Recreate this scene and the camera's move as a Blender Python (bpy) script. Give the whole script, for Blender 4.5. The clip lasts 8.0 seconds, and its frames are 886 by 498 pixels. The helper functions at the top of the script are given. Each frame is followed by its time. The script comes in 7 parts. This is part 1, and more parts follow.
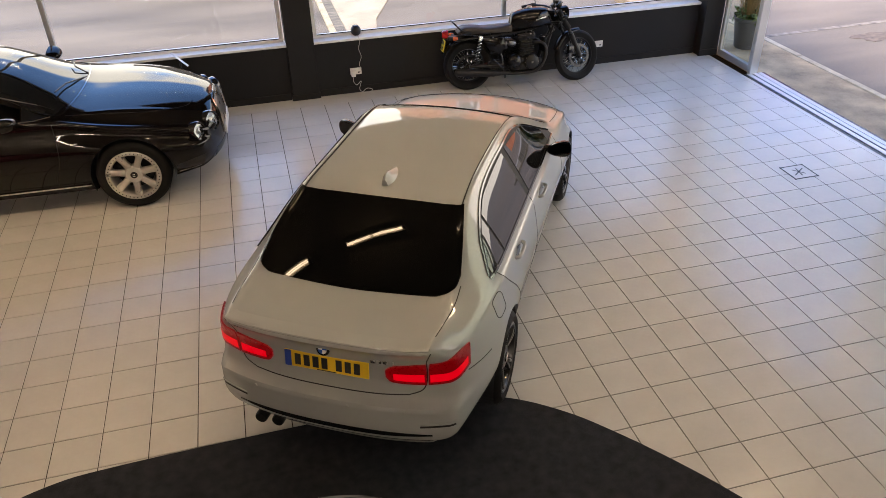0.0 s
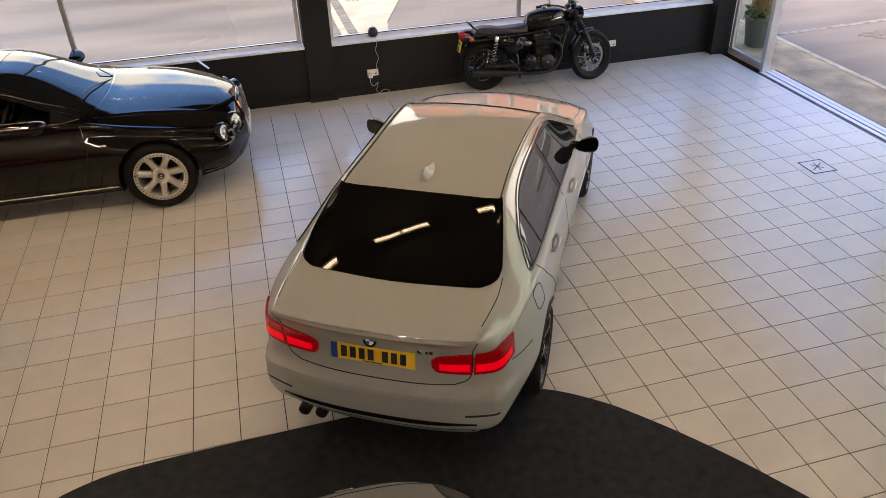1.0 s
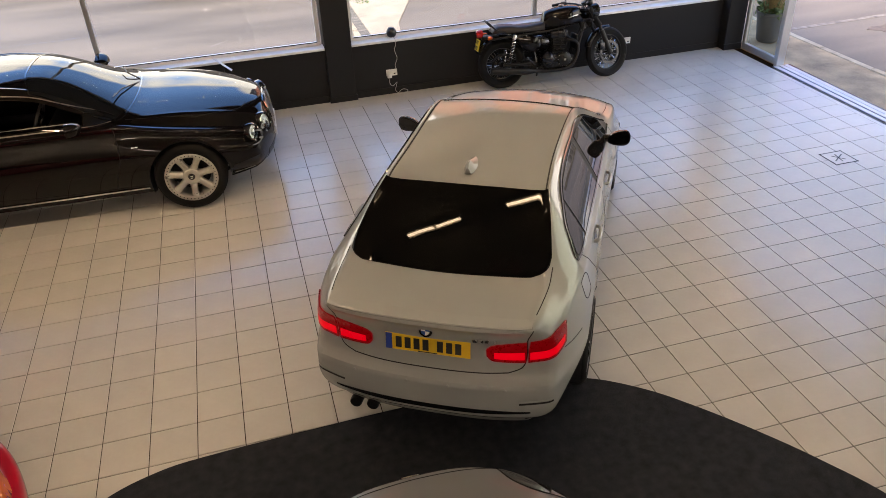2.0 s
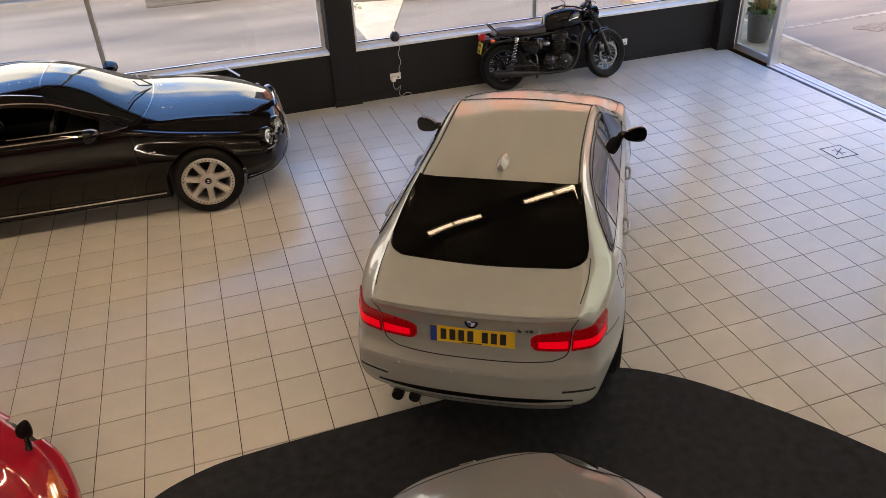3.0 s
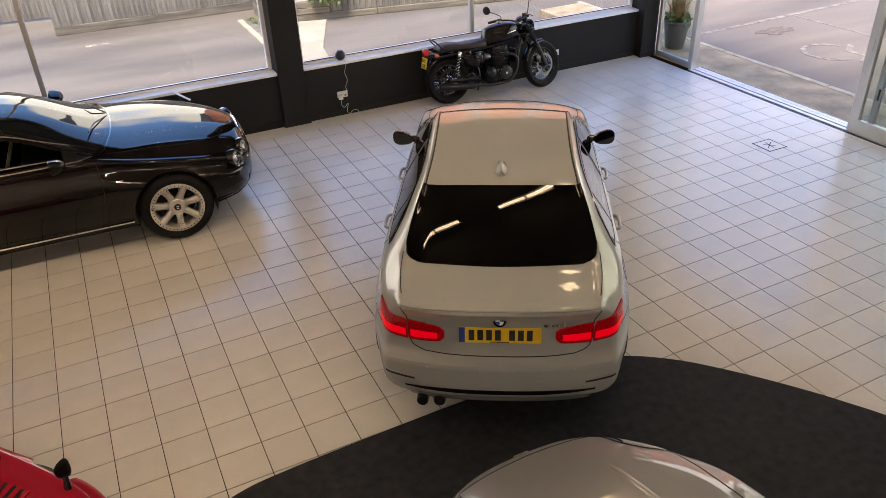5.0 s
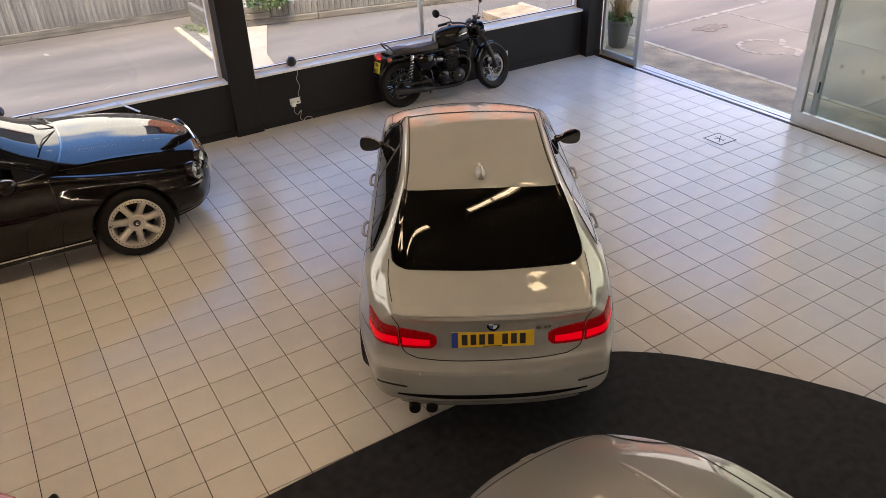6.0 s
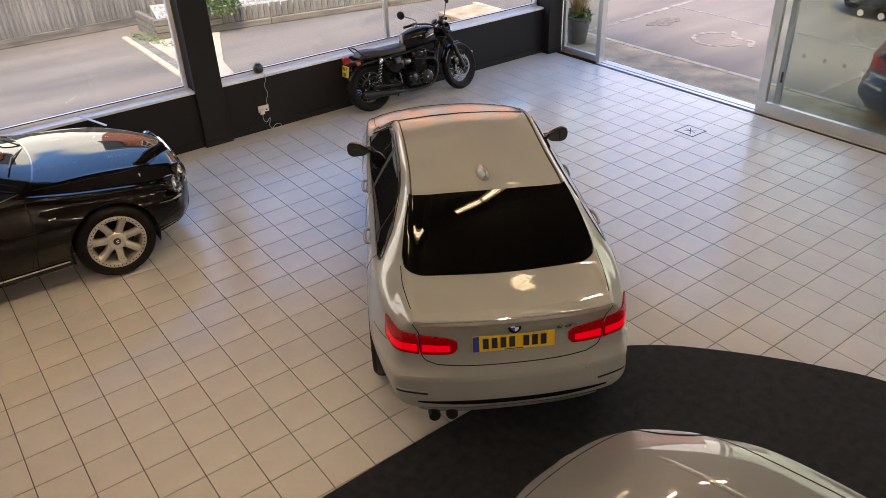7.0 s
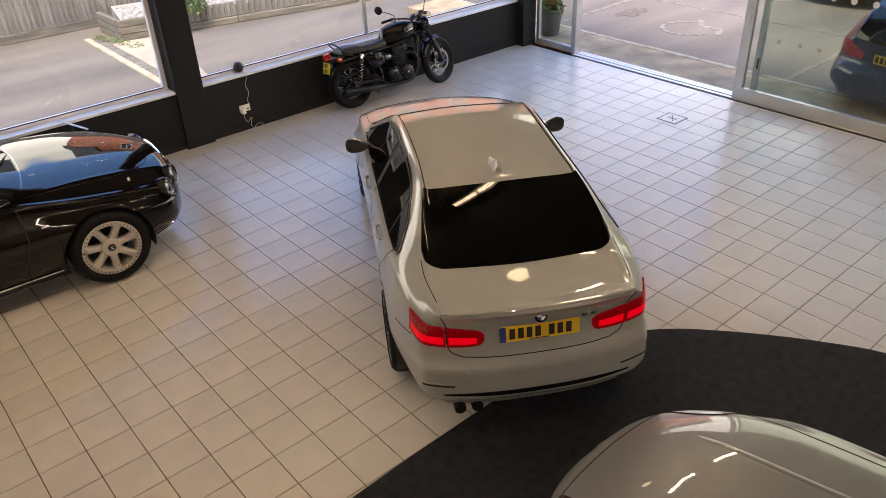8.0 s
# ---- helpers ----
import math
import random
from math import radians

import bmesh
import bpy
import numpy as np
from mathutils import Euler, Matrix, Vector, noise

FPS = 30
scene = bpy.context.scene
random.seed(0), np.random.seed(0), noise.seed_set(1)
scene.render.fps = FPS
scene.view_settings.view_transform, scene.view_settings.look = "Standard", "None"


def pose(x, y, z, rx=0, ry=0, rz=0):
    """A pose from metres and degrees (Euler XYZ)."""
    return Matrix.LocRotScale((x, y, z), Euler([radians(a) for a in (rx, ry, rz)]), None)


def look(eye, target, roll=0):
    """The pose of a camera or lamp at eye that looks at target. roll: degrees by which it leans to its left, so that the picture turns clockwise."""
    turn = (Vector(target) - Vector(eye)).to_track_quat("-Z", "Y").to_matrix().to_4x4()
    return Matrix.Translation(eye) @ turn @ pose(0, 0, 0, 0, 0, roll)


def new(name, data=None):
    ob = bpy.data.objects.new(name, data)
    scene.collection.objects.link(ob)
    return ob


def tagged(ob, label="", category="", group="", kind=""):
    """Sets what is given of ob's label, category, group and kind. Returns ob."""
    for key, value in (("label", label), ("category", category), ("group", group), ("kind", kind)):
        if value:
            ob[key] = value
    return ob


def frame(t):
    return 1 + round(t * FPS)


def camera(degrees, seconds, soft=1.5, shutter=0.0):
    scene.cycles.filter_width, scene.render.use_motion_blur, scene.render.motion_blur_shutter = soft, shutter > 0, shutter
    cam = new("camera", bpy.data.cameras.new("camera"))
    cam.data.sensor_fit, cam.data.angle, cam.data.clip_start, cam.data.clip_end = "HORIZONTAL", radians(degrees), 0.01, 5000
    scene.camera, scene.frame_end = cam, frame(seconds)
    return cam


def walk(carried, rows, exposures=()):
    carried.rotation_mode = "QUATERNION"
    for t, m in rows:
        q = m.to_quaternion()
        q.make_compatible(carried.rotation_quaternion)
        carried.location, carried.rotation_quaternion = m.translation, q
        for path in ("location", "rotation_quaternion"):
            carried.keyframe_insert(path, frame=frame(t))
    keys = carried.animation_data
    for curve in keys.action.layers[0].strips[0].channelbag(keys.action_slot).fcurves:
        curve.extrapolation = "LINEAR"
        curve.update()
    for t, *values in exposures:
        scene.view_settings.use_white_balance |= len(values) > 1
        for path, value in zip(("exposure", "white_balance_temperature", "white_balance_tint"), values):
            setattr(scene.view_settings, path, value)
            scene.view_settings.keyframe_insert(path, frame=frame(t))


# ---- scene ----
cam = camera(60.6, 8.0, 0.8)
PATH = [
    (0, (-0.775, 1.166, 3.699), (-0.372, 2.791, 2.605), -1.6),
    (0.5, (-0.9, 1.15, 3.693), (-0.497, 2.778, 2.603), -2.0),
    (1, (-1.055, 1.136, 3.686), (-0.645, 2.766, 2.602), -2.1),
    (1.5, (-1.231, 1.118, 3.693), (-0.816, 2.749, 2.612), -2.5),
    (2, (-1.402, 1.131, 3.679), (-0.98, 2.762, 2.601), -2.8),
    (3.5, (-2.027, 1.119, 3.69), (-1.493, 2.732, 2.634), -2.8),
    (4, (-2.218, 1.134, 3.716), (-1.627, 2.733, 2.668), -2.8),
    (5.5, (-2.706, 1.324, 3.74), (-1.901, 2.833, 2.704), -2.1),
    (6, (-2.83, 1.436, 3.75), (-1.953, 2.903, 2.712), -2.0),
    (6.5, (-2.989, 1.601, 3.76), (-2.046, 3.026, 2.721), -2.0),
    (7, (-3.16, 1.739, 3.753), (-2.163, 3.125, 2.712), -2.3),
    (7.5, (-3.336, 1.859, 3.735), (-2.293, 3.209, 2.69), -2.5),
    (8, (-3.479, 1.992, 3.743), (-2.399, 3.304, 2.69), -2.5),
]
walk(cam, [(t, look(eye, target, roll)) for t, eye, target, roll in PATH], [(0, 2.08, 7150, 14), (8, 2.05, 7150, 15)])

# ---- world and sun ----
world = bpy.data.worlds.new("sky")
scene.world = world
world.use_nodes = True
wn = world.node_tree
wn.nodes.clear()
SUN_EL, SUN_AZ = radians(63), radians(250)
w_out = wn.nodes.new("ShaderNodeOutputWorld")
w_bg = wn.nodes.new("ShaderNodeBackground")
w_sky = wn.nodes.new("ShaderNodeTexSky")
w_sky.sky_type, w_sky.sun_disc = "NISHITA", False
w_sky.sun_elevation, w_sky.sun_rotation = SUN_EL, SUN_AZ
w_sky.air_density, w_sky.dust_density, w_sky.ozone_density = 1.2, 0.15, 3.2
w_co = wn.nodes.new("ShaderNodeTexCoord")
w_noise = wn.nodes.new("ShaderNodeTexNoise")
w_noise.inputs["Scale"].default_value = 2.6
w_noise.inputs["Detail"].default_value = 6.0
w_ramp = wn.nodes.new("ShaderNodeValToRGB")
w_ramp.color_ramp.elements[0].position, w_ramp.color_ramp.elements[1].position = 0.54, 0.66
w_mix = wn.nodes.new("ShaderNodeMix")
w_mix.data_type = "RGBA"
w_mix.inputs["B"].default_value = (8.3, 8.0, 7.6, 1)
wn.links.new(w_co.outputs["Generated"], w_noise.inputs["Vector"])
# clouds lie in a bank low over the horizon and thin out above
w_sep = wn.nodes.new("ShaderNodeSeparateXYZ")
w_low = wn.nodes.new("ShaderNodeMapRange")
w_low.inputs["From Min"].default_value, w_low.inputs["From Max"].default_value = 0.33, 0.46
w_low.inputs["To Min"].default_value, w_low.inputs["To Max"].default_value = 0.24, -0.13
w_add = wn.nodes.new("ShaderNodeMath")
w_add.operation = "ADD"
wn.links.new(w_co.outputs["Generated"], w_sep.inputs["Vector"])
wn.links.new(w_sep.outputs["Z"], w_low.inputs["Value"])
wn.links.new(w_noise.outputs["Fac"], w_add.inputs[0])
wn.links.new(w_low.outputs["Result"], w_add.inputs[1])
wn.links.new(w_add.outputs[0], w_ramp.inputs["Fac"])
wn.links.new(w_ramp.outputs["Color"], w_mix.inputs["Factor"])
w_gain = wn.nodes.new("ShaderNodeVectorMath")
w_gain.operation = "MULTIPLY"
w_gain.inputs[1].default_value = (0.97, 1.24, 1.60)
wn.links.new(w_sky.outputs["Color"], w_gain.inputs[0])
wn.links.new(w_gain.outputs["Vector"], w_mix.inputs["A"])
wn.links.new(w_mix.outputs["Result"], w_bg.inputs["Color"])
w_bg.inputs["Strength"].default_value = 0.132
wn.links.new(w_bg.outputs["Background"], w_out.inputs["Surface"])

sun = bpy.data.lights.new("sun", "SUN")
sun.energy, sun.angle, sun.color = 2.2, radians(24), (1.0, 0.90, 0.77)
sun_ob = new("sun", sun)
# the sun stands in the south west, over the showroom's roof
sun_ob.matrix_world = look((0, 0, 0), (math.cos(SUN_EL) * 0.62, math.cos(SUN_EL) * 0.78, -math.sin(SUN_EL)))

# ---- materials ----
def material(name, base, rough=0.5, metal=0.0, coat=0.0, spec=0.5, var=0.08, scale=6.0, bump=0.0, bscale=80.0,
             rvar=0.06, emit=None, strength=0.0, trans=0.0, per_object=0.0, stretch=None):
    """A surface with variation at two scales, fine relief and, where asked, a tint of its own for each piece."""
    m = bpy.data.materials.new(name)
    m.use_nodes = True
    nt = m.node_tree
    p = nt.nodes["Principled BSDF"]
    p.inputs["Roughness"].default_value = rough
    p.inputs["Metallic"].default_value = metal
    p.inputs["Coat Weight"].default_value = coat
    p.inputs["Coat Roughness"].default_value = 0.03
    p.inputs["Specular IOR Level"].default_value = spec
    p.inputs["Transmission Weight"].default_value = trans
    co = nt.nodes.new("ShaderNodeTexCoord")
    big = nt.nodes.new("ShaderNodeTexNoise")
    big.inputs["Scale"].default_value, big.inputs["Detail"].default_value = scale, 4
    fine = nt.nodes.new("ShaderNodeTexNoise")
    fine.inputs["Scale"].default_value, fine.inputs["Detail"].default_value = bscale, 3
    for n in (big, fine):
        nt.links.new(co.outputs["Object"], n.inputs["Vector"])
    if stretch:
        mp = nt.nodes.new("ShaderNodeMapping")
        mp.inputs["Scale"].default_value = stretch
        nt.links.new(co.outputs["Object"], mp.inputs["Vector"])
        nt.links.new(mp.outputs["Vector"], big.inputs["Vector"])
    add = nt.nodes.new("ShaderNodeMath")
    add.operation = "MULTIPLY_ADD"
    add.inputs[1].default_value = 0.35
    nt.links.new(fine.outputs["Fac"], add.inputs[0])
    nt.links.new(big.outputs["Fac"], add.inputs[2])
    rng = nt.nodes.new("ShaderNodeMapRange")
    rng.inputs["From Min"].default_value, rng.inputs["From Max"].default_value = 0.4, 0.95
    rng.inputs["To Min"].default_value, rng.inputs["To Max"].default_value = 1 - var, 1 + var
    nt.links.new(add.outputs[0], rng.inputs["Value"])
    val = rng.outputs["Result"]
    if per_object:
        inf = nt.nodes.new("ShaderNodeObjectInfo")
        r2 = nt.nodes.new("ShaderNodeMapRange")
        r2.inputs["To Min"].default_value, r2.inputs["To Max"].default_value = 1 - per_object, 1 + per_object
        nt.links.new(inf.outputs["Random"], r2.inputs["Value"])
        geo = nt.nodes.new("ShaderNodeNewGeometry")
        r3 = nt.nodes.new("ShaderNodeMapRange")
        r3.inputs["To Min"].default_value, r3.inputs["To Max"].default_value = 1 - per_object, 1 + per_object
        nt.links.new(geo.outputs["Random Per Island"], r3.inputs["Value"])
        for r in (r2, r3):
            mul = nt.nodes.new("ShaderNodeMath")
            mul.operation = "MULTIPLY"
            nt.links.new(val, mul.inputs[0])
            nt.links.new(r.outputs["Result"], mul.inputs[1])
            val = mul.outputs[0]
    mix = nt.nodes.new("ShaderNodeMix")
    mix.data_type, mix.blend_type = "RGBA", "MULTIPLY"
    mix.inputs["Factor"].default_value = 1.0
    mix.inputs["A"].default_value = (*base, 1)
    nt.links.new(val, mix.inputs["B"])
    nt.links.new(mix.outputs["Result"], p.inputs["Base Color"])
    rr = nt.nodes.new("ShaderNodeMapRange")
    rr.inputs["From Min"].default_value, rr.inputs["From Max"].default_value = 0.3, 0.7
    rr.inputs["To Min"].default_value, rr.inputs["To Max"].default_value = max(rough - rvar, 0.0), min(rough + rvar, 1)
    nt.links.new(big.outputs["Fac"], rr.inputs["Value"])
    nt.links.new(rr.outputs["Result"], p.inputs["Roughness"])
    if bump:
        b = nt.nodes.new("ShaderNodeBump")
        b.inputs["Strength"].default_value, b.inputs["Distance"].default_value = bump, 0.004
        nt.links.new(fine.outputs["Fac"], b.inputs["Height"])
        nt.links.new(b.outputs["Normal"], p.inputs["Normal"])
    if emit:
        p.inputs["Emission Color"].default_value = (*emit, 1)
        p.inputs["Emission Strength"].default_value = strength
    return m


def clear_glass(name, tint=(0.96, 0.98, 0.97)):
    m = bpy.data.materials.new(name)
    m.use_nodes = True
    nt = m.node_tree
    nt.nodes.remove(nt.nodes["Principled BSDF"])
    out = nt.nodes["Material Output"]
    t, g = nt.nodes.new("ShaderNodeBsdfTransparent"), nt.nodes.new("ShaderNodeBsdfGlossy")
    t.inputs["Color"].default_value = (*tint, 1)
    g.inputs["Roughness"].default_value = 0.01
    f = nt.nodes.new("ShaderNodeLayerWeight")
    f.inputs["Blend"].default_value = 0.5
    pw = nt.nodes.new("ShaderNodeMath")
    pw.operation = "POWER"
    pw.inputs[1].default_value = 5.0
    ma = nt.nodes.new("ShaderNodeMath")
    ma.operation = "MULTIPLY_ADD"
    ma.inputs[1].default_value, ma.inputs[2].default_value = 0.9, 0.03
    mx = nt.nodes.new("ShaderNodeMixShader")
    nt.links.new(f.outputs["Facing"], pw.inputs[0])
    nt.links.new(pw.outputs[0], ma.inputs[0])
    nt.links.new(ma.outputs[0], mx.inputs["Fac"])
    nt.links.new(t.outputs["BSDF"], mx.inputs[1])
    nt.links.new(g.outputs["BSDF"], mx.inputs[2])
    nt.links.new(mx.outputs["Shader"], out.inputs["Surface"])
    return m


M = {}
M["tile"] = material("glazed_floor_tile", (0.535, 0.515, 0.48), 0.20, spec=0.45, var=0.05, scale=3.0, bump=0.05, bscale=25, rvar=0.05, per_object=0.025)
M["grout"] = material("dark_grout", (0.020, 0.012, 0.007), 0.95, spec=0.0, var=0.2, scale=9)
M["carpet"] = material("charcoal_carpet", (0.0235, 0.025, 0.030), 0.95, spec=0.15, var=0.45, scale=14, bump=1.0, bscale=420)
M["wall_grey"] = material("charcoal_wall_paint", (0.012, 0.012, 0.013), 0.62, spec=0.22, var=0.1, scale=2.0, bump=0.12, bscale=150)
M["wall_in"] = material("warm_grey_wall_paint", (0.36, 0.33, 0.29), 0.7, var=0.06, scale=1.5, bump=0.1, bscale=120)
M["ceiling"] = material("cream_ceiling_paint", (0.60, 0.53, 0.42), 0.8, var=0.05, scale=1.2)
M["alu"] = material("satin_aluminium", (0.55, 0.55, 0.54), 0.38, metal=0.75, var=0.08, scale=4, bump=0.05, bscale=60)
M["upvc"] = material("white_sill_paint", (0.70, 0.70, 0.72), 0.35, var=0.05, scale=3, bump=0.03)
M["steel"] = material("brushed_steel", (0.5, 0.5, 0.5), 0.3, metal=1.0, var=0.1, scale=12)
M["chrome"] = material("chrome", (0.75, 0.75, 0.75), 0.08, metal=1.0, var=0.03, rvar=0.03)
M["dim_mirror"] = material("dimming_mirror_glass", (0.06, 0.063, 0.067), 0.03, metal=1.0, var=0.0, rvar=0.0)
M["pane"] = clear_glass("window_glass")
M["door_pane"] = clear_glass("door_glass", (0.86, 0.89, 0.85))
M["smudge"] = clear_glass("frosted_dot", (0.84, 0.84, 0.83))
M["asphalt"] = material("worn_asphalt", (0.142, 0.113, 0.086), 0.85, var=0.4, scale=1.1, bump=0.7, bscale=90, stretch=(0.22, 1.0, 1.0))
M["patch"] = material("dark_asphalt_patch", (0.11, 0.082, 0.062), 0.9, var=0.5, scale=14, bump=0.8, bscale=60)
M["disc"] = material("worn_disc_steel", (0.08, 0.08, 0.08), 0.3, metal=1.0, var=0.2, scale=30)
M["concrete"] = material("stained_concrete", (0.35, 0.245, 0.138), 0.9, var=0.55, scale=2.6, bump=0.6, bscale=60)
M["kerb"] = material("pale_kerb_stone", (0.37, 0.305, 0.205), 0.9, var=0.35, scale=6, bump=0.6, bscale=70)
M["sandy"] = material("sandy_concrete", (0.36, 0.285, 0.20), 0.9, var=0.22, scale=3, bump=0.4, bscale=70)
M["road_paint"] = material("worn_road_paint", (0.172, 0.143, 0.112), 0.8, var=0.7, scale=9, bump=0.4, bscale=90)
M["fence"] = material("weathered_fence_wood", (0.165, 0.145, 0.12), 0.9, var=0.6, scale=5, bump=0.8, bscale=40, per_object=0.18, stretch=(5.0, 5.0, 0.35))
M["sleeper"] = material("weathered_sleeper_wood", (0.15, 0.125, 0.095), 0.9, var=0.6, scale=4, bump=0.8, bscale=40, stretch=(0.4, 4.0, 4.0))
M["gravel"] = material("pale_gravel", (0.33, 0.30, 0.26), 0.9, var=0.25, scale=20, bump=0.5)
M["leaf"] = material("green_leaf", (0.11, 0.16, 0.035), 0.5, var=0.35, scale=8, per_object=0.2)
M["dry_leaf"] = material("straw_grass_blade", (0.34, 0.22, 0.09), 0.6, var=0.3, scale=8, per_object=0.2)
M["brick"] = material("red_brick_wall", (0.60, 0.22, 0.12), 0.9, var=0.25, scale=3, bump=0.5)
M["roof_slate"] = material("slate_roof", (0.09, 0.085, 0.09), 0.7, var=0.2, scale=2)
M["white_frame"] = material("white_window_paint", (0.75, 0.75, 0.73), 0.4)
M["dark_pane"] = material("far_window_glass", (0.02, 0.025, 0.03), 0.05)
M["white_pearl"] = material("pearl_white_car_paint", (0.290, 0.298, 0.298), 0.5, metal=0.0, coat=1.0, spec=0.1, var=0.008, scale=300, rvar=0.01, bscale=900)
M["black_paint"] = material("black_car_paint", (0.004, 0.003, 0.003), 0.2, coat=1.0, spec=0.0, var=0.1, scale=300, rvar=0.0)
M["silver_paint"] = material("grey_silver_car_paint", (0.175, 0.176, 0.185), 0.42, metal=0.25, coat=0.9, spec=0.3, var=0.02, scale=300, rvar=0.01, bscale=900)
M["white_pearl"].node_tree.nodes["Principled BSDF"].inputs["Coat IOR"].default_value = 1.52
M["black_paint"].node_tree.nodes["Principled BSDF"].inputs["Coat IOR"].default_value = 1.38
M["red_paint"] = material("red_car_paint", (0.33, 0.002, 0.017), 0.3, coat=1.0, spec=0.1, var=0.02, scale=300, rvar=0.01)
M["blue_paint"] = material("dark_blue_car_paint", (0.016, 0.034, 0.10), 0.3, metal=0.2, coat=1.0, var=0.03, scale=300, rvar=0.02)
M["grey_paint"] = material("dark_grey_car_paint", (0.02, 0.022, 0.026), 0.25, metal=0.3, coat=1.0)
M["black_glass"] = material("dark_tinted_glass", (0.002, 0.002, 0.002), 0.02, spec=0.08, var=0.0, rvar=0.0)
M["smoke_glass"] = material("smoked_car_glass", (0.008, 0.009, 0.010), 0.015, spec=0.3, var=0.0, rvar=0.0)
M["black_plastic"] = material("black_plastic", (0.008, 0.008, 0.009), 0.42, var=0.15, scale=10, bump=0.06)
M["gloss_black"] = material("gloss_black_plastic", (0.006, 0.006, 0.007), 0.10, coat=0.6)
M["side_glass"] = material("privacy_side_glass", (0.004, 0.0045, 0.005), 0.012, spec=0.55, var=0.0, rvar=0.0)
M["trim_black"] = material("satin_black_window_trim", (0.006, 0.006, 0.006), 0.5, spec=0.2)
M["rubber"] = material("tyre_rubber", (0.0055, 0.0052, 0.0052), 0.72, spec=0.22, var=0.25, scale=12, bump=0.25, bscale=120)
M["gap"] = material("panel_gap", (0.008, 0.008, 0.008), 0.9)
M["dark_rim"] = material("dark_grey_alloy", (0.05, 0.05, 0.052), 0.3, metal=0.8)
M["silver_rim"] = material("silver_alloy", (0.50, 0.485, 0.46), 0.32, metal=0.55, var=0.05)
M["tail_red"] = material("lit_red_tail_lamp", (0.055, 0.0003, 0.001), 0.3, spec=0.2, coat=0.2, emit=(1.0, 0.001, 0.008), strength=0.028, var=0.2, scale=40)
M["tail_glow"] = material("glowing_red_light_bar", (0.2, 0.001, 0.004), 0.3, spec=0.1, coat=0.08, emit=(1.0, 0.002, 0.014), strength=0.15, var=0.05)
M["tail_unlit"] = material("red_lamp_lens", (0.42, 0.012, 0.012), 0.12, coat=1.0, var=0.2, scale=20)
M["amber"] = material("amber_lamp_lens", (0.50, 0.085, 0.015), 0.15, coat=1.0, var=0.2, scale=20)
M["lamp_lens"] = material("clear_lamp_lens", (0.55, 0.55, 0.54), 0.08, metal=0.6, coat=1.0, var=0.3, scale=30)
M["grey_lens"] = material("grey_lamp_lens", (0.035, 0.035, 0.038), 0.06, metal=0.3, coat=1.0, var=0.5, scale=18)
M["plate_yellow"] = material("yellow_plate", (0.70, 0.44, 0.02), 0.35, var=0.04)
M["plate_blue"] = material("blue_plate_band", (0.015, 0.05, 0.30), 0.35)
M["ink"] = material("black_plate_marking", (0.01, 0.01, 0.012), 0.5)
M["badge_blue"] = material("blue_badge_enamel", (0.03, 0.10, 0.35), 0.25)
M["badge_white"] = material("white_badge_enamel", (0.75, 0.75, 0.75), 0.25)
M["brown_leather"] = material("dark_brown_leather", (0.016, 0.010, 0.008), 0.5, var=0.2, scale=12, bump=0.3, bscale=150)
M["engine"] = material("dark_cast_engine_metal", (0.035, 0.035, 0.037), 0.24, metal=0.8, var=0.25, scale=20, bump=0.1)
M["dark_steel"] = material("dull_steel", (0.22, 0.22, 0.22), 0.3, metal=1.0, var=0.15, scale=20)
M["matt_black"] = material("matt_black_metal", (0.007, 0.007, 0.007), 0.42, metal=0.3)
M["white_plastic"] = material("white_plastic", (0.70, 0.69, 0.66), 0.35)
M["cable"] = material("pale_cable", (0.45, 0.45, 0.44), 0.5)
M["pot"] = material("dark_grey_plant_pot", (0.11, 0.11, 0.115), 0.6, bump=0.2)
M["soil"] = material("dark_soil", (0.04, 0.03, 0.02), 0.95, bump=0.8)
M["tube"] = material("lit_fluorescent_tube", (0.8, 0.75, 0.65), 0.4, emit=(1.0, 0.79, 0.56), strength=36.0, var=0.0)
# tubes of the unseen south row, strong to brighten tails and foreground
M["tube_south_fill"] = material("lit_white_tube", (0.8, 0.78, 0.72), 0.4, emit=(1.0, 0.88, 0.76), strength=56.0, var=0.0)
M["panel_glow"] = material("lit_cream_diffuser", (0.7, 0.66, 0.55), 0.5, emit=(1.0, 0.80, 0.52), strength=4.0, var=0.1)
M["mirror_black"] = material("matt_black_shell", (0.004, 0.004, 0.004), 0.5, spec=0.15)
M["batten"] = material("cream_batten_housing", (0.65, 0.6, 0.5), 0.4)
M["seat_leather"] = material("black_leather", (0.018, 0.017, 0.017), 0.45, var=0.2, scale=12, bump=0.3, bscale=150)
M["cream_seat"] = material("grey_leather_seat", (0.30, 0.29, 0.28), 0.5, bump=0.2)


# ---- building helpers ----
def part(name, bm, mat, parent=None, label="", smooth=None):
    """Links a bmesh as one mesh object under a thing or part. smooth: degrees below which edges are rounded."""
    me = bpy.data.meshes.new(name)
    bm.normal_update()
    if smooth:
        lim = radians(smooth)
        for f in bm.faces:
            f.smooth = True
        for e in bm.edges:
            e.smooth = len(e.link_faces) < 2 or e.calc_face_angle(0) < lim
    bm.to_mesh(me)
    bm.free()
    me.materials.append(mat if not isinstance(mat, str) else M[mat])
    ob = new(name, me)
    if parent:
        ob.parent = parent
    if label:
        tagged(ob, label=label)
    return ob


def thing(name, m, label, category, group=""):
    ob = new(name)
    ob.matrix_world = m
    ob.empty_display_size = 0.2
    return tagged(ob, label, category, group)


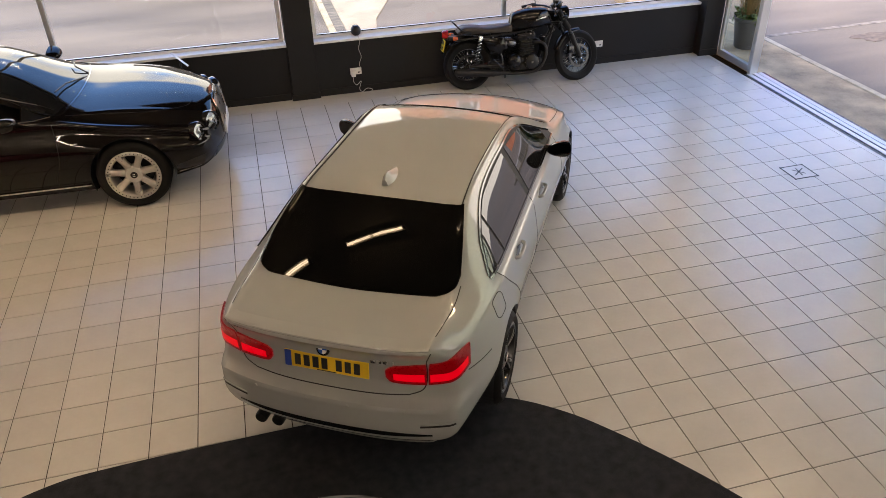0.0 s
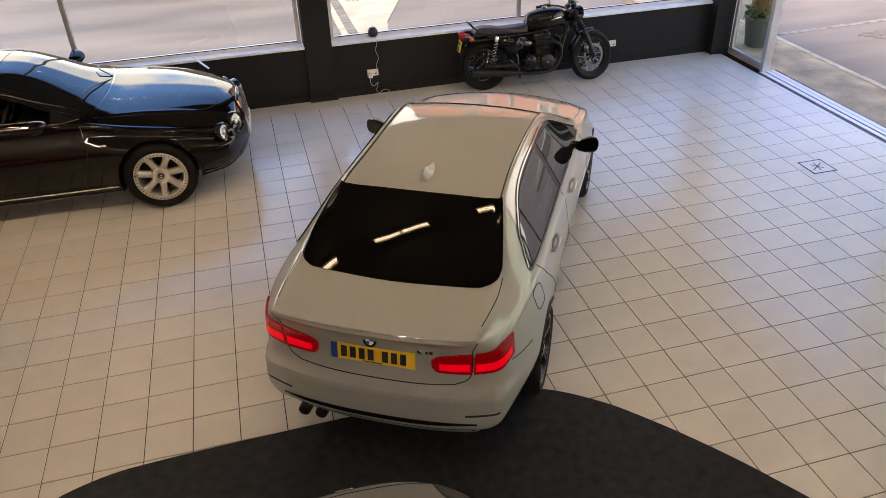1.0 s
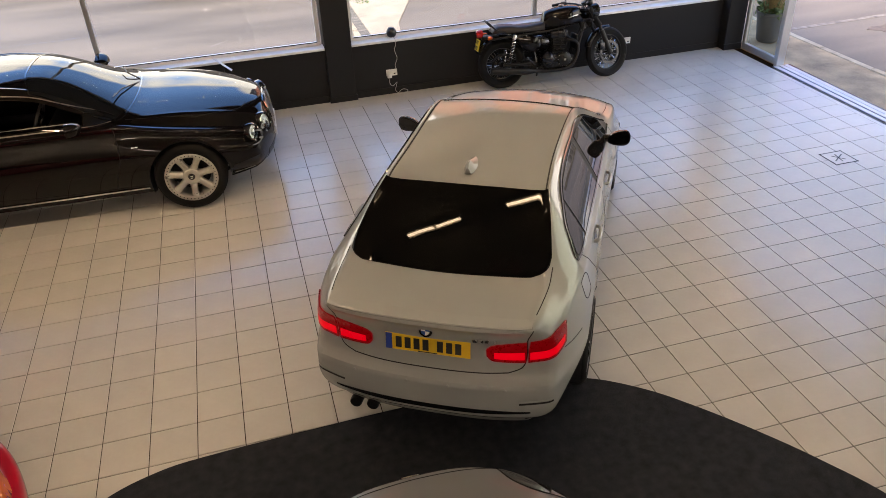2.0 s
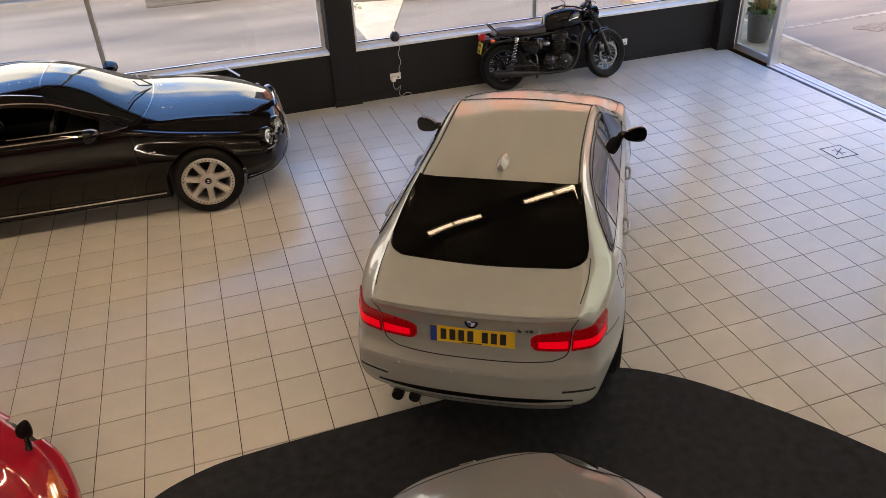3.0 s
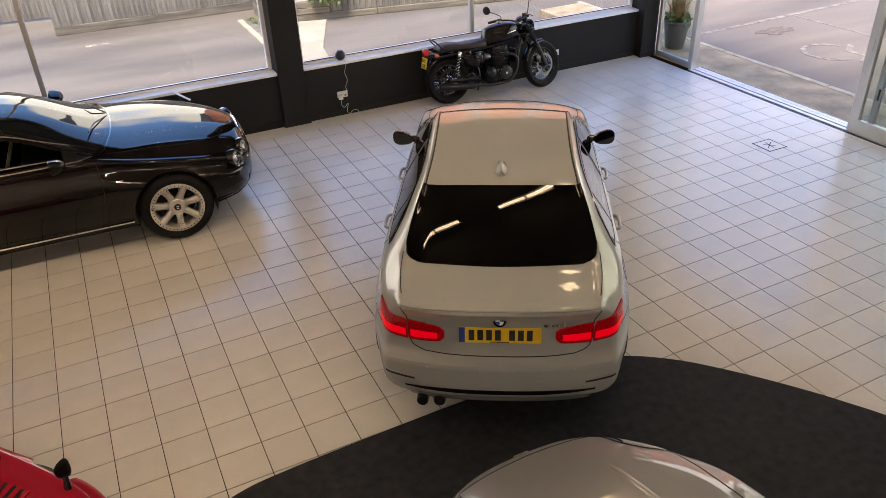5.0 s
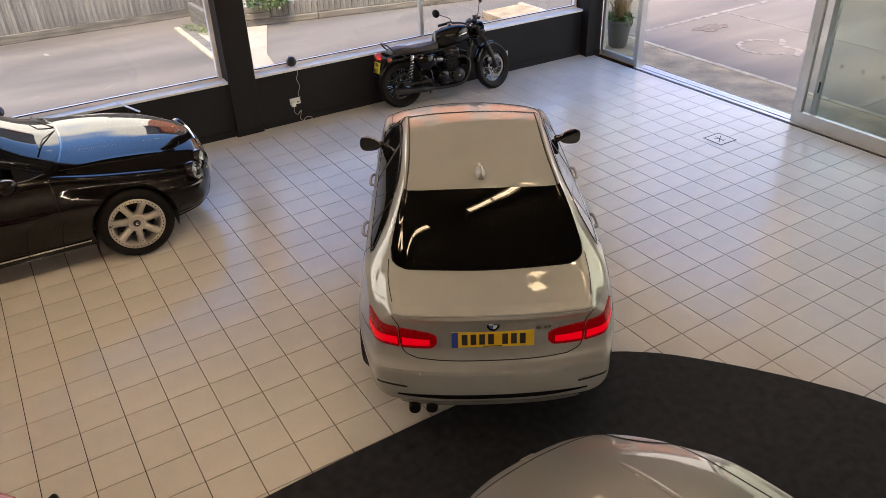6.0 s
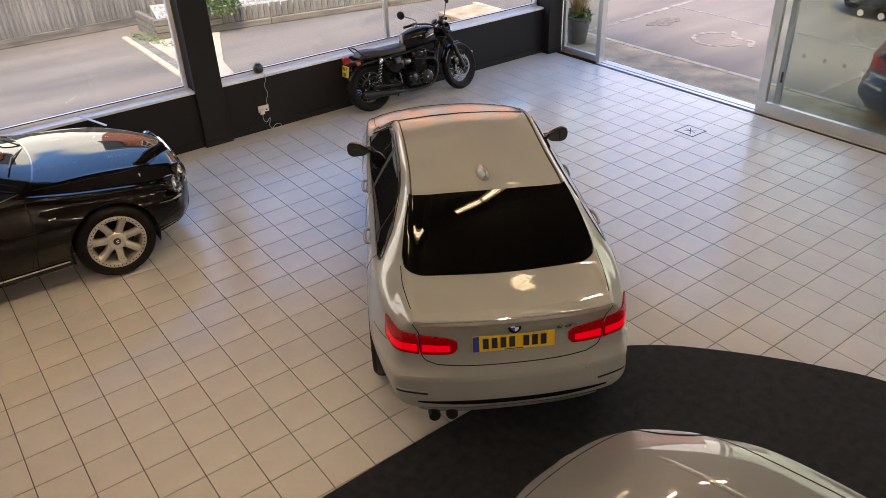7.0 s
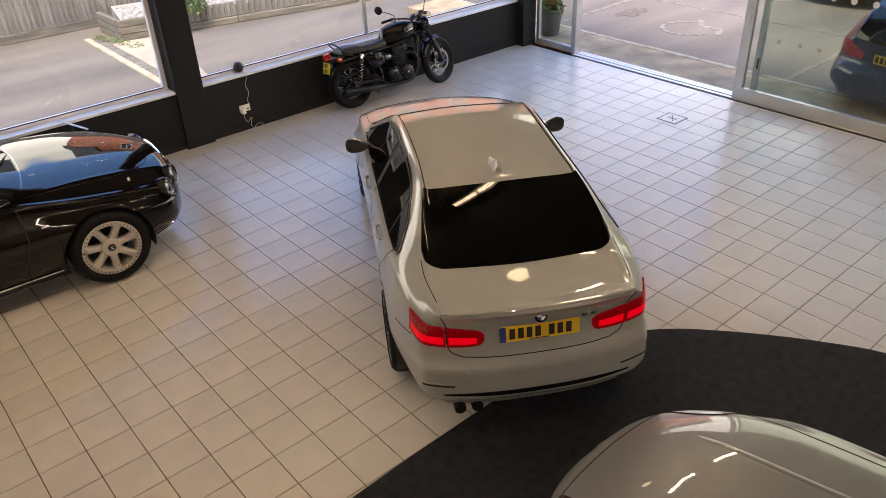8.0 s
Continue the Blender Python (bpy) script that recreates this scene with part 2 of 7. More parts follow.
def box(bm, x0, y0, z0, x1, y1, z1, bevel=0.0, seg=1, m=None):
    vs = [bm.verts.new((x, y, z)) for x in (x0, x1) for y in (y0, y1) for z in (z0, z1)]
    fs = [bm.faces.new([vs[i] for i in q]) for q in ((0, 1, 3, 2), (4, 6, 7, 5), (0, 4, 5, 1), (2, 3, 7, 6), (0, 2, 6, 4), (1, 5, 7, 3))]
    if m is not None:
        bmesh.ops.transform(bm, matrix=m, verts=vs)
    if bevel:
        es = list({e for f in fs for e in f.edges})
        bmesh.ops.bevel(bm, geom=es, offset=bevel, segments=seg, affect="EDGES", profile=0.6)
    return bm


def boxed(*a, **k):
    return box(bmesh.new(), *a, **k)


def rings(bm, loops, closed=True, cap=True):
    """A skin over loops of equal length."""
    vv = [[bm.verts.new(p) for p in lp] for lp in loops]
    n = len(vv[0])
    for a, b in zip(vv, vv[1:]):
        for i in range(n if closed else n - 1):
            j = (i + 1) % n
            bm.faces.new((a[i], a[j], b[j], b[i]))
    if cap and closed:
        bm.faces.new(list(reversed(vv[0])))
        bm.faces.new(vv[-1])
    return vv


def tube(bm, pts, r, n=8, cap=True):
    """A round bar along points; r is one radius or one for each point."""
    pts = [Vector(p) for p in pts]
    rs = r if isinstance(r, (list, tuple)) else [r] * len(pts)
    loops, up = [], None
    for i, p in enumerate(pts):
        d = (pts[min(i + 1, len(pts) - 1)] - pts[max(i - 1, 0)]).normalized()
        if up is None:
            up = d.orthogonal().normalized()
        up = (up - d * up.dot(d)).normalized()
        side = d.cross(up)
        loops.append([p + (up * math.cos(a) + side * math.sin(a)) * rs[i] for a in [2 * math.pi * k / n for k in range(n)]])
    rings(bm, loops, True, cap)
    return bm


def tubed(pts, r, n=8):
    return tube(bmesh.new(), pts, r, n)


def curve(pts, n=8):
    """A smooth line through points."""
    p = [Vector(q) for q in pts]
    p = [p[0] * 2 - p[1]] + p + [p[-1] * 2 - p[-2]]
    out = []
    for i in range(1, len(p) - 2):
        for k in range(n):
            t = k / n
            out.append(0.5 * ((2 * p[i]) + (p[i + 1] - p[i - 1]) * t + (2 * p[i - 1] - 5 * p[i] + 4 * p[i + 1] - p[i + 2]) * t * t
                              + (3 * p[i] - p[i - 1] - 3 * p[i + 1] + p[i + 2]) * t ** 3))
    out.append(p[-2])
    return out


def lathe(bm, prof, n=48, axis="y", close=False):
    """Turns a profile of (radius, offset) about an axis."""
    loops = []
    for r, o in prof:
        lp = []
        for k in range(n):
            a = 2 * math.pi * k / n
            c, s = r * math.cos(a), r * math.sin(a)
            lp.append((c, o, s) if axis == "y" else (c, s, o) if axis == "z" else (o, c, s))
        loops.append(lp)
    if close:
        loops.append(loops[0])
    vv = rings(bm, loops, True, False)
    if close:
        bmesh.ops.remove_doubles(bm, verts=bm.verts, dist=1e-6)
    else:
        for end in (vv[0], vv[-1]):
            if prof[0 if end is vv[0] else -1][0] > 1e-6:
                bm.faces.new(end)
        bmesh.ops.remove_doubles(bm, verts=bm.verts, dist=1e-6)
    bmesh.ops.recalc_face_normals(bm, faces=bm.faces)
    return bm


def lathed(prof, n=48, axis="y", close=False):
    return lathe(bmesh.new(), prof, n, axis, close)


def plate(bm, outline, z0, z1, bevel=0.0):
    """An upright prism over a flat outline of (x, y)."""
    rings(bm, [[(x, y, z0) for x, y in outline], [(x, y, z1) for x, y in outline]])
    bmesh.ops.recalc_face_normals(bm, faces=bm.faces)
    if bevel:
        es = [e for e in bm.edges if abs(e.verts[0].co.z - z1) < 1e-6 and abs(e.verts[1].co.z - z1) < 1e-6]
        bmesh.ops.bevel(bm, geom=es, offset=bevel, segments=2, affect="EDGES")
    return bm

# ---- the showroom ----
X_DOOR, Y_WALL, Y_GLASS, P = 5.63, 10.64, 10.79, 0.304
X_W, Y_S, Z_CEIL = -9.0, -5.0, 4.9
Z_HEAD = 2.78  # head of the shop windows
Z_DOOR = 3.5  # head of the sliding doors
G = -0.16  # ground outside


def structure(name, bm, mat, label, category="wall", smooth=None):
    return tagged(part(name, bm, mat, None, "", smooth), label, category, "", "structure")


floor = structure("floor", boxed(X_W, Y_S, -0.25, X_DOOR + 0.02, Y_WALL, -0.006), "grout", "pale glazed square tiles with dark joints over the whole showroom", "floor")
ceiling = structure("ceiling", boxed(X_W - 0.2, Y_S - 0.2, Z_CEIL, X_DOOR + 0.2, Y_GLASS + 0.1, Z_CEIL + 0.2), "ceiling", "plain cream showroom ceiling with strip lights", "ceiling")
wall_w = structure("wall_west", boxed(X_W - 0.2, Y_S, -0.25, X_W, Y_GLASS + 0.1, Z_CEIL), "wall_in", "plain warm grey showroom side wall")
wall_s = structure("wall_south", boxed(X_W, Y_S - 0.2, -0.25, X_DOOR + 0.2, Y_S, Z_CEIL), "wall_in", "plain warm grey showroom back wall")
wall_e = structure("wall_east", boxed(X_DOOR - 0.1, Y_S, -0.25, X_DOOR + 0.12, 2.2, Z_CEIL), "wall_in", "plain warm grey wall beside the sliding doors")
wall_n = structure("wall_north", boxed(X_W, Y_WALL, -0.25, 5.40, Y_GLASS + 0.06, 0.69), "wall_grey", "low charcoal painted wall below the shop windows")
lintel = structure("wall_north_head", boxed(X_W, Y_WALL + 0.02, Z_HEAD, 5.40, Y_GLASS + 0.06, Z_CEIL), "wall_grey", "charcoal band above the shop windows")
lintel_e = structure("wall_east_head", boxed(X_DOOR - 0.06, 2.2, Z_DOOR, X_DOOR + 0.12, 10.46, Z_CEIL), "wall_grey", "charcoal band above the sliding doors")
base_n = structure("baseboard_north", boxed(0.0, Y_WALL - 0.018, -0.004, 5.36, Y_WALL - 0.001, 0.085, 0.004), "wall_grey", "charcoal skirting board along the low wall", "skirting")
base_n2 = structure("baseboard_north_west", boxed(X_W, Y_WALL - 0.018, -0.004, -0.38, Y_WALL - 0.001, 0.085, 0.004), "wall_grey", "charcoal skirting board along the low wall", "skirting")
bm = boxed(-0.36, 10.585, -0.006, -0.02, Y_GLASS + 0.12, Z_CEIL, 0.006)
box(bm, -0.372, 10.573, -0.005, -0.008, 10.64, 0.07, 0.004)
structure("column", bm, "wall_grey", "square charcoal column between the shop windows", "column")
bm = boxed(5.37, 10.475, -0.006, 5.66, Y_GLASS + 0.12, Z_CEIL, 0.006)
box(bm, 5.36, 10.463, -0.005, 5.655, 10.50, 0.085, 0.004)
structure("column_corner", bm, "wall_grey", "square charcoal corner column beside the glass door", "column")


def shop_window(name, x0, x1, mullions, label):
    """A wide window with a white sill, aluminium frame and tall panes."""
    w = thing(name, pose(0, 0, 0), label, "window")
    tagged(w, kind="structure")
    bm = boxed(x0 - 0.02, Y_WALL - 0.03, 0.69, x1 + 0.02, Y_GLASS + 0.02, 0.722, 0.006, 2)
    part("window_sill", bm, "upvc", w, "white painted inner sill")
    bm = bmesh.new()
    box(bm, x0, Y_GLASS - 0.03, 0.722, x1, Y_GLASS + 0.04, 0.757, 0.004)
    box(bm, x0, Y_GLASS - 0.03, Z_HEAD - 0.05, x1, Y_GLASS + 0.04, Z_HEAD, 0.004)
    for x in (x0, x1 - 0.05):
        box(bm, x, Y_GLASS - 0.028, 0.757, x + 0.05, Y_GLASS + 0.038, Z_HEAD - 0.05, 0.004)
    part("window_frame", bm, "upvc", w)
    part("glazing_bead", boxed(x0 + 0.05, Y_GLASS - 0.034, 0.757, x1 - 0.05, Y_GLASS - 0.02, 0.766, 0.002), "rubber", w, "dark rubber glazing bead")
    xs = [x0 + 0.05] + list(mullions) + [x1 - 0.05]
    for x in mullions:
        part("mullion", boxed(x - 0.028, Y_GLASS - 0.035, 0.757, x + 0.028, Y_GLASS + 0.035, Z_HEAD - 0.05, 0.005), "alu", w)
    for a, b in zip(xs, xs[1:]):
        pn = part("pane", boxed(a, Y_GLASS, 0.757, b, Y_GLASS + 0.006, Z_HEAD - 0.05), "pane", w)
        pn.visible_shadow = False
    return w


shop_window("window_1", -8.9, -0.38, (-6.0, -3.02), "wide shop window in a pale frame over the charcoal wall")
shop_window("window_2", -0.01, 5.36, (2.53,), "wide shop window in a pale frame beside the glass door")


def glass_leaf(name, x, y0, y1, rail, stile, label, mat="alu"):
    """A framed glass leaf that stands along y."""
    d = tagged(thing(name, pose(x, 0, 0), label, "door"), kind="structure")
    part("bottom_rail", boxed(-0.03, y0, 0.012, 0.03, y1, rail, 0.004), mat, d)
    part("top_rail", boxed(-0.03, y0, Z_DOOR - 0.1, 0.03, y1, Z_DOOR, 0.004), mat, d)
    part("stile", boxed(-0.03, y0, rail, 0.03, y0 + stile, Z_DOOR - 0.1, 0.004), mat, d)
    part("stile", boxed(-0.03, y1 - stile, rail, 0.03, y1, Z_DOOR - 0.1, 0.004), mat, d)
    g = part("pane", boxed(-0.004, y0 + stile, rail, 0.004, y1 - stile, Z_DOOR - 0.1), "door_pane", d)
    g.visible_shadow = False
    return d


glass_leaf("door_side_panel", 5.66, 9.64, 10.43, 0.10, 0.055, "narrow fixed glass panel in an aluminium frame")
leaf = glass_leaf("door_1", X_DOOR, 2.9, 6.865, 0.165, 0.125, "large sliding glass door in an aluminium frame, slid open")
leaf2 = glass_leaf("door_2", X_DOOR + 0.12, 2.6, 6.70, 0.12, 0.07, "second sliding glass door leaf behind the first")
part("door_handle", boxed(-0.042, 6.78, 1.0, -0.03, 6.80, 1.14, 0.004), "alu", leaf)
part("door_lock", boxed(-0.045, 6.632, 0.42, -0.03, 6.655, 0.56, 0.004), "black_plastic", leaf2)
for y in (6.375, 6.11, 5.87, 5.62, 5.36):
    dot = part("frosted_dot", lathed([(0.0, -0.001), (0.026, -0.001), (0.026, 0.001), (0.0, 0.001)], 20, "x"), "smudge", leaf)
    dot.matrix_basis = pose(-0.006, y, 0.84)
for y in (5.84, 5.61, 5.37, 5.13):
    dot = part("frosted_dot", lathed([(0.0, -0.001), (0.036, -0.001), (0.036, 0.001), (0.0, 0.001)], 20, "x"), "white_frame", leaf, "white vinyl dot")
    dot.matrix_basis = pose(-0.006, y, 1.45)
bm = boxed(5.60, 9.585, 0.0, 5.72, 9.645, Z_DOOR, 0.005)
structure("door_post", bm, "alu", "aluminium door post beside the opening", "door frame")
bm = boxed(5.53, 2.3, -0.02, 5.85, 9.62, 0.002)
structure("threshold", bm, "engine", "dark recessed threshold under the sliding doors", "threshold")
for i, x in enumerate((5.605, 5.685, 5.765)):
    structure("door_track", boxed(x - 0.033, 2.35, 0.002, x + 0.033, 9.60, 0.012 + 0.004 * (i % 2), 0.003), "alu", "pale aluminium track of the sliding doors", "door track")

# carpet
edge = curve([(1.95, 2.6, 0), (1.76, 3.24, 0), (1.56, 3.61, 0), (1.36, 3.91, 0), (1.12, 4.22, 0), (0.86, 4.50, 0), (0.52, 4.735, 0), (0.1, 4.84, 0),
              (-0.75, 4.862, 0), (-1.4, 4.855, 0), (-2.0, 4.838, 0), (-2.36, 4.80, 0), (-2.70, 4.66, 0), (-3.0, 4.35, 0), (-3.1, 3.9, 0)], 6)
outline = [(p.x, p.y) for p in edge] + [(-3.1, -3.5), (1.95, -3.5)]
carpet = tagged(part("carpet", plate(bmesh.new(), outline, 0.001, 0.009, 0.003), "carpet", None, ""), "charcoal carpet with a curved edge laid over the tiles", "carpet")

# floor socket box
fb = thing("floor_box", pose(4.475, 7.0, 0, 0, 0, 0), "square metal floor socket lid set into the tiles", "floor box")
bm = bmesh.new()
for a in range(4):
    box(bm, -0.135, -0.140, 0.0, -0.124, 0.140, 0.005, 0.001, 1, pose(0, 0, 0, 0, 0, 90 * a))
part("trim", bm, "engine", fb)
part("lid", boxed(-0.123, -0.123, -0.004, 0.123, 0.123, 0.0035), "tile", fb)
bm = bmesh.new()
for a, l in ((35, 0.10), (-50, 0.07), (80, 0.08)):
    box(bm, -l, -0.005, 0.0036, l, 0.005, 0.005, 0.0, 1, pose(0, 0, 0, 0, 0, a))
part("handle", bm, "engine", fb)

# ---- vehicles ----
from mathutils.bvhtree import BVHTree


def pchip(rows):
    """Monotone cubic interpolation of rows (x, value)."""
    xs, ys = np.array([r[0] for r in rows], float), np.array([r[1] for r in rows], float)
    h, d = np.diff(xs), np.diff(ys) / np.diff(xs)
    m = np.zeros(len(xs))
    m[0], m[-1] = d[0], d[-1]
    for i in range(1, len(xs) - 1):
        if d[i - 1] * d[i] > 0:
            w1, w2 = 2 * h[i] + h[i - 1], h[i] + 2 * h[i - 1]
            m[i] = (w1 + w2) / (w1 / d[i - 1] + w2 / d[i])

    def f(x):
        x = min(max(x, xs[0]), xs[-1])
        i = min(max(int(np.searchsorted(xs, x)) - 1, 0), len(xs) - 2)
        t = (x - xs[i]) / h[i]
        return float((2 * t ** 3 - 3 * t * t + 1) * ys[i] + (t ** 3 - 2 * t * t + t) * h[i] * m[i]
                     + (-2 * t ** 3 + 3 * t * t) * ys[i + 1] + (t ** 3 - t * t) * h[i] * m[i + 1])
    return f


def car_shell(rows, width, rear, front, round_end=0.08, steps=96, fold=lambda x: 0.0, power=2.6, shoulder=lambda x: 0.016, fine=5, cap=15):
    """A closed car body from cross sections.
    rows: x, sill z, sill width, widest width and z, belt width and z, rail width and z, top z (half widths).
    rear, front: how far the corners sweep in plan, and how the end leans, as rows (z, shift)."""
    raw = [pchip([(r[0], r[k]) for r in rows]) for k in range(1, 10)]
    weights = [(d, math.exp(-(d / 0.085) ** 2 / 2)) for d in np.linspace(-0.2, 0.2, 17)]
    total = sum(w for _, w in weights)

    def softened(f):
        def g(x):
            k = min(1.0, (x - rows[0][0]) / 0.2, (rows[-1][0] - x) / 0.2)
            return sum(w * f(x + d * max(k, 0)) for d, w in weights) / total
        return g

    cols = [softened(f) for f in raw]
    x0, x1 = rows[0][0], rows[-1][0]
    lean_r, lean_f = pchip(rear[1]), pchip(front[1])
    reach = max(0.95, 2.5 * max(rear[0], front[0]))

    def bend(x, y, z):
        fr, ff = max(0, min(1, (x0 + reach - x) / reach)), max(0, min(1, (x - x1 + reach) / reach))
        q = min(1.1, abs(y) / width) ** power
        return x + fr * fr * (rear[0] * q + lean_r(z)) - ff * ff * (front[0] * q + lean_f(z))

    def section(x):
        zb, ws, wm, zm, wb, zbelt, wr, zr, zt = [c(x) for c in cols]
        key = [(0, zb), (ws * 0.6, zb), (ws - 0.03, zb + 0.012), (ws, zb + 0.05), (wm - 0.01, zm - 0.16), (wm, zm), (wb + shoulder(x), max(zm + 0.03, zbelt - 0.075)), (wb, zbelt),
               (wb + (wr - wb) * 0.5 + 0.008, zbelt + (zr - zbelt) * (0.5 - fold(x))), (wr, zr), (wr * 0.9, zr + 0.24 * (zt - zr)), (wr * 0.7, zr + 0.54 * (zt - zr)), (wr * 0.4, zr + 0.85 * (zt - zr)), (0, zt)]
        pts = curve([(0, y, z) for y, z in key], fine)
        d = min(x - x0, x1 - x)
        ins = round_end - math.sqrt(max(0, round_end ** 2 - (round_end - d) ** 2)) if d < round_end else 0
        zc = 0.5 * (zb + zt)
        return [(max(0, p.y * (1 - ins / width)), zc + (p.z - zc) * (1 - ins / (0.5 * (zt - zb)))) for p in pts]

    e = [round_end * (1 - math.cos(a)) for a in (0, 0.35, 0.7, 1.05, 1.4)]
    xs = [x0 + v for v in e] + list(np.linspace(x0 + round_end * 1.15, x1 - round_end * 1.15, steps)) + [x1 - v for v in reversed(e)]
    bm = bmesh.new()
    loops = []
    for x in xs:
        s = section(x)
        right, left = [(bend(x, -y, z), -y, z) for y, z in s], [(bend(x, y, z), y, z) for y, z in s]
        loops.append(right + left[-2:0:-1])
    rings(bm, loops, True, False)
    for x, flip in ((x0, False), (x1, True)):
        s, k = section(x), cap
        grid = [[bm.verts.new((bend(x, y * v, z), y * v, z)) for v in np.linspace(-1, 1, k)] for y, z in s]
        for a, b in zip(grid, grid[1:]):
            for i in range(k - 1):
                q = [a[i], a[i + 1], b[i + 1], b[i]]
                bm.faces.new(q if flip else q[::-1])
    bmesh.ops.remove_doubles(bm, verts=bm.verts, dist=2e-5)
    bmesh.ops.dissolve_degenerate(bm, edges=bm.edges, dist=1e-6)
    bmesh.ops.recalc_face_normals(bm, faces=bm.faces)
    if bm.calc_volume(signed=True) < 0:
        bmesh.ops.reverse_faces(bm, faces=bm.faces)
    return bm


def carve(bm, cb):
    """Takes the closed form cb away from a closed body."""
    me = bpy.data.meshes.new("cut")
    bm.to_mesh(me)
    bm.free()
    body = new("cut", me)
    bmesh.ops.recalc_face_normals(cb, faces=cb.faces)
    cme = bpy.data.meshes.new("cutter")
    cb.to_mesh(cme)
    cb.free()
    cutter = new("cutter", cme)
    mod = body.modifiers.new("carve", "BOOLEAN")
    mod.operation, mod.object = "DIFFERENCE", cutter
    for solver in ("EXACT", "FAST"):
        mod.solver = solver
        bpy.context.view_layer.update()
        res = bpy.data.meshes.new_from_object(body.evaluated_get(bpy.context.evaluated_depsgraph_get()))
        if max(abs(v.co.y) for v in res.vertices) < 1.1:
            break
    out = bmesh.new()
    out.from_mesh(res)
    for o in (body, cutter):
        bpy.data.objects.remove(o)
    for d in (res, me, cme):
        bpy.data.meshes.remove(d)
    return out


def cut_arches(bm, wheels, radius, depth):
    """Cuts round wheel arches into a closed body."""
    cb = bmesh.new()
    n = 40
    for x, z in wheels:
        for s in (-1, 1):
            rings(cb, [[(x + radius * math.cos(2 * math.pi * k / n), y, z + radius * math.sin(2 * math.pi * k / n)) for k in range(n)] for y in (s * depth, s * 1.4)])
    return carve(bm, cb)


def on_skin(tree, p, d, off):
    p, d = Vector(p), Vector(d).normalized()
    loc, nor, _, _ = tree.ray_cast(p - d * 3, d)
    if loc is None:
        loc, nor, _, _ = tree.find_nearest(p)
    if nor.dot(d) > 0:
        nor = -nor
    return loc + nor * off, nor


def skin_patch(tree, rail_a, rail_b, d, off=0.004, nu=26, nv=12, thick=0.012):
    """A panel that follows the body between two lines, seen along d, with its own thickness."""
    a, b = curve(rail_a, 10), curve(rail_b, 10)

    def at(line, u):
        k = u * (len(line) - 1)
        i = min(int(k), len(line) - 2)
        return line[i].lerp(line[i + 1], k - i)

    bm = bmesh.new()
    top, low = [], []
    for j in range(nv + 1):
        rt, rl = [], []
        for i in range(nu + 1):
            u = i / nu
            p, n = on_skin(tree, at(a, u).lerp(at(b, u), j / nv), d, off)
            rt.append(bm.verts.new(p))
            rl.append((p, n))
        top.append(rt)
        low.append(rl)
    for j in range(nv):
        for i in range(nu):
            bm.faces.new((top[j][i], top[j][i + 1], top[j + 1][i + 1], top[j + 1][i]))
    rim = [(0, i) for i in range(nu)] + [(j, nu) for j in range(nv)] + [(nv, i) for i in range(nu, 0, -1)] + [(j, 0) for j in range(nv, 0, -1)]
    sk = [bm.verts.new(low[j][i][0] - low[j][i][1] * thick) for j, i in rim]
    for k in range(len(rim)):
        j, i = rim[k]
        j2, i2 = rim[(k + 1) % len(rim)]
        bm.faces.new((top[j][i], sk[k], sk[(k + 1) % len(rim)], top[j2][i2]))
    bmesh.ops.remove_doubles(bm, verts=bm.verts, dist=1e-5)
    bmesh.ops.recalc_face_normals(bm, faces=bm.faces)
    f = max(bm.faces, key=lambda q: q.calc_area())
    if f.normal.dot(Vector(d)) > 0:
        bmesh.ops.reverse_faces(bm, faces=bm.faces)
    return bm


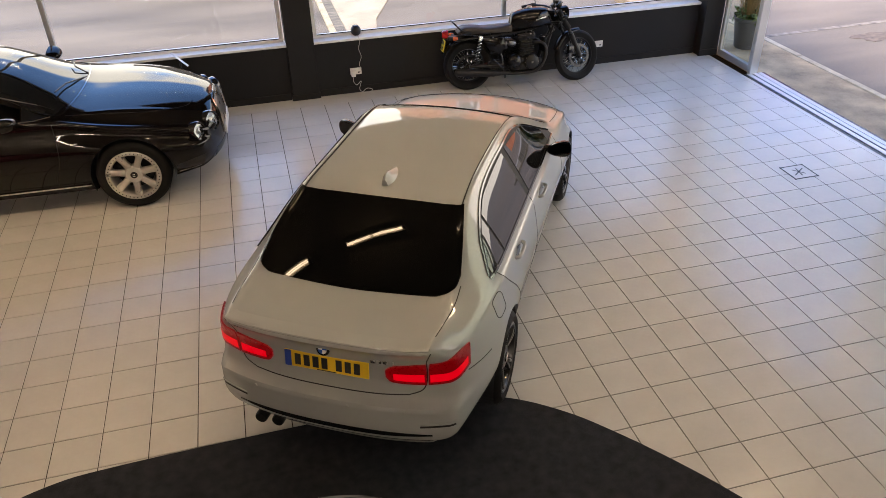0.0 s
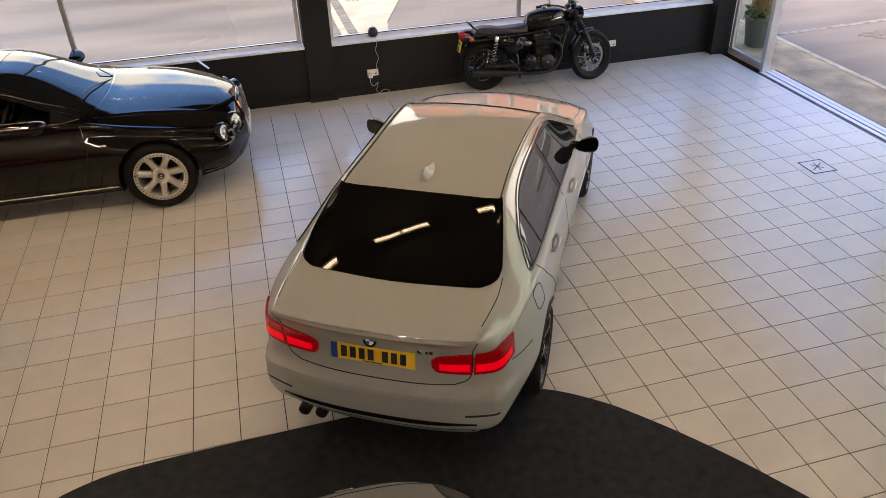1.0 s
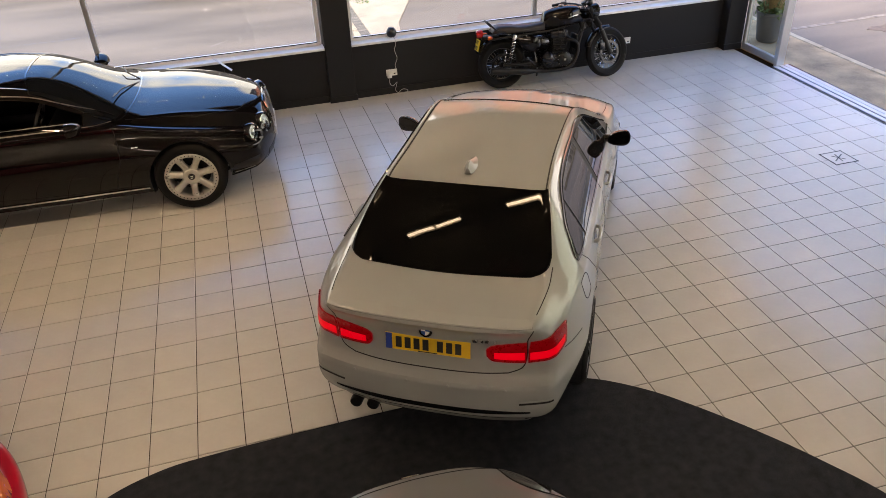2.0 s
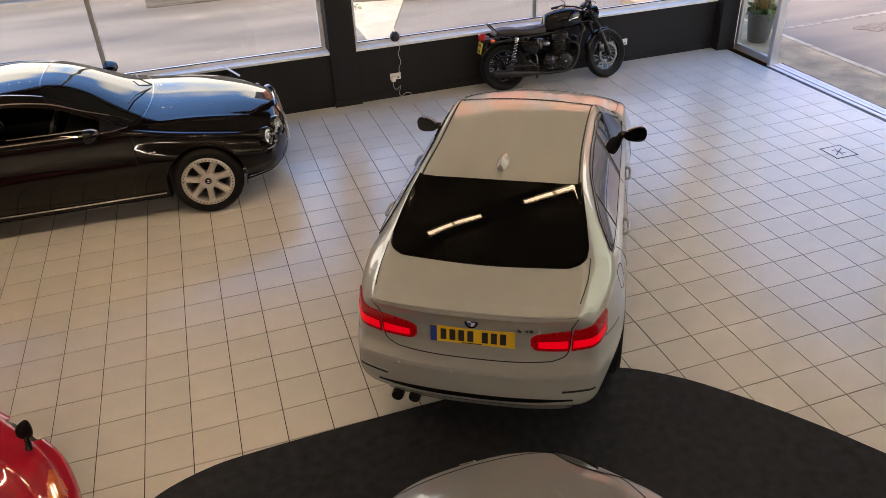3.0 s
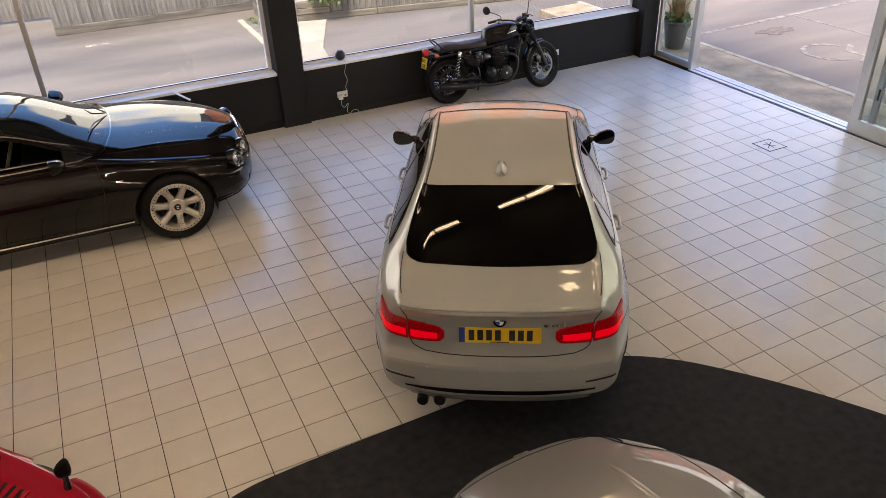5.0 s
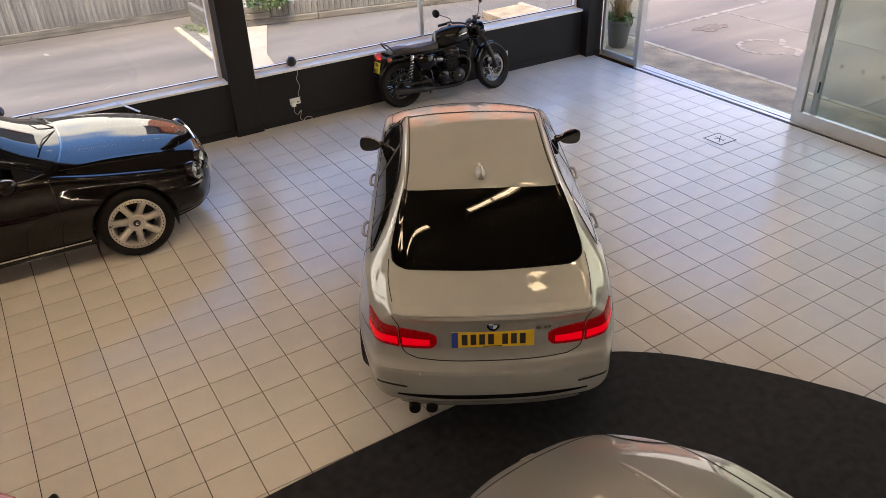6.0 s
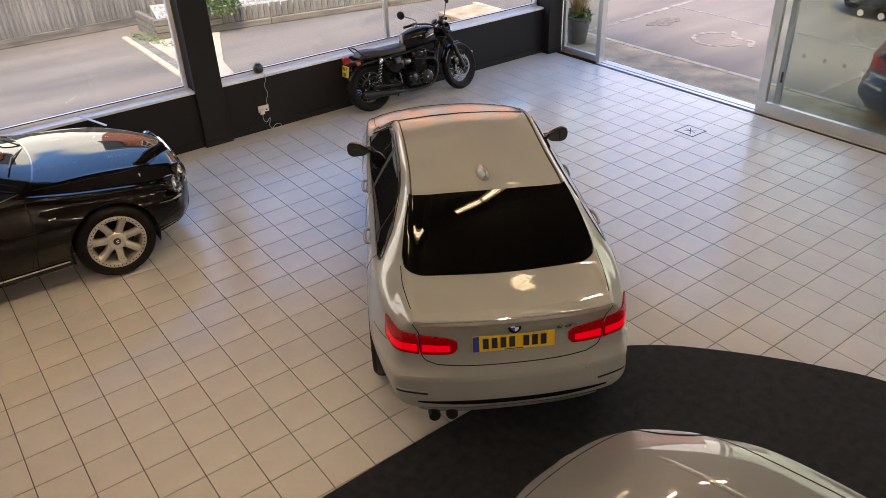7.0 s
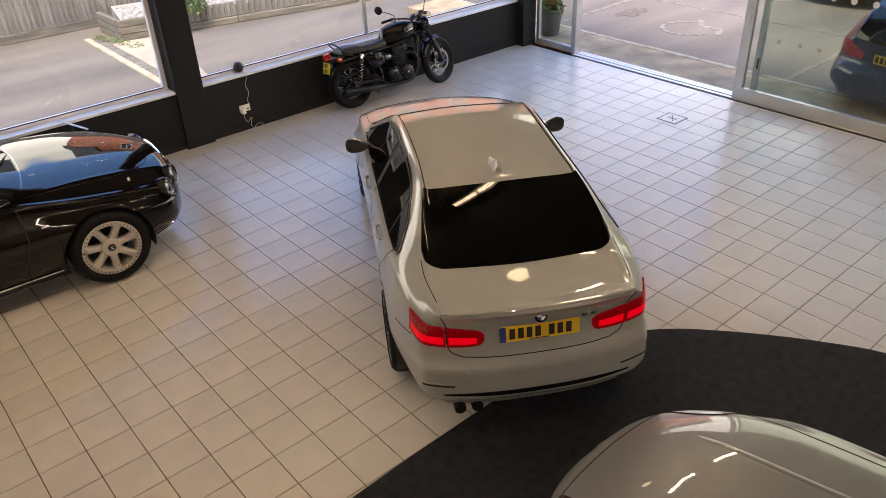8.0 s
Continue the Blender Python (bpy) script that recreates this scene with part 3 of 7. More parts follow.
def ruled_glass(tree, rail_a, rail_b, d, bulge, nu=40, nv=20, skirt=0.03):
    """A window with straight rulings between two lines on the body, slightly domed, with its edge turned down."""
    a, b = curve(rail_a, 10), curve(rail_b, 10)

    def at(line, u):
        k = u * (len(line) - 1)
        i = min(int(k), len(line) - 2)
        return line[i].lerp(line[i + 1], k - i)

    bm = bmesh.new()
    grid = []
    for i in range(nu + 1):
        p, n = on_skin(tree, at(a, i / nu), d, 0.003)
        q, n2 = on_skin(tree, at(b, i / nu), d, 0.003)
        up = (n + n2).normalized()
        grid.append([p.lerp(q, j / nv) + up * bulge * math.sin(math.pi * j / nv) for j in range(nv + 1)])
    # a taut sheet that clears the body below it
    need = np.zeros((nu + 1, nv + 1))
    for i in range(nu + 1):
        for j in range(nv + 1):
            h, _ = on_skin(tree, grid[i][j], d, 0.0)
            need[i, j] = max(0.0, (grid[i][j] - h).dot(Vector(d)) + 0.002)
    lift = need.copy()
    for _ in range(200):
        pad = np.pad(lift, 1, mode='edge')
        lift = np.maximum(need, (pad[:-2, 1:-1] + pad[2:, 1:-1] + pad[1:-1, :-2] + pad[1:-1, 2:]) / 4)
    for i in range(nu + 1):
        for j in range(nv + 1):
            grid[i][j] = grid[i][j] - Vector(d) * float(lift[i, j])
    vs = [[bm.verts.new(p) for p in col] for col in grid]
    for i in range(nu):
        for j in range(nv):
            bm.faces.new((vs[i][j], vs[i + 1][j], vs[i + 1][j + 1], vs[i][j + 1]))
    rim = [vs[i][0] for i in range(nu)] + [vs[nu][j] for j in range(nv)] + [vs[i][nv] for i in range(nu, 0, -1)] + [vs[0][j] for j in range(nv, 0, -1)]
    low = [bm.verts.new(v.co + Vector(d) * skirt) for v in rim]
    for k in range(len(rim)):
        bm.faces.new((rim[k], low[k], low[(k + 1) % len(rim)], rim[(k + 1) % len(rim)]))
    bmesh.ops.recalc_face_normals(bm, faces=bm.faces)
    if max(bm.faces, key=lambda f: f.calc_area()).normal.dot(Vector(d)) > 0:
        bmesh.ops.reverse_faces(bm, faces=bm.faces)
    return bm


def skin_line(tree, pts, d, width=0.007, off=0.0015, n=8, smooth=True):
    """A narrow line, a shut line or trim, laid on the body."""
    line = curve(pts, n) if smooth else [Vector(p) for p in pts]
    hit = [on_skin(tree, p, d, off) for p in line]
    bm = bmesh.new()
    prev = None
    for i, (p, nrm) in enumerate(hit):
        t = (hit[min(i + 1, len(hit) - 1)][0] - hit[max(i - 1, 0)][0])
        if t.length < 1e-6:
            continue
        s = t.normalized().cross(nrm) * width * 0.5
        pair = (bm.verts.new(p - s - nrm * (off + 0.004)), bm.verts.new(p - s), bm.verts.new(p + s), bm.verts.new(p + s - nrm * (off + 0.004)))
        if prev:
            for k in range(3):
                bm.faces.new((prev[k], prev[k + 1], pair[k + 1], pair[k]))
        prev = pair
    return bm


def wheel(parent, x, y, z, r, width, rim_r, side, style, rim_mat):
    """A car wheel. side: -1 for a face that looks to -y, 1 to +y."""
    w = new("wheel")
    w.parent = parent
    w.matrix_basis = pose(x, y, z, 0, 0, 0 if side < 0 else 180)
    h = width / 2
    s = r - rim_r
    prof = [(rim_r - 0.006, -h + 0.02), (rim_r + 0.012, -h + 0.006), (rim_r + s * 0.5, -h), (r - 0.03, -h + 0.008), (r - 0.008, -h + 0.03), (r, -h + 0.055),
            (r, h - 0.055), (r - 0.008, h - 0.03), (r - 0.03, h - 0.008), (rim_r + s * 0.5, h), (rim_r - 0.006, h - 0.02)]
    part("tyre", lathed(prof, 56, "y", True), "rubber", w, "black rubber tyre", 40)
    q = rim_r
    lip = 0.018 if style == "seven" else 0.0
    prof = [(q + 0.004, -h + 0.012), (q - 0.006, -h + 0.006), (q - 0.016 - lip, -h + 0.010), (q - 0.028 - lip, -h + 0.035), (q - 0.04, 0.02), (q - 0.02, h - 0.03), (q + 0.004, h - 0.015)]
    part("rim", lathed(prof, 56, "y", True), rim_mat, w, "", 40)
    part("brake_disc", lathed([(0.0, 0.03), (q * 0.74, 0.03), (q * 0.74, 0.045), (0.0, 0.045)], 40), "matt_black", w)
    n = {"seven": 7, "double": 5}[style]
    for k in range(n):
        a0 = 2 * math.pi * (k + 0.25) / n
        for da in ((0,) if style == "seven" else (-0.14, 0.14)):
            bm = bmesh.new()
            wi, wo = (0.030, 0.042) if style == "seven" else (0.013, 0.013)
            loops = []
            for t in np.linspace(0, 1, 7):
                rr = 0.055 + t * (q - 0.055 - 0.012)
                hw = wi + (wo - wi) * t if style == "double" else 0.040 - 0.012 * math.sin(math.pi * t) + 0.003 * t
                face = -h + 0.012 + 0.03 * (1 - t) ** 2
                cs = [(-hw, face + 0.05), (-hw, face + 0.012), (-hw * 0.62, face), (hw * 0.62, face), (hw, face + 0.012), (hw, face + 0.05)]
                loops.append([(rr * math.cos(a0 + da * (t + 0.25) * 0.8) - u * math.sin(a0), v, rr * math.sin(a0 + da * (t + 0.25) * 0.8) + u * math.cos(a0)) for u, v in cs])
            rings(bm, loops)
            bmesh.ops.recalc_face_normals(bm, faces=bm.faces)
            part("spoke", bm, rim_mat, w, "", 50)
    wide = 0.006 if style == "seven" else 0.0
    part("hub", lathed([(0.0, -h + 0.026), (0.070 + wide, -h + 0.028), (0.084 + wide, -h + 0.044), (0.080 + wide, -h + 0.11), (0.0, -h + 0.11)], 32), rim_mat, w, "", 40)
    part("centre_cap", lathed([(0.0, -h + 0.018), (0.030, -h + 0.018), (0.034, -h + 0.024), (0.034, -h + 0.035), (0.0, -h + 0.035)], 28), "gloss_black", w, "", 40)
    if style == "seven":
        bm = bmesh.new()
        for k in range(42):
            a = 2 * math.pi * k / 42
            box(bm, -0.0045, -h + 0.004, -0.0045, 0.0045, -h + 0.012, 0.0045, 0, 1, Matrix.Translation((math.cos(a) * (q - 0.017), 0, math.sin(a) * (q - 0.017))))
        tagged(part("rim_bolts", bm, "black_plastic", w), kind="stuff")
        for dz in (-0.009, 0.009):
            part("cap_mark", boxed(-0.011, -h + 0.015, dz - 0.003, 0.011, -h + 0.0175, dz + 0.003), "badge_white", w)
    return w


def wheelhouse(parent, x, z, r, side, y_in, y_out):
    prof = [(0.05, y_in + 0.002), (r - 0.004, y_in + 0.002), (r - 0.004, y_out)]
    bm = bmesh.new()
    n = 40
    lo = []
    for rr, y in prof:
        ang = [radians(-18 + 216 * k / (n - 1)) for k in range(n)]
        lo.append([(x + rr * math.cos(a), side * y, z + rr * math.sin(a)) for a in ang])
    rings(bm, lo, False, False)
    part("wheel_arch_liner", bm, "black_plastic", parent)


def mirror(parent, m, mat, glass=True, side=1):
    """A door mirror: shell, glass and arm, its glass to -x of its pose."""
    e = new("door_mirror")
    e.parent = parent
    e.matrix_basis = m
    def rim(ry, rz):
        # deeper towards the outer end, its lower edge rising outwards
        pts = []
        for k in range(32):
            a = 2 * math.pi * k / 32
            c, v = math.cos(a), math.sin(a)
            y, z = math.copysign(abs(c) ** 0.75, c), math.copysign(abs(v) ** 0.8, v)
            pts.append((ry * y * side, rz * (z * (0.80 + 0.22 * y) + 0.10 * y)))
        return pts

    loops = []
    for t in np.linspace(0, 1, 9):
        s = math.sqrt(max(0.02, 1 - (t * 0.97) ** 2.4))
        loops.append([(0.13 * t, y, z) for y, z in rim(0.125 * s, 0.078 * s)])
    bm = bmesh.new()
    rings(bm, loops)
    bmesh.ops.recalc_face_normals(bm, faces=bm.faces)
    part("mirror_shell", bm, mat, e, "", 60)
    if glass:
        bm = bmesh.new()
        plate(bm, rim(0.112, 0.064), 0, 0.003)
        bmesh.ops.transform(bm, matrix=Matrix(((0, 0, -1, -0.002), (1, 0, 0, 0), (0, 1, 0, 0), (0, 0, 0, 1))), verts=bm.verts)
        bmesh.ops.recalc_face_normals(bm, faces=bm.faces)
        part("mirror_glass", bm, "dim_mirror", e)
    return e


def plate_marks(parent, w, h, band=True, cells=7, place=None, lines=1):
    """A number plate in its own xy plane (x across, y up), with plain bars for its characters."""
    p = part("number_plate", boxed(-w / 2, -h / 2, 0, w / 2, h / 2, 0.006, 0.002), "plate_yellow", parent, "yellow number plate with black bars")
    p.matrix_basis = place
    if band:
        part("plate_band", boxed(-w / 2 + 0.002, -h / 2 + 0.002, 0.006, -w / 2 + 0.042, h / 2 - 0.002, 0.008), "plate_blue", p)
    x = -w / 2 + (0.065 if band else 0.02)
    step = (w - (0.10 if band else 0.04)) / (cells + 0.6)
    for k in range(cells):
        for j in range(lines):
            y = (j + 0.5) * h / lines - h / 2
            part("plate_bar", boxed(x, y - h / lines * 0.33, 0.006, x + step * (0.66 if lines == 1 else 0.5), y + h / lines * 0.33, 0.0085), "ink", p)
        x += step * (1.6 if k == 3 else 1.0)
    if lines == 1:
        part("plate_bar", boxed(-0.06, -h * 0.47, 0.006, 0.06, -h * 0.42, 0.0072), "ink", p)
    return p


def white_saloon():
    """White four-door saloon; x ahead from the rear axle, y to its left."""
    car = thing("saloon_car", pose(-0.222, 5.235, 0, 0, 0, 59.3), "pearl white four-door saloon with lit red tail lamps", "car")
    rows = [
        (-0.905, 0.20, 0.60, 0.750, 0.52, 0.700, 0.88, 0.60, 1.002, 1.012),
        (-0.78, 0.20, 0.66, 0.795, 0.56, 0.735, 0.915, 0.63, 1.020, 1.030),
        (-0.60, 0.20, 0.72, 0.840, 0.60, 0.765, 0.940, 0.645, 1.036, 1.048),
        (-0.40, 0.21, 0.77, 0.880, 0.62, 0.785, 0.960, 0.640, 1.053, 1.066),
        (-0.10, 0.20, 0.80, 0.905, 0.64, 0.810, 0.970, 0.615, 1.197, 1.215),
        (0.20, 0.195, 0.815, 0.902, 0.65, 0.815, 0.970, 0.570, 1.328, 1.350),
        (0.60, 0.19, 0.82, 0.892, 0.65, 0.815, 0.965, 0.560, 1.352, 1.390),
        (1.05, 0.19, 0.82, 0.890, 0.65, 0.815, 0.956, 0.565, 1.356, 1.397),
    ] + [
        (1.48, 0.19, 0.82, 0.890, 0.65, 0.815, 0.947, 0.575, 1.338, 1.376),
        (1.64, 0.19, 0.82, 0.891, 0.65, 0.815, 0.943, 0.582, 1.306, 1.346),
        (1.78, 0.19, 0.82, 0.892, 0.65, 0.815, 0.938, 0.590, 1.256, 1.298),
        (2.12, 0.19, 0.82, 0.896, 0.65, 0.808, 0.924, 0.650, 1.100, 1.138),
        (2.46, 0.195, 0.81, 0.902, 0.64, 0.820, 0.900, 0.715, 0.940, 0.968),
        (2.80, 0.20, 0.80, 0.900, 0.63, 0.818, 0.860, 0.70, 0.896, 0.928),
        (3.20, 0.21, 0.76, 0.880, 0.60, 0.785, 0.785, 0.66, 0.820, 0.862),
        (3.54, 0.23, 0.68, 0.800, 0.54, 0.700, 0.650, 0.56, 0.685, 0.730),
    ]
    rear = (0.17, [(0.2, 0.10), (0.29, 0.045), (0.34, 0.010), (0.42, 0.0), (0.565, 0.0), (0.575, 0.004), (0.605, 0.045), (0.625, 0.062), (0.66, 0.070), (0.74, 0.078), (0.82, 0.076), (0.88, 0.062),
                   (0.93, 0.042), (0.965, 0.020), (0.985, 0.004), (1.03, 0.0), (1.4, 0.0)])
    front = (0.34, [(0.2, 0.10), (0.35, 0.02), (0.55, 0.0), (0.75, 0.06), (1.4, 0.1)])
    ledge = pchip([(-0.905, 0.022), (-0.5, 0.036), (0.2, 0.040), (2.1, 0.038), (2.6, 0.03), (3.54, 0.016)])
    bm = car_shell(rows, 0.905, rear, front, 0.045, 120, shoulder=ledge, fine=14, cap=31)
    bm = cut_arches(bm, ((0, 0.325), (2.81, 0.325)), 0.362, 0.58)
    tree = BVHTree.FromBMesh(bm)
    part("body", bm, "white_pearl", car, "", 32)
    down, fwd, left, right = (0, 0, -1), (1, 0, 0), (0, 1, 0), (0, -1, 0)
    # glass
    part("rear_window", ruled_glass(tree, [(-0.24, 0.640, 0), (-0.33, 0.628, 0), (-0.39, 0.570, 0), (-0.425, 0.46, 0), (-0.462, 0, 0), (-0.425, -0.46, 0), (-0.39, -0.570, 0), (-0.33, -0.628, 0), (-0.24, -0.640, 0)],
                                   [(0.196, 0.550, 0), (0.193, 0.535, 0), (0.188, 0.48, 0), (0.180, 0.38, 0), (0.170, 0, 0), (0.180, -0.38, 0), (0.188, -0.48, 0), (0.193, -0.535, 0), (0.196, -0.550, 0)], down, 0.012), "black_glass", car, "dark tinted rear window", 60)
    part("windscreen", skin_patch(tree, [(2.36, 0.70, 0), (2.46, 0.45, 0), (2.50, 0, 0), (2.46, -0.45, 0), (2.36, -0.70, 0)],
                                  [(1.74, 0.545, 0), (1.69, 0.35, 0), (1.675, 0, 0), (1.69, -0.35, 0), (1.74, -0.545, 0)], down, 0.003, 36, 14), "smoke_glass", car, "", 60)
    for s, d in ((1, right), (-1, left)):
        lo = [(-0.085, 0, 1.006), (0.05, 0, 0.996), (0.5, 0, 0.988), (1.2, 0, 0.972), (1.8, 0, 0.955), (2.22, 0, 0.945)]
        hi = [(-0.085, 0, 1.02), (0.00, 0, 1.10), (0.12, 0, 1.195), (0.45, 0, 1.305), (1.05, 0, 1.328), (1.55, 0, 1.290), (2.22, 0, 0.975)]
        side = lambda rail: [(x, s, z) for x, _, z in rail]
        part("window_trim", skin_patch(tree, side(lo), side(hi), d, 0.002, 60, 12), "trim_black", car, "", 60)
        part("window_surround", skin_line(tree, side(hi), d, 0.014, 0.008, 6), "gloss_black", car, "gloss black strip round the side windows", 60)
        part("window_sill_strip", skin_line(tree, side(lo), d, 0.016, 0.008, 6), "gloss_black", car, "", 60)
        for x0, x1 in ((-0.035, 0.235), (0.265, 1.02), (1.11, 2.04)):
            zl = pchip([(p[0], p[2] + 0.012) for p in lo])
            zh = pchip([(p[0], p[2] - 0.020) for p in hi])
            n = 6
            xs = np.linspace(x0, x1, n)
            a = [(x, s, zl(x)) for x in xs]
            b = [(x, s, max(zl(x) + 0.006, zh(x))) for x in xs]
            part("side_window", skin_patch(tree, a, b, d, 0.006, 18, 8, 0.006), "side_glass", car, "dark side window with bright reflections", 60)
        # shut lines
        part("panel_gap", skin_line(tree, [(1.07, s, 0.955), (1.06, s, 0.7), (1.08, s, 0.42), (1.10, s, 0.30)], d), "gap", car)
        part("panel_gap", skin_line(tree, [(2.20, s, 0.93), (2.24, s, 0.7), (2.18, s, 0.42), (2.16, s, 0.30)], d), "gap", car)
        part("panel_gap", skin_line(tree, [(0.02, s, 0.985), (0.13, s, 0.86), (0.27, s, 0.72), (0.37, s, 0.58), (0.47, s, 0.40), (0.5, s, 0.30)], d), "gap", car)
        part("panel_gap", skin_line(tree, [(-0.62, s, 0.735), (-0.50, s, 0.715), (-0.37, s, 0.70)], d, 0.006), "gap", car)
        part("sill_trim", skin_line(tree, [(0.42, s, 0.255), (1.4, s, 0.25), (2.4, s, 0.255)], d, 0.05, 0.006, 4), "black_plastic", car)
        # door handles
        for x, z in ((0.47, 0.885), (1.36, 0.865)):
            p, nrm = on_skin(tree, (x, s, z), d, 0.03)
            h = part("door_handle", tubed(curve([(p.x - 0.12, p.y - s * 0.045, z), (p.x - 0.09, p.y, z + 0.004), (p.x + 0.06, p.y, z + 0.004), (p.x + 0.10, p.y - s * 0.045, z)], 5), 0.013, 8), "white_pearl", car, "body-coloured door handle with a bright insert", 60)
            part("handle_cup", skin_patch(tree, [(x - 0.08, s, z - 0.004), (x - 0.02, s, z - 0.028), (x + 0.06, s, z - 0.004)], [(x - 0.08, s, z + 0.004), (x - 0.02, s, z + 0.028), (x + 0.06, s, z + 0.004)], d, 0.002, 12, 6), "dark_rim", car, "", 60)
        wheelhouse(car, 0, 0.325, 0.362, s, 0.58, 0.875)
        wheelhouse(car, 2.81, 0.325, 0.362, s, 0.58, 0.875)
        wheel(car, 0, s * 0.782, 0.325, 0.322, 0.245, 0.236, s, "double", "dark_rim")
        wheel(car, 2.81, s * 0.775, 0.325, 0.322, 0.225, 0.236, s, "double", "dark_rim")
        mirror(car, pose(1.84, s * 0.918, 0.985, 0, 0, -s * 8) @ Matrix.Diagonal((0.68, 0.76, 1.0, 1)), "gloss_black", True, s)
        part("mirror_arm", tubed([(1.91, s * 0.80, 0.95), (1.905, s * 0.86, 0.96), (1.90, s * 0.90, 0.975)], [0.034, 0.030, 0.028], 10), "gloss_black", car, "", 60)
        # roof channel strips
        part("roof_strip", skin_line(tree, [(0.20, s * 0.535, 1.3), (0.6, s * 0.52, 1.3), (1.1, s * 0.525, 1.3), (1.69, s * 0.545, 1.3)], down, 0.012, 0.001), "gap", car)
        # tail lamps: outer lens on the wing, inner lens on the boot lid
        dd = Vector((0.8, -s * 0.62, 0))
        part("tail_lamp", skin_patch(tree, [(-0.61, s * 0.79, 0.775), (-0.65, s * 0.74, 0.750), (-0.70, s * 0.675, 0.730), (-0.77, s * 0.588, 0.716)],
                                     [(-0.60, s * 0.79, 0.905), (-0.645, s * 0.735, 0.905), (-0.70, s * 0.668, 0.896), (-0.77, s * 0.592, 0.878)], dd, 0.010, 24, 12, 0.02), "tail_red", car, "lit red tail lamp", 60)
        part("tail_light_bar", skin_patch(tree, [(-0.625, s * 0.775, 0.793), (-0.655, s * 0.735, 0.772), (-0.70, s * 0.675, 0.752), (-0.77, s * 0.60, 0.738)],
                                          [(-0.625, s * 0.775, 0.838), (-0.655, s * 0.735, 0.822), (-0.70, s * 0.675, 0.806), (-0.77, s * 0.60, 0.794)], dd, 0.0125, 16, 6, 0.004), "tail_glow", car, "glowing red light strip", 60)
        part("boot_lamp", skin_patch(tree, [(-0.8, s * 0.578, 0.716), (-0.8, s * 0.48, 0.716), (-0.8, s * 0.385, 0.724), (-0.8, s * 0.350, 0.760)],
                                     [(-0.8, s * 0.582, 0.874), (-0.8, s * 0.48, 0.858), (-0.8, s * 0.39, 0.838), (-0.8, s * 0.350, 0.810)], fwd, 0.010, 22, 10, 0.02), "tail_red", car, "lit red tail lamp on the boot lid", 60)
        part("boot_light_bar", skin_patch(tree, [(-0.8, s * 0.568, 0.738), (-0.8, s * 0.48, 0.738), (-0.8, s * 0.395, 0.744)],
                                          [(-0.8, s * 0.568, 0.794), (-0.8, s * 0.48, 0.790), (-0.8, s * 0.395, 0.788)], fwd, 0.0125, 14, 6, 0.004), "tail_glow", car, "glowing red light strip", 60)
        # boot lid edge
        part("panel_gap", skin_line(tree, [(-0.30, s * 0.655, 1.2), (-0.45, s * 0.655, 1.2), (-0.60, s * 0.640, 1.2), (-0.72, s * 0.622, 1.2)], down, 0.006), "gap", car)
        part("panel_gap", skin_line(tree, [(-0.9, s * 0.622, 0.985), (-0.9, s * 0.600, 0.93), (-0.9, s * 0.586, 0.88), (-0.9, s * 0.580, 0.74), (-0.9, s * 0.555, 0.675), (-0.9, s * 0.48, 0.640)], fwd, 0.007), "gap", car)
        # slots low in the bumper
        part("bumper_slot", skin_line(tree, [(-0.75, s * 0.72, 0.462), (-0.85, s * 0.65, 0.452), (-0.88, s * 0.57, 0.447)], dd, 0.014, 0.002, 6), "gap", car)
        part("slot_trim", skin_line(tree, [(-0.75, s * 0.72, 0.477), (-0.85, s * 0.65, 0.468), (-0.88, s * 0.57, 0.463)], dd, 0.008, 0.005, 6), "white_pearl", car)
        # head lamps
        part("head_lamp", skin_patch(tree, [(3.2, s * 0.80, 0.66), (3.4, s * 0.62, 0.60), (3.5, s * 0.36, 0.60)], [(3.2, s * 0.80, 0.72), (3.4, s * 0.62, 0.70), (3.5, s * 0.36, 0.685)], (-0.9, -s * 0.4, -0.1), 0.006, 18, 8), "lamp_lens", car, "", 60)
        part("panel_gap", skin_line(tree, [(2.48, s * 0.735, 1), (2.8, s * 0.745, 1), (3.2, s * 0.70, 1), (3.40, s * 0.55, 1)], down, 0.006), "gap", car)
        # wipers' cowl
    part("cowl", skin_patch(tree, [(2.44, 0.70, 1), (2.53, 0.4, 1), (2.56, 0, 1), (2.53, -0.4, 1), (2.44, -0.70, 1)], [(2.38, 0.71, 1), (2.465, 0.45, 1), (2.505, 0, 1), (2.465, -0.45, 1), (2.38, -0.71, 1)], down, 0.004, 30, 3), "black_plastic", car)
    part("panel_gap", skin_line(tree, [(-0.9, 0.48, 0.640), (-0.95, 0.3, 0.630), (-0.95, 0, 0.627), (-0.95, -0.3, 0.630), (-0.9, -0.48, 0.640)], fwd, 0.007), "gap", car)
    # bumper strip, lower lip, exhaust
    part("bumper_strip", skin_patch(tree, [(-0.9, 0.62, 0.374), (-0.95, 0.35, 0.360), (-1, 0, 0.356), (-0.95, -0.35, 0.360), (-0.9, -0.62, 0.374)],
                                    [(-0.9, 0.62, 0.384), (-0.95, 0.35, 0.393), (-1, 0, 0.392), (-0.95, -0.35, 0.393), (-0.9, -0.62, 0.384)], fwd, 0.004, 34, 3), "gloss_black", car, "black strip across the rear bumper", 60)
    for y in (0.40, 0.515):
        t = part("exhaust_pipe", lathed([(0.036, -0.12), (0.040, -0.11), (0.040, 0.10), (0.034, 0.10), (0.034, -0.10), (0.0, -0.06)], 24, "x"), "matt_black", car, "dark twin exhaust pipe", 50)
        t.matrix_basis = pose(-0.715, y, 0.225)
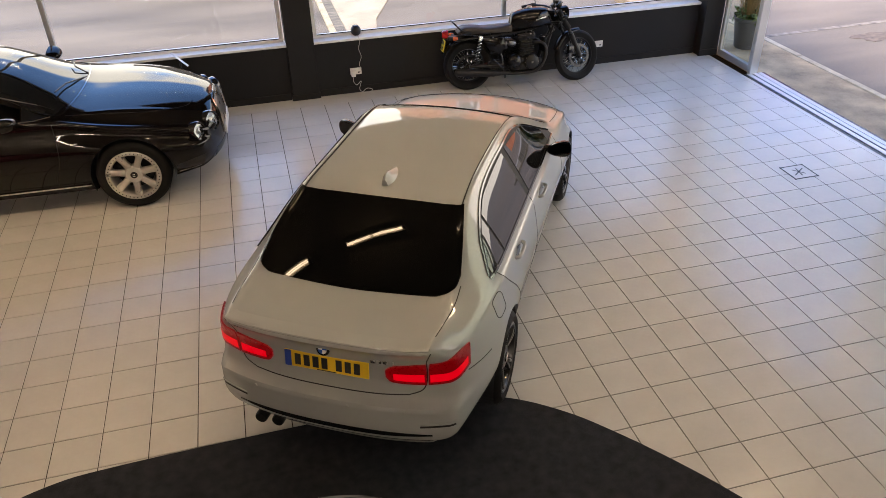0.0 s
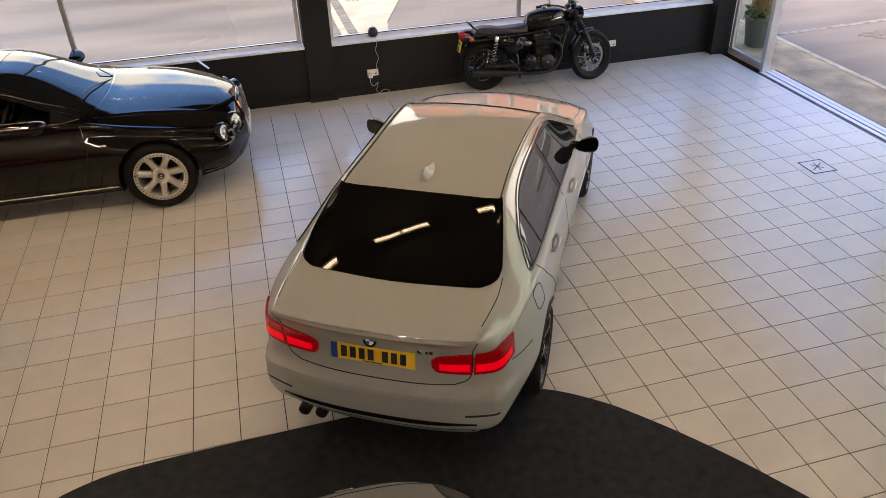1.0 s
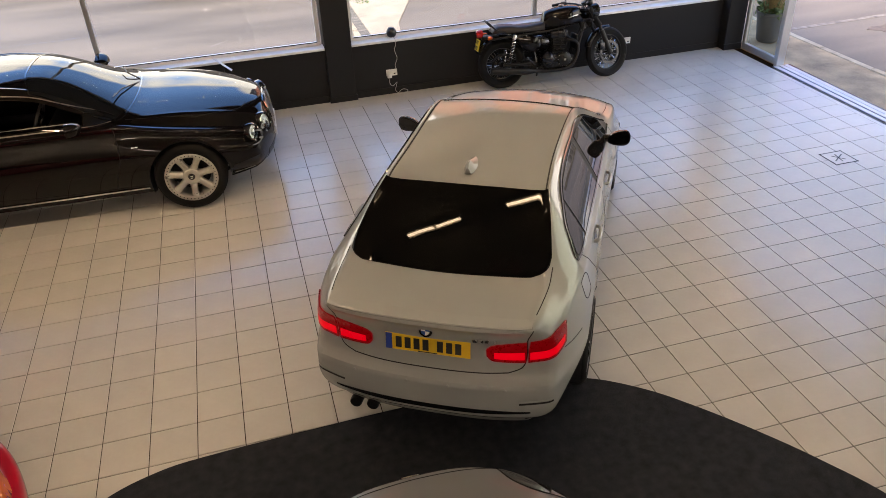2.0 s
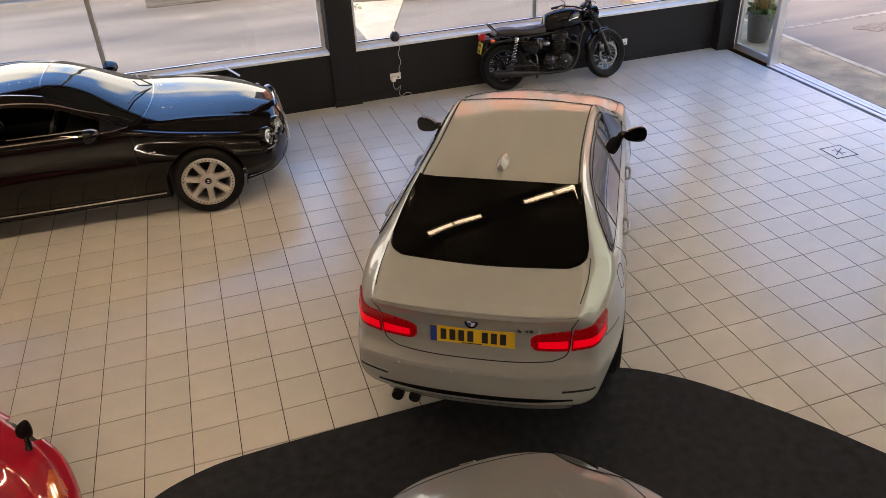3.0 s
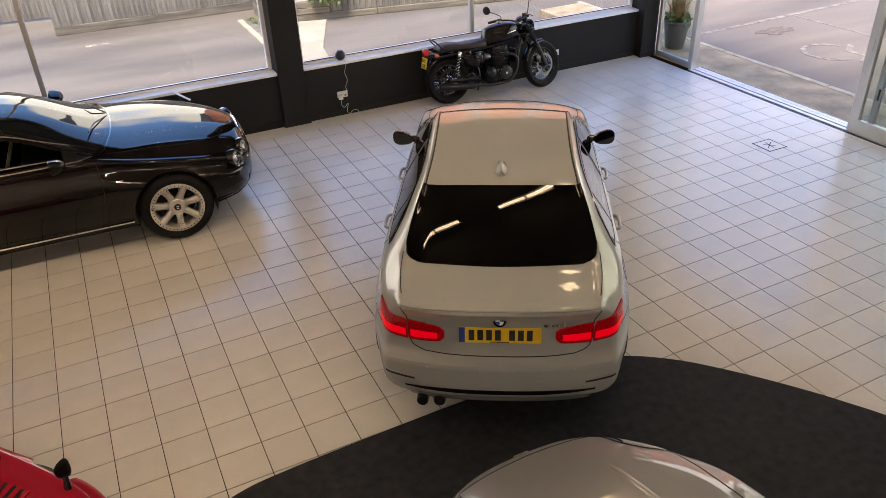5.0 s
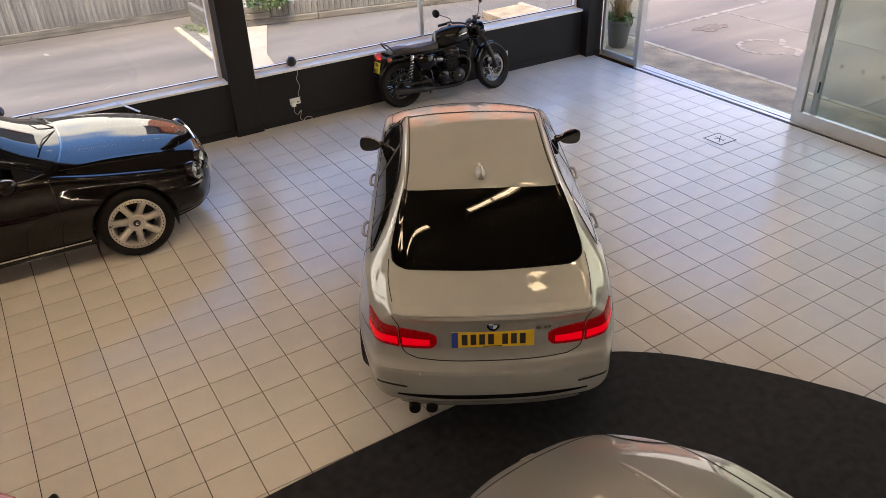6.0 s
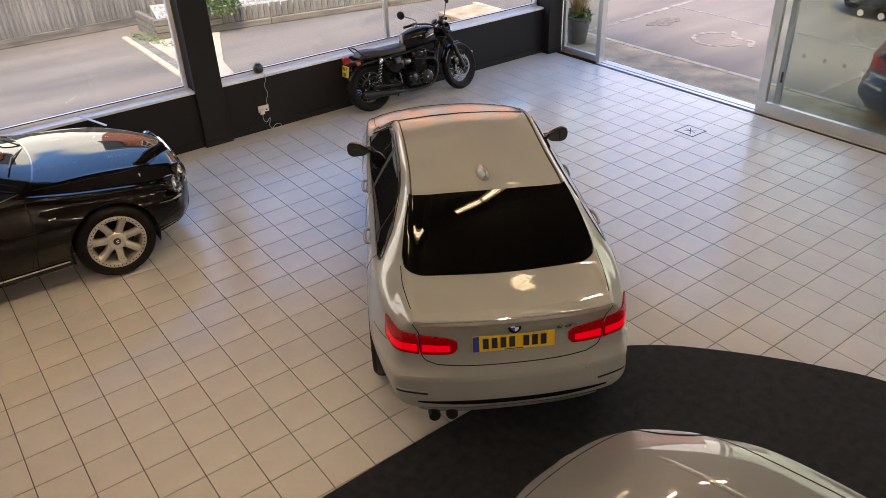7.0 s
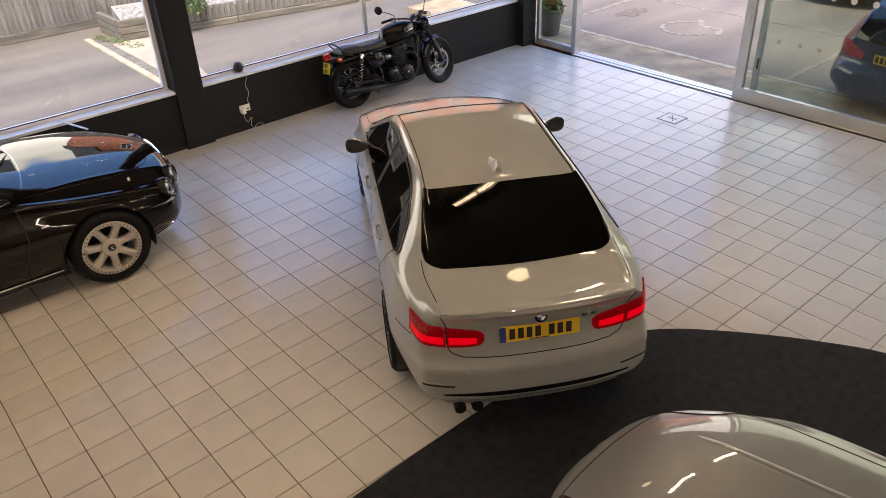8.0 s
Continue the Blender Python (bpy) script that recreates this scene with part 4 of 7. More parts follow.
    for y in (-0.47, -0.13, 0.13, 0.47):
        p, nrm = on_skin(tree, (-0.9, y, 0.555), fwd, 0.0)
        sensor = part("parking_sensor", lathed([(0.0, -0.004), (0.008, -0.004), (0.011, -0.001), (0.011, 0.006), (0.0, 0.006)], 20, "x"), "white_pearl", car, "", 50)
        sensor.matrix_basis = Matrix.Translation(p)
    # plate, badge, lettering bars
    turn = Matrix(((0, 0, -1, 0), (-1, 0, 0, 0), (0, 1, 0, 0), (0, 0, 0, 1)))
    p, nrm = on_skin(tree, (-0.9, 0.0, 0.805), fwd, 0.006)
    plate_marks(car, 0.52, 0.111, True, 7, Matrix.Translation((p.x, 0.0, 0.795)) @ turn @ pose(0, 0, 0, -8))
    p, nrm = on_skin(tree, (-0.9, 0.0, 0.905), fwd, 0.004)
    b = part("badge", lathed([(0.0, -0.004), (0.034, -0.004), (0.041, 0.0), (0.041, 0.006), (0.0, 0.006)], 28, "x"), "gloss_black", car, "round badge of blue and white quarters", 50)
    b.matrix_basis = pose(p.x - 0.002, 0, 0.918, 0, 12)
    for k in range(4):
        q = bmesh.new()
        vs = [(0, 0)] + [(0.026 * math.cos(math.pi / 2 * (k + t / 6)), 0.026 * math.sin(math.pi / 2 * (k + t / 6))) for t in range(7)]
        rings(q, [[(-0.0045, a, c) for a, c in vs], [(-0.0065, a, c) for a, c in vs]])
        bmesh.ops.recalc_face_normals(q, faces=q.faces)
        part("badge_quarter", q, "badge_blue" if k % 2 else "badge_white", b)
    for k in range(4):
        y = -0.285 - k * 0.036
        p, nrm = on_skin(tree, (-0.9, y, 0.872), fwd, 0.001)
        part("badge_bar", boxed(p.x - 0.006, y - 0.013, 0.861, p.x + 0.004, y + 0.013 - (0.018 if k == 3 else 0), 0.883, 0.002), "steel", car)
    # roof fin
    p, nrm = on_skin(tree, (0.40, 0, 1.5), down, 0)
    bm = bmesh.new()
    loops = []
    for t in np.linspace(0, 1, 10):
        x = 0.10 - 0.20 * t
        hw = 0.034 * math.sin(math.pi * min(0.97, 0.06 + t * 0.80)) + 0.002
        hh = 0.062 * (t ** 1.3) * (1 if t < 0.85 else 1 - (t - 0.85) * 4.5) + 0.004
        loops.append([(x, hw, -0.008), (x, hw * 0.75, hh * 0.35), (x, hw * 0.18, hh), (x, -hw * 0.18, hh), (x, -hw * 0.75, hh * 0.35), (x, -hw, -0.008)])
    rings(bm, loops)
    bmesh.ops.recalc_face_normals(bm, faces=bm.faces)
    f = part("roof_fin", bm, "white_pearl", car, "", 50)
    f.matrix_basis = pose(p.x, 0, p.z) @ Matrix.Scale(1.3, 4)
    # boot lid lip
    loops = []
    for y in np.linspace(-0.615, 0.615, 41):
        tail = on_skin(tree, (-0.9, y, 0.970), fwd, 0.0)[0].x
        k = 1 - (abs(y) / 0.63) ** 4
        z = [on_skin(tree, (tail + dx, y, 1.2), down, 0.0)[0].z for dx in (0.10, 0.055, 0.03)]
        loops.append([(tail + 0.10, y, z[0] - 0.002), (tail + 0.055, y, z[1] + 0.004 * k), (tail + 0.014, y, z[2] + 0.007 * k), (tail - 0.006, y, z[2] + 0.004 * k),
                      (tail - 0.010, y, z[2] - 0.003), (tail - 0.004, y, z[2] - 0.012), (tail + 0.02, y, z[2] - 0.035), (tail + 0.10, y, z[0] - 0.02)])
    bm = bmesh.new()
    rings(bm, loops)
    bmesh.ops.recalc_face_normals(bm, faces=bm.faces)
    part("boot_lip", bm, "white_pearl", car, "", 50)
    # fuel flap on the right wing
    soft_sq = lambda v: math.copysign(abs(v) ** 0.55, v)
    ring = [(-0.13 + 0.082 * soft_sq(math.cos(a)) - 0.03 * math.sin(a), -1, 0.855 + 0.078 * soft_sq(math.sin(a))) for a in [2 * math.pi * k / 40 for k in range(41)]]
    part("fuel_flap", skin_line(tree, ring, left, 0.006, 0.0015, 1, False), "gap", car)
    return car


white_saloon()


def black_coupe():
    """Black grand tourer; x ahead from the rear axle, y to its left."""
    car = thing("coupe_car", pose(-4.775, 9.31, 0, 0, 0, -2.6), "gloss black grand touring coupe with lowered windows and silver wheels", "car")
    rows = [
        (-1.10, 0.30, 0.66, 0.82, 0.58, 0.76, 0.86, 0.62, 0.93, 0.955),
        (-0.70, 0.24, 0.78, 0.925, 0.62, 0.84, 0.93, 0.66, 0.99, 1.02),
        (-0.25, 0.21, 0.83, 0.955, 0.65, 0.865, 0.965, 0.60, 1.10, 1.125),
        (0.42, 0.20, 0.84, 0.955, 0.66, 0.865, 0.965, 0.56, 1.27, 1.31),
        (1.00, 0.20, 0.85, 0.945, 0.66, 0.86, 0.955, 0.565, 1.325, 1.375),
        (1.46, 0.20, 0.85, 0.940, 0.66, 0.86, 0.950, 0.585, 1.265, 1.345),
        (1.78, 0.20, 0.85, 0.940, 0.66, 0.862, 0.948, 0.635, 1.135, 1.245),
        (2.11, 0.20, 0.85, 0.945, 0.66, 0.866, 0.940, 0.715, 0.975, 1.075),
        (2.32, 0.20, 0.85, 0.950, 0.66, 0.870, 0.905, 0.735, 0.945, 1.005),
        (2.62, 0.21, 0.85, 0.955, 0.64, 0.870, 0.845, 0.70, 0.930, 0.985),
        (3.00, 0.22, 0.82, 0.945, 0.62, 0.845, 0.780, 0.66, 0.885, 0.945),
        (3.35, 0.23, 0.76, 0.890, 0.58, 0.77, 0.715, 0.58, 0.815, 0.885),
        (3.62, 0.24, 0.66, 0.790, 0.52, 0.66, 0.640, 0.46, 0.720, 0.795),
    ]
    rear = (0.24, [(0.2, 0.08), (0.5, 0.0), (0.8, 0.04), (1.0, 0.08), (1.4, 0.08)])
    front = (0.36, [(0.2, 0.10), (0.33, 0.02), (0.48, 0.0), (0.62, 0.015), (0.80, 0.05), (1.4, 0.09)])
    bm = car_shell(rows, 0.955, rear, front, 0.09, fold=pchip([(-1.1, 0.0), (2.1, 0.0), (2.5, 0.30), (3.2, 0.30), (3.62, 0.1)]))
    bm = cut_arches(bm, ((0, 0.35), (2.745, 0.35)), 0.388, 0.60)
    tree = BVHTree.FromBMesh(bm)
    # the cabin behind the door windows
    low, top = pchip([(0.48, 0.995), (1.06, 0.985), (1.88, 0.982)]), pchip([(0.48, 1.215), (0.96, 1.255), (1.41, 1.212), (1.88, 1.045)])
    xs = list(np.linspace(0.48, 1.88, 15))
    cb = bmesh.new()
    rings(cb, [[(x, y, low(x)) for x in xs] + [(x, y, top(x)) for x in reversed(xs)] for y in (-1.2, 1.2)])
    bm = carve(carve(bm, cb), boxed(0.30, -0.72, 0.42, 1.84, 0.72, 1.02))
    part("body", bm, "black_paint", car, "", 32)
    part("cabin_floor", boxed(0.31, -0.715, 0.425, 1.83, 0.715, 0.44), "black_plastic", car)
    part("dashboard", boxed(1.50, -0.70, 0.66, 1.82, 0.70, 0.93, 0.05, 3), "black_plastic", car, "", 40)
    for y in (-0.37, 0.37):
        seat = part("seat", boxed(0.62, y - 0.25, 0.45, 1.16, y + 0.25, 0.66, 0.06, 3), "seat_leather", car, "dark leather front seat", 40)
        back = part("backrest", boxed(-0.07, y - 0.24, 0.0, 0.07, y + 0.24, 0.58, 0.06, 3), "seat_leather", seat, "", 40)
        back.matrix_basis = pose(0.62, 0, 0.58, 0, -20)
        part("headrest", boxed(-0.05, y - 0.14, 0.59, 0.05, y + 0.14, 0.70, 0.04, 3), "seat_leather", back, "", 40)
        for e in (-1, 1):
            part("piping", tubed(curve([(0.075, y + e * 0.23, 0.02), (0.078, y + e * 0.235, 0.3), (0.06, y + e * 0.21, 0.55)], 6), 0.008, 6), "cream_seat", back, "", 60)
    wheel_rim = part("steering_wheel", lathed([(0.165, -0.012), (0.180, -0.014), (0.188, 0.0), (0.180, 0.014), (0.165, 0.012)], 40, "x", True), "seat_leather", car, "", 60)
    wheel_rim.matrix_basis = pose(1.40, -0.37, 0.92, 0, 24)
    part("spokes", boxed(-0.012, -0.17, -0.02, 0.012, 0.17, 0.03, 0.008), "engine", wheel_rim)
    # pale colour on the near door top imitates sky reflected in the cabin
    part("door_card", boxed(0.50, -0.77, 0.90, 1.80, -0.73, 0.985, 0.012, 2), "cream_seat", car, "pale strip on the door top in place of reflected sky", 40)
    down, fwd, back, left, right = (0, 0, -1), (1, 0, 0), (-1, 0, 0), (0, 1, 0), (0, -1, 0)
    part("windscreen", skin_patch(tree, [(2.16, 0.735, 0), (2.28, 0.45, 0), (2.32, 0, 0), (2.28, -0.45, 0), (2.16, -0.735, 0)],
                                  [(1.46, 0.585, 0), (1.41, 0.35, 0), (1.4, 0, 0), (1.41, -0.35, 0), (1.46, -0.585, 0)], down, 0.004, 36, 16), "smoke_glass", car, "raked windscreen", 60)
    part("windscreen_trim", skin_line(tree, [(1.46, 0.60, 0), (1.80, 0.665, 0), (2.17, 0.75, 0), (2.295, 0.45, 0), (2.335, 0, 0), (2.295, -0.45, 0), (2.17, -0.75, 0), (1.80, -0.665, 0), (1.46, -0.60, 0)], down, 0.014, 0.006, 8), "gloss_black", car, "", 60)
    part("windscreen_trim", skin_line(tree, [(1.46, -0.60, 0), (1.395, -0.35, 0), (1.385, 0, 0), (1.395, 0.35, 0), (1.46, 0.60, 0)], down, 0.014, 0.006, 8), "gloss_black", car, "", 60)
    part("rear_window", skin_patch(tree, [(-0.3, 0.58, 0), (-0.36, 0.3, 0), (-0.38, 0, 0), (-0.36, -0.3, 0), (-0.3, -0.58, 0)],
                                   [(0.4, 0.50, 0), (0.44, 0.3, 0), (0.45, 0, 0), (0.44, -0.3, 0), (0.4, -0.50, 0)], down, 0.004, 30, 12), "smoke_glass", car, "", 60)
    for s, d in ((1, right), (-1, left)):
        part("window_trim", skin_patch(tree, [(-0.3, s, 1.01), (0.3, s, 0.985), (0.465, s, 0.984)], [(-0.3, s, 1.02), (0.3, s, 1.20), (0.465, s, 1.228)], d, 0.002, 24, 10), "trim_black", car, "", 60)
        part("window_trim", skin_patch(tree, [(1.89, s, 0.968), (2.0, s, 0.968), (2.13, s, 0.968)], [(1.89, s, 1.07), (2.0, s, 1.035), (2.13, s, 0.985)], d, 0.002, 12, 6), "trim_black", car, "", 60)
        if s > 0:
            part("side_window", skin_patch(tree, [(0.46, s, 0.99), (1.06, s, 0.98), (1.91, s, 0.977)], [(0.46, s, 1.222), (0.96, s, 1.262), (1.41, s, 1.219), (1.91, s, 1.035)], d, 0.003, 24, 8, 0.004), "black_glass", car, "dark door window", 60)
        part("waist_strip", skin_line(tree, [(-0.3, s, 1.008), (0.3, s, 0.98), (1.06, s, 0.967), (2.13, s, 0.962)], d, 0.012, 0.006, 8), "chrome", car, "thin chrome strip below the windows", 60)
        part("side_window", skin_patch(tree, [(-0.18, s, 1.025), (0.05, s, 1.01), (0.4, s, 1.0)], [(-0.18, s, 1.035), (0.05, s, 1.11), (0.4, s, 1.19)], d, 0.005, 16, 6), "black_glass", car, "", 60)
        part("window_chrome", skin_line(tree, [(-0.3, s, 1.02), (0.3, s, 1.203), (0.91, s, 1.276), (1.41, s, 1.24), (1.76, s, 1.13), (2.15, s, 0.985)], d, 0.012, 0.007, 8), "chrome", car, "thin chrome window strip", 60)
        part("sill_chrome", skin_line(tree, [(0.40, s, 0.285), (1.2, s, 0.275), (2.33, s, 0.275)], d, 0.018, 0.010, 8), "chrome", car, "thin chrome strip along the sill", 60)
        part("bumper_chrome", skin_line(tree, [(3.08, s, 0.285), (3.2, s, 0.29), (3.36, s, 0.30)], d, 0.016, 0.010, 8), "chrome", car, "", 60)
        part("panel_gap", skin_line(tree, [(2.14, s, 0.95), (2.15, s, 0.8), (2.14, s, 0.6), (2.06, s, 0.40), (2.04, s, 0.31)], d), "gap", car)
        part("panel_gap", skin_line(tree, [(0.36, s, 0.98), (0.42, s, 0.75), (0.50, s, 0.5), (0.52, s, 0.31)], d), "gap", car)
        part("door_handle", tubed(curve([(0.52, s * 0.915, 0.86), (0.56, s * 0.950, 0.865), (0.70, s * 0.950, 0.865), (0.74, s * 0.915, 0.86)], 5), 0.012), "chrome", car, "", 60)
        part("wing_badge", skin_line(tree, [(2.27, s, 0.735), (2.30, s, 0.736), (2.33, s, 0.735)], d, 0.012, 0.003, 4), "steel", car)
        part("panel_gap", skin_line(tree, [(2.25, s * 0.74, 1), (2.6, s * 0.715, 1), (3.0, s * 0.66, 1), (3.28, s * 0.50, 1), (3.36, s * 0.36, 1)], down, 0.006), "gap", car)
        wheelhouse(car, 0, 0.35, 0.388, s, 0.60, 0.93)
        wheelhouse(car, 2.745, 0.35, 0.388, s, 0.60, 0.93)
        wheel(car, 0, s * 0.805, 0.35, 0.348, 0.27, 0.250, s, "seven", "silver_rim")
        wheel(car, 2.745, s * 0.805, 0.35, 0.348, 0.27, 0.250, s, "seven", "silver_rim")
        mirror(car, pose(1.78, s * 0.99, 1.02, 0, 0, -s * 6), "black_paint", True, s)
        part("mirror_arm", tubed([(1.84, s * 0.84, 0.96), (1.835, s * 0.90, 0.98), (1.83, s * 0.94, 1.0)], [0.03, 0.026, 0.022], 8), "black_paint", car, "", 60)
        # twin round head lamps: large inner, smaller outer
        for y, z, r, x in ((0.47, 0.655, 0.095, 3.46), (0.655, 0.635, 0.085, 3.34)):
            q, nrm = on_skin(tree, (x, s * y, z), (-0.82, -s * 0.52, -0.1), 0.0)
            lp = new("head_lamp")
            lp.parent = car
            lp.matrix_basis = Matrix.Translation(q + Vector((-0.009, -s * 0.006, -0.002))) @ (Vector((0.80, s * 0.55, 0.18))).to_track_quat("X", "Z").to_matrix().to_4x4()
            tagged(lp, label="round clear headlamp with a bright ring")
            part("bezel", lathed([(r - 0.012, 0.020), (r, 0.026), (r + 0.010, 0.012), (r + 0.010, -0.06), (r - 0.012, -0.06)], 36, "x", True), "gloss_black", lp, "", 50)
            part("reflector", lathed([(r - 0.014, 0.004), (r * 0.62, -0.018), (r * 0.4, -0.020), (0.0, -0.022)], 36, "x"), "lamp_lens", lp, "", 60)
            part("lens", lathed([(r - 0.010, 0.014), (r * 0.6, 0.030), (r * 0.3, 0.035), (0.0, 0.037)], 36, "x"), "pane", lp, "", 60)
            part("projector", lathed([(0.034, -0.02), (0.034, 0.004), (0.026, 0.014), (0.0, 0.018)], 24, "x"), "steel", lp, "", 60)
    # grille with its chrome surround, lower intake
    part("grille", skin_patch(tree, [(3.5, 0.30, 0.45), (3.6, 0.15, 0.435), (3.6, -0.15, 0.435), (3.5, -0.30, 0.45)], [(3.5, 0.27, 0.735), (3.6, 0.15, 0.765), (3.6, -0.15, 0.765), (3.5, -0.27, 0.735)], back, 0.004, 24, 12), "steel", car, "bright mesh grille", 60)
    part("grille_surround", skin_line(tree, [(3.5, 0.30, 0.44), (3.5, 0.305, 0.6), (3.5, 0.27, 0.745), (3.6, 0.12, 0.785), (3.6, -0.12, 0.785), (3.5, -0.27, 0.745), (3.5, -0.305, 0.6), (3.5, -0.30, 0.44)], back, 0.022, 0.012, 8), "chrome", car, "chrome grille surround", 60)
    part("lower_intake", skin_patch(tree, [(3.5, 0.55, 0.29), (3.6, 0.25, 0.275), (3.6, -0.25, 0.275), (3.5, -0.55, 0.29)], [(3.5, 0.55, 0.385), (3.6, 0.25, 0.395), (3.6, -0.25, 0.395), (3.5, -0.55, 0.385)], back, 0.003, 24, 5), "black_plastic", car, "", 60)
    for s in (1, -1):
        part("side_intake", skin_patch(tree, [(3.3, s * 0.64, 0.30), (3.2, s * 0.74, 0.31), (3.1, s * 0.82, 0.33)], [(3.3, s * 0.64, 0.42), (3.2, s * 0.74, 0.42), (3.1, s * 0.82, 0.40)], (-0.8, -s * 0.6, 0), 0.003, 12, 6), "black_plastic", car, "", 60)
    part("front_plate", boxed(3.615, -0.26, 0.40, 3.628, 0.26, 0.50, 0.003), "white_plastic", car)
    for k in (-1, 1):
        part("wiper", tubed([(2.31, 0.05 * k + 0.2, 1.01), (2.19, 0.25 * k + 0.05, 1.075), (2.14, 0.45 * k, 1.085)], 0.007, 6), "black_plastic", car)
    return car


def silver_car():
    """Grey silver sports car on the carpet, nose towards the saloon."""
    car = thing("sports_car", pose(-0.957, 0.265, 0, 0, 0, 90), "grey silver sports car with swept headlamps standing on the carpet", "car")
    rows = [
        (-0.95, 0.30, 0.62, 0.80, 0.58, 0.72, 0.82, 0.58, 0.88, 0.90),
        (-0.4, 0.22, 0.78, 0.89, 0.60, 0.80, 0.90, 0.60, 1.00, 1.03),
        (0.3, 0.20, 0.80, 0.88, 0.62, 0.80, 0.90, 0.54, 1.20, 1.235),
        (0.9, 0.19, 0.80, 0.875, 0.62, 0.80, 0.89, 0.54, 1.235, 1.275),
        (1.4, 0.19, 0.80, 0.875, 0.62, 0.80, 0.87, 0.58, 1.12, 1.16),
        (1.95, 0.19, 0.80, 0.88, 0.62, 0.80, 0.83, 0.66, 0.87, 0.91),
        (2.5, 0.20, 0.82, 0.91, 0.60, 0.82, 0.77, 0.69, 0.797, 0.845),
        (3.00, 0.20, 0.82, 0.915, 0.53, 0.815, 0.705, 0.68, 0.745, 0.802),
        (3.30, 0.21, 0.79, 0.905, 0.47, 0.775, 0.640, 0.635, 0.685, 0.735),
        (3.56, 0.23, 0.72, 0.850, 0.40, 0.71, 0.520, 0.58, 0.558, 0.602),
    ]
    rear = (0.3, [(0.2, 0.05), (0.6, 0.0), (1.3, 0.05)])
    front = (0.64, [(0.2, 0.06), (0.40, 0.0), (0.6, 0.03), (1.3, 0.05)])
    bm = car_shell(rows, 0.90, rear, front, 0.10, power=3.0)
    bm = cut_arches(bm, ((0, 0.33), (2.55, 0.33)), 0.362, 0.58)
    tree = BVHTree.FromBMesh(bm)
    part("body", bm, "silver_paint", car, "", 32)
    down, left, right = (0, 0, -1), (0, 1, 0), (0, -1, 0)
    part("windscreen", skin_patch(tree, [(1.88, 0.66, 0), (1.98, 0.3, 0), (1.98, -0.3, 0), (1.88, -0.66, 0)], [(1.12, 0.53, 0), (1.06, 0.3, 0), (1.06, -0.3, 0), (1.12, -0.53, 0)], down, 0.004, 26, 12), "smoke_glass", car, "", 60)
    part("rear_window", skin_patch(tree, [(-0.35, 0.52, 0), (-0.4, 0.2, 0), (-0.4, -0.2, 0), (-0.35, -0.52, 0)], [(0.22, 0.48, 0), (0.25, 0.2, 0), (0.25, -0.2, 0), (0.22, -0.48, 0)], down, 0.004, 24, 10), "smoke_glass", car, "", 60)
    for s, d in ((1, right), (-1, left)):
        part("side_window", skin_patch(tree, [(0.0, s, 0.95), (0.8, s, 0.925), (1.75, s, 0.90)], [(0.0, s, 1.08), (0.8, s, 1.17), (1.75, s, 0.93)], d, 0.004, 24, 8), "smoke_glass", car, "", 60)
        inner = [(3.395, s * 0.435, 1), (3.26, s * 0.455, 1), (3.17, s * 0.505, 1), (3.105, s * 0.575, 1), (3.06, s * 0.655, 1)]
        outer = [(3.398, s * 0.442, 1), (3.365, s * 0.525, 1), (3.29, s * 0.60, 1), (3.19, s * 0.655, 1), (3.065, s * 0.685, 1)]
        part("head_lamp", skin_patch(tree, inner, outer, down, 0.006, 28, 8), "grey_lens", car, "clear swept-back headlamp", 60)
        part("panel_gap", skin_line(tree, inner + [(2.70, s * 0.695, 1), (2.35, s * 0.72, 1), (1.95, s * 0.715, 1)], down, 0.008), "gap", car)
        ridge = [on_skin(tree, q, down, -0.057)[0] for q in curve([(3.20, s * 0.255, 1), (3.05, s * 0.275, 1), (2.85, s * 0.305, 1), (2.45, s * 0.355, 1), (2.0, s * 0.40, 1)], 6)]
        part("bonnet_crease", tubed(ridge, [min(0.0600, 0.052 + 0.0011 * i) for i in range(len(ridge))], 64), "silver_paint", car, "", 60)
        part("panel_gap", skin_line(tree, [(1.85, s, 0.84), (1.88, s, 0.6), (1.85, s, 0.3)], d), "gap", car)
        wheelhouse(car, 0, 0.33, 0.362, s, 0.58, 0.85)
        wheelhouse(car, 2.55, 0.33, 0.362, s, 0.58, 0.85)
        wheel(car, 0, s * 0.76, 0.33, 0.325, 0.24, 0.24, s, "double", "silver_rim")
        wheel(car, 2.55, s * 0.745, 0.33, 0.325, 0.22, 0.24, s, "double", "silver_rim")
        mirror(car, pose(1.55, s * 0.93, 0.96), "silver_paint")
    part("panel_gap", skin_line(tree, [(3.395, 0.435, 1), (3.405, 0.25, 1), (3.415, 0, 1), (3.405, -0.25, 1), (3.395, -0.435, 1)], down, 0.008), "gap", car)
    q, nrm = on_skin(tree, (3.49, 0, 1), down, 0.0)
    ring = lathed([(0.030, 0.000), (0.040, 0.000), (0.040, 0.005), (0.030, 0.006)], 32, "z", True)
    emblem = part("emblem", ring, "chrome", car, "oval chrome emblem ring", 50)
    emblem.matrix_basis = Matrix.Translation(q) @ nrm.to_track_quat("Z", "X").to_matrix().to_4x4() @ Matrix.Diagonal((0.6, 1.2, 1, 1))
    return car


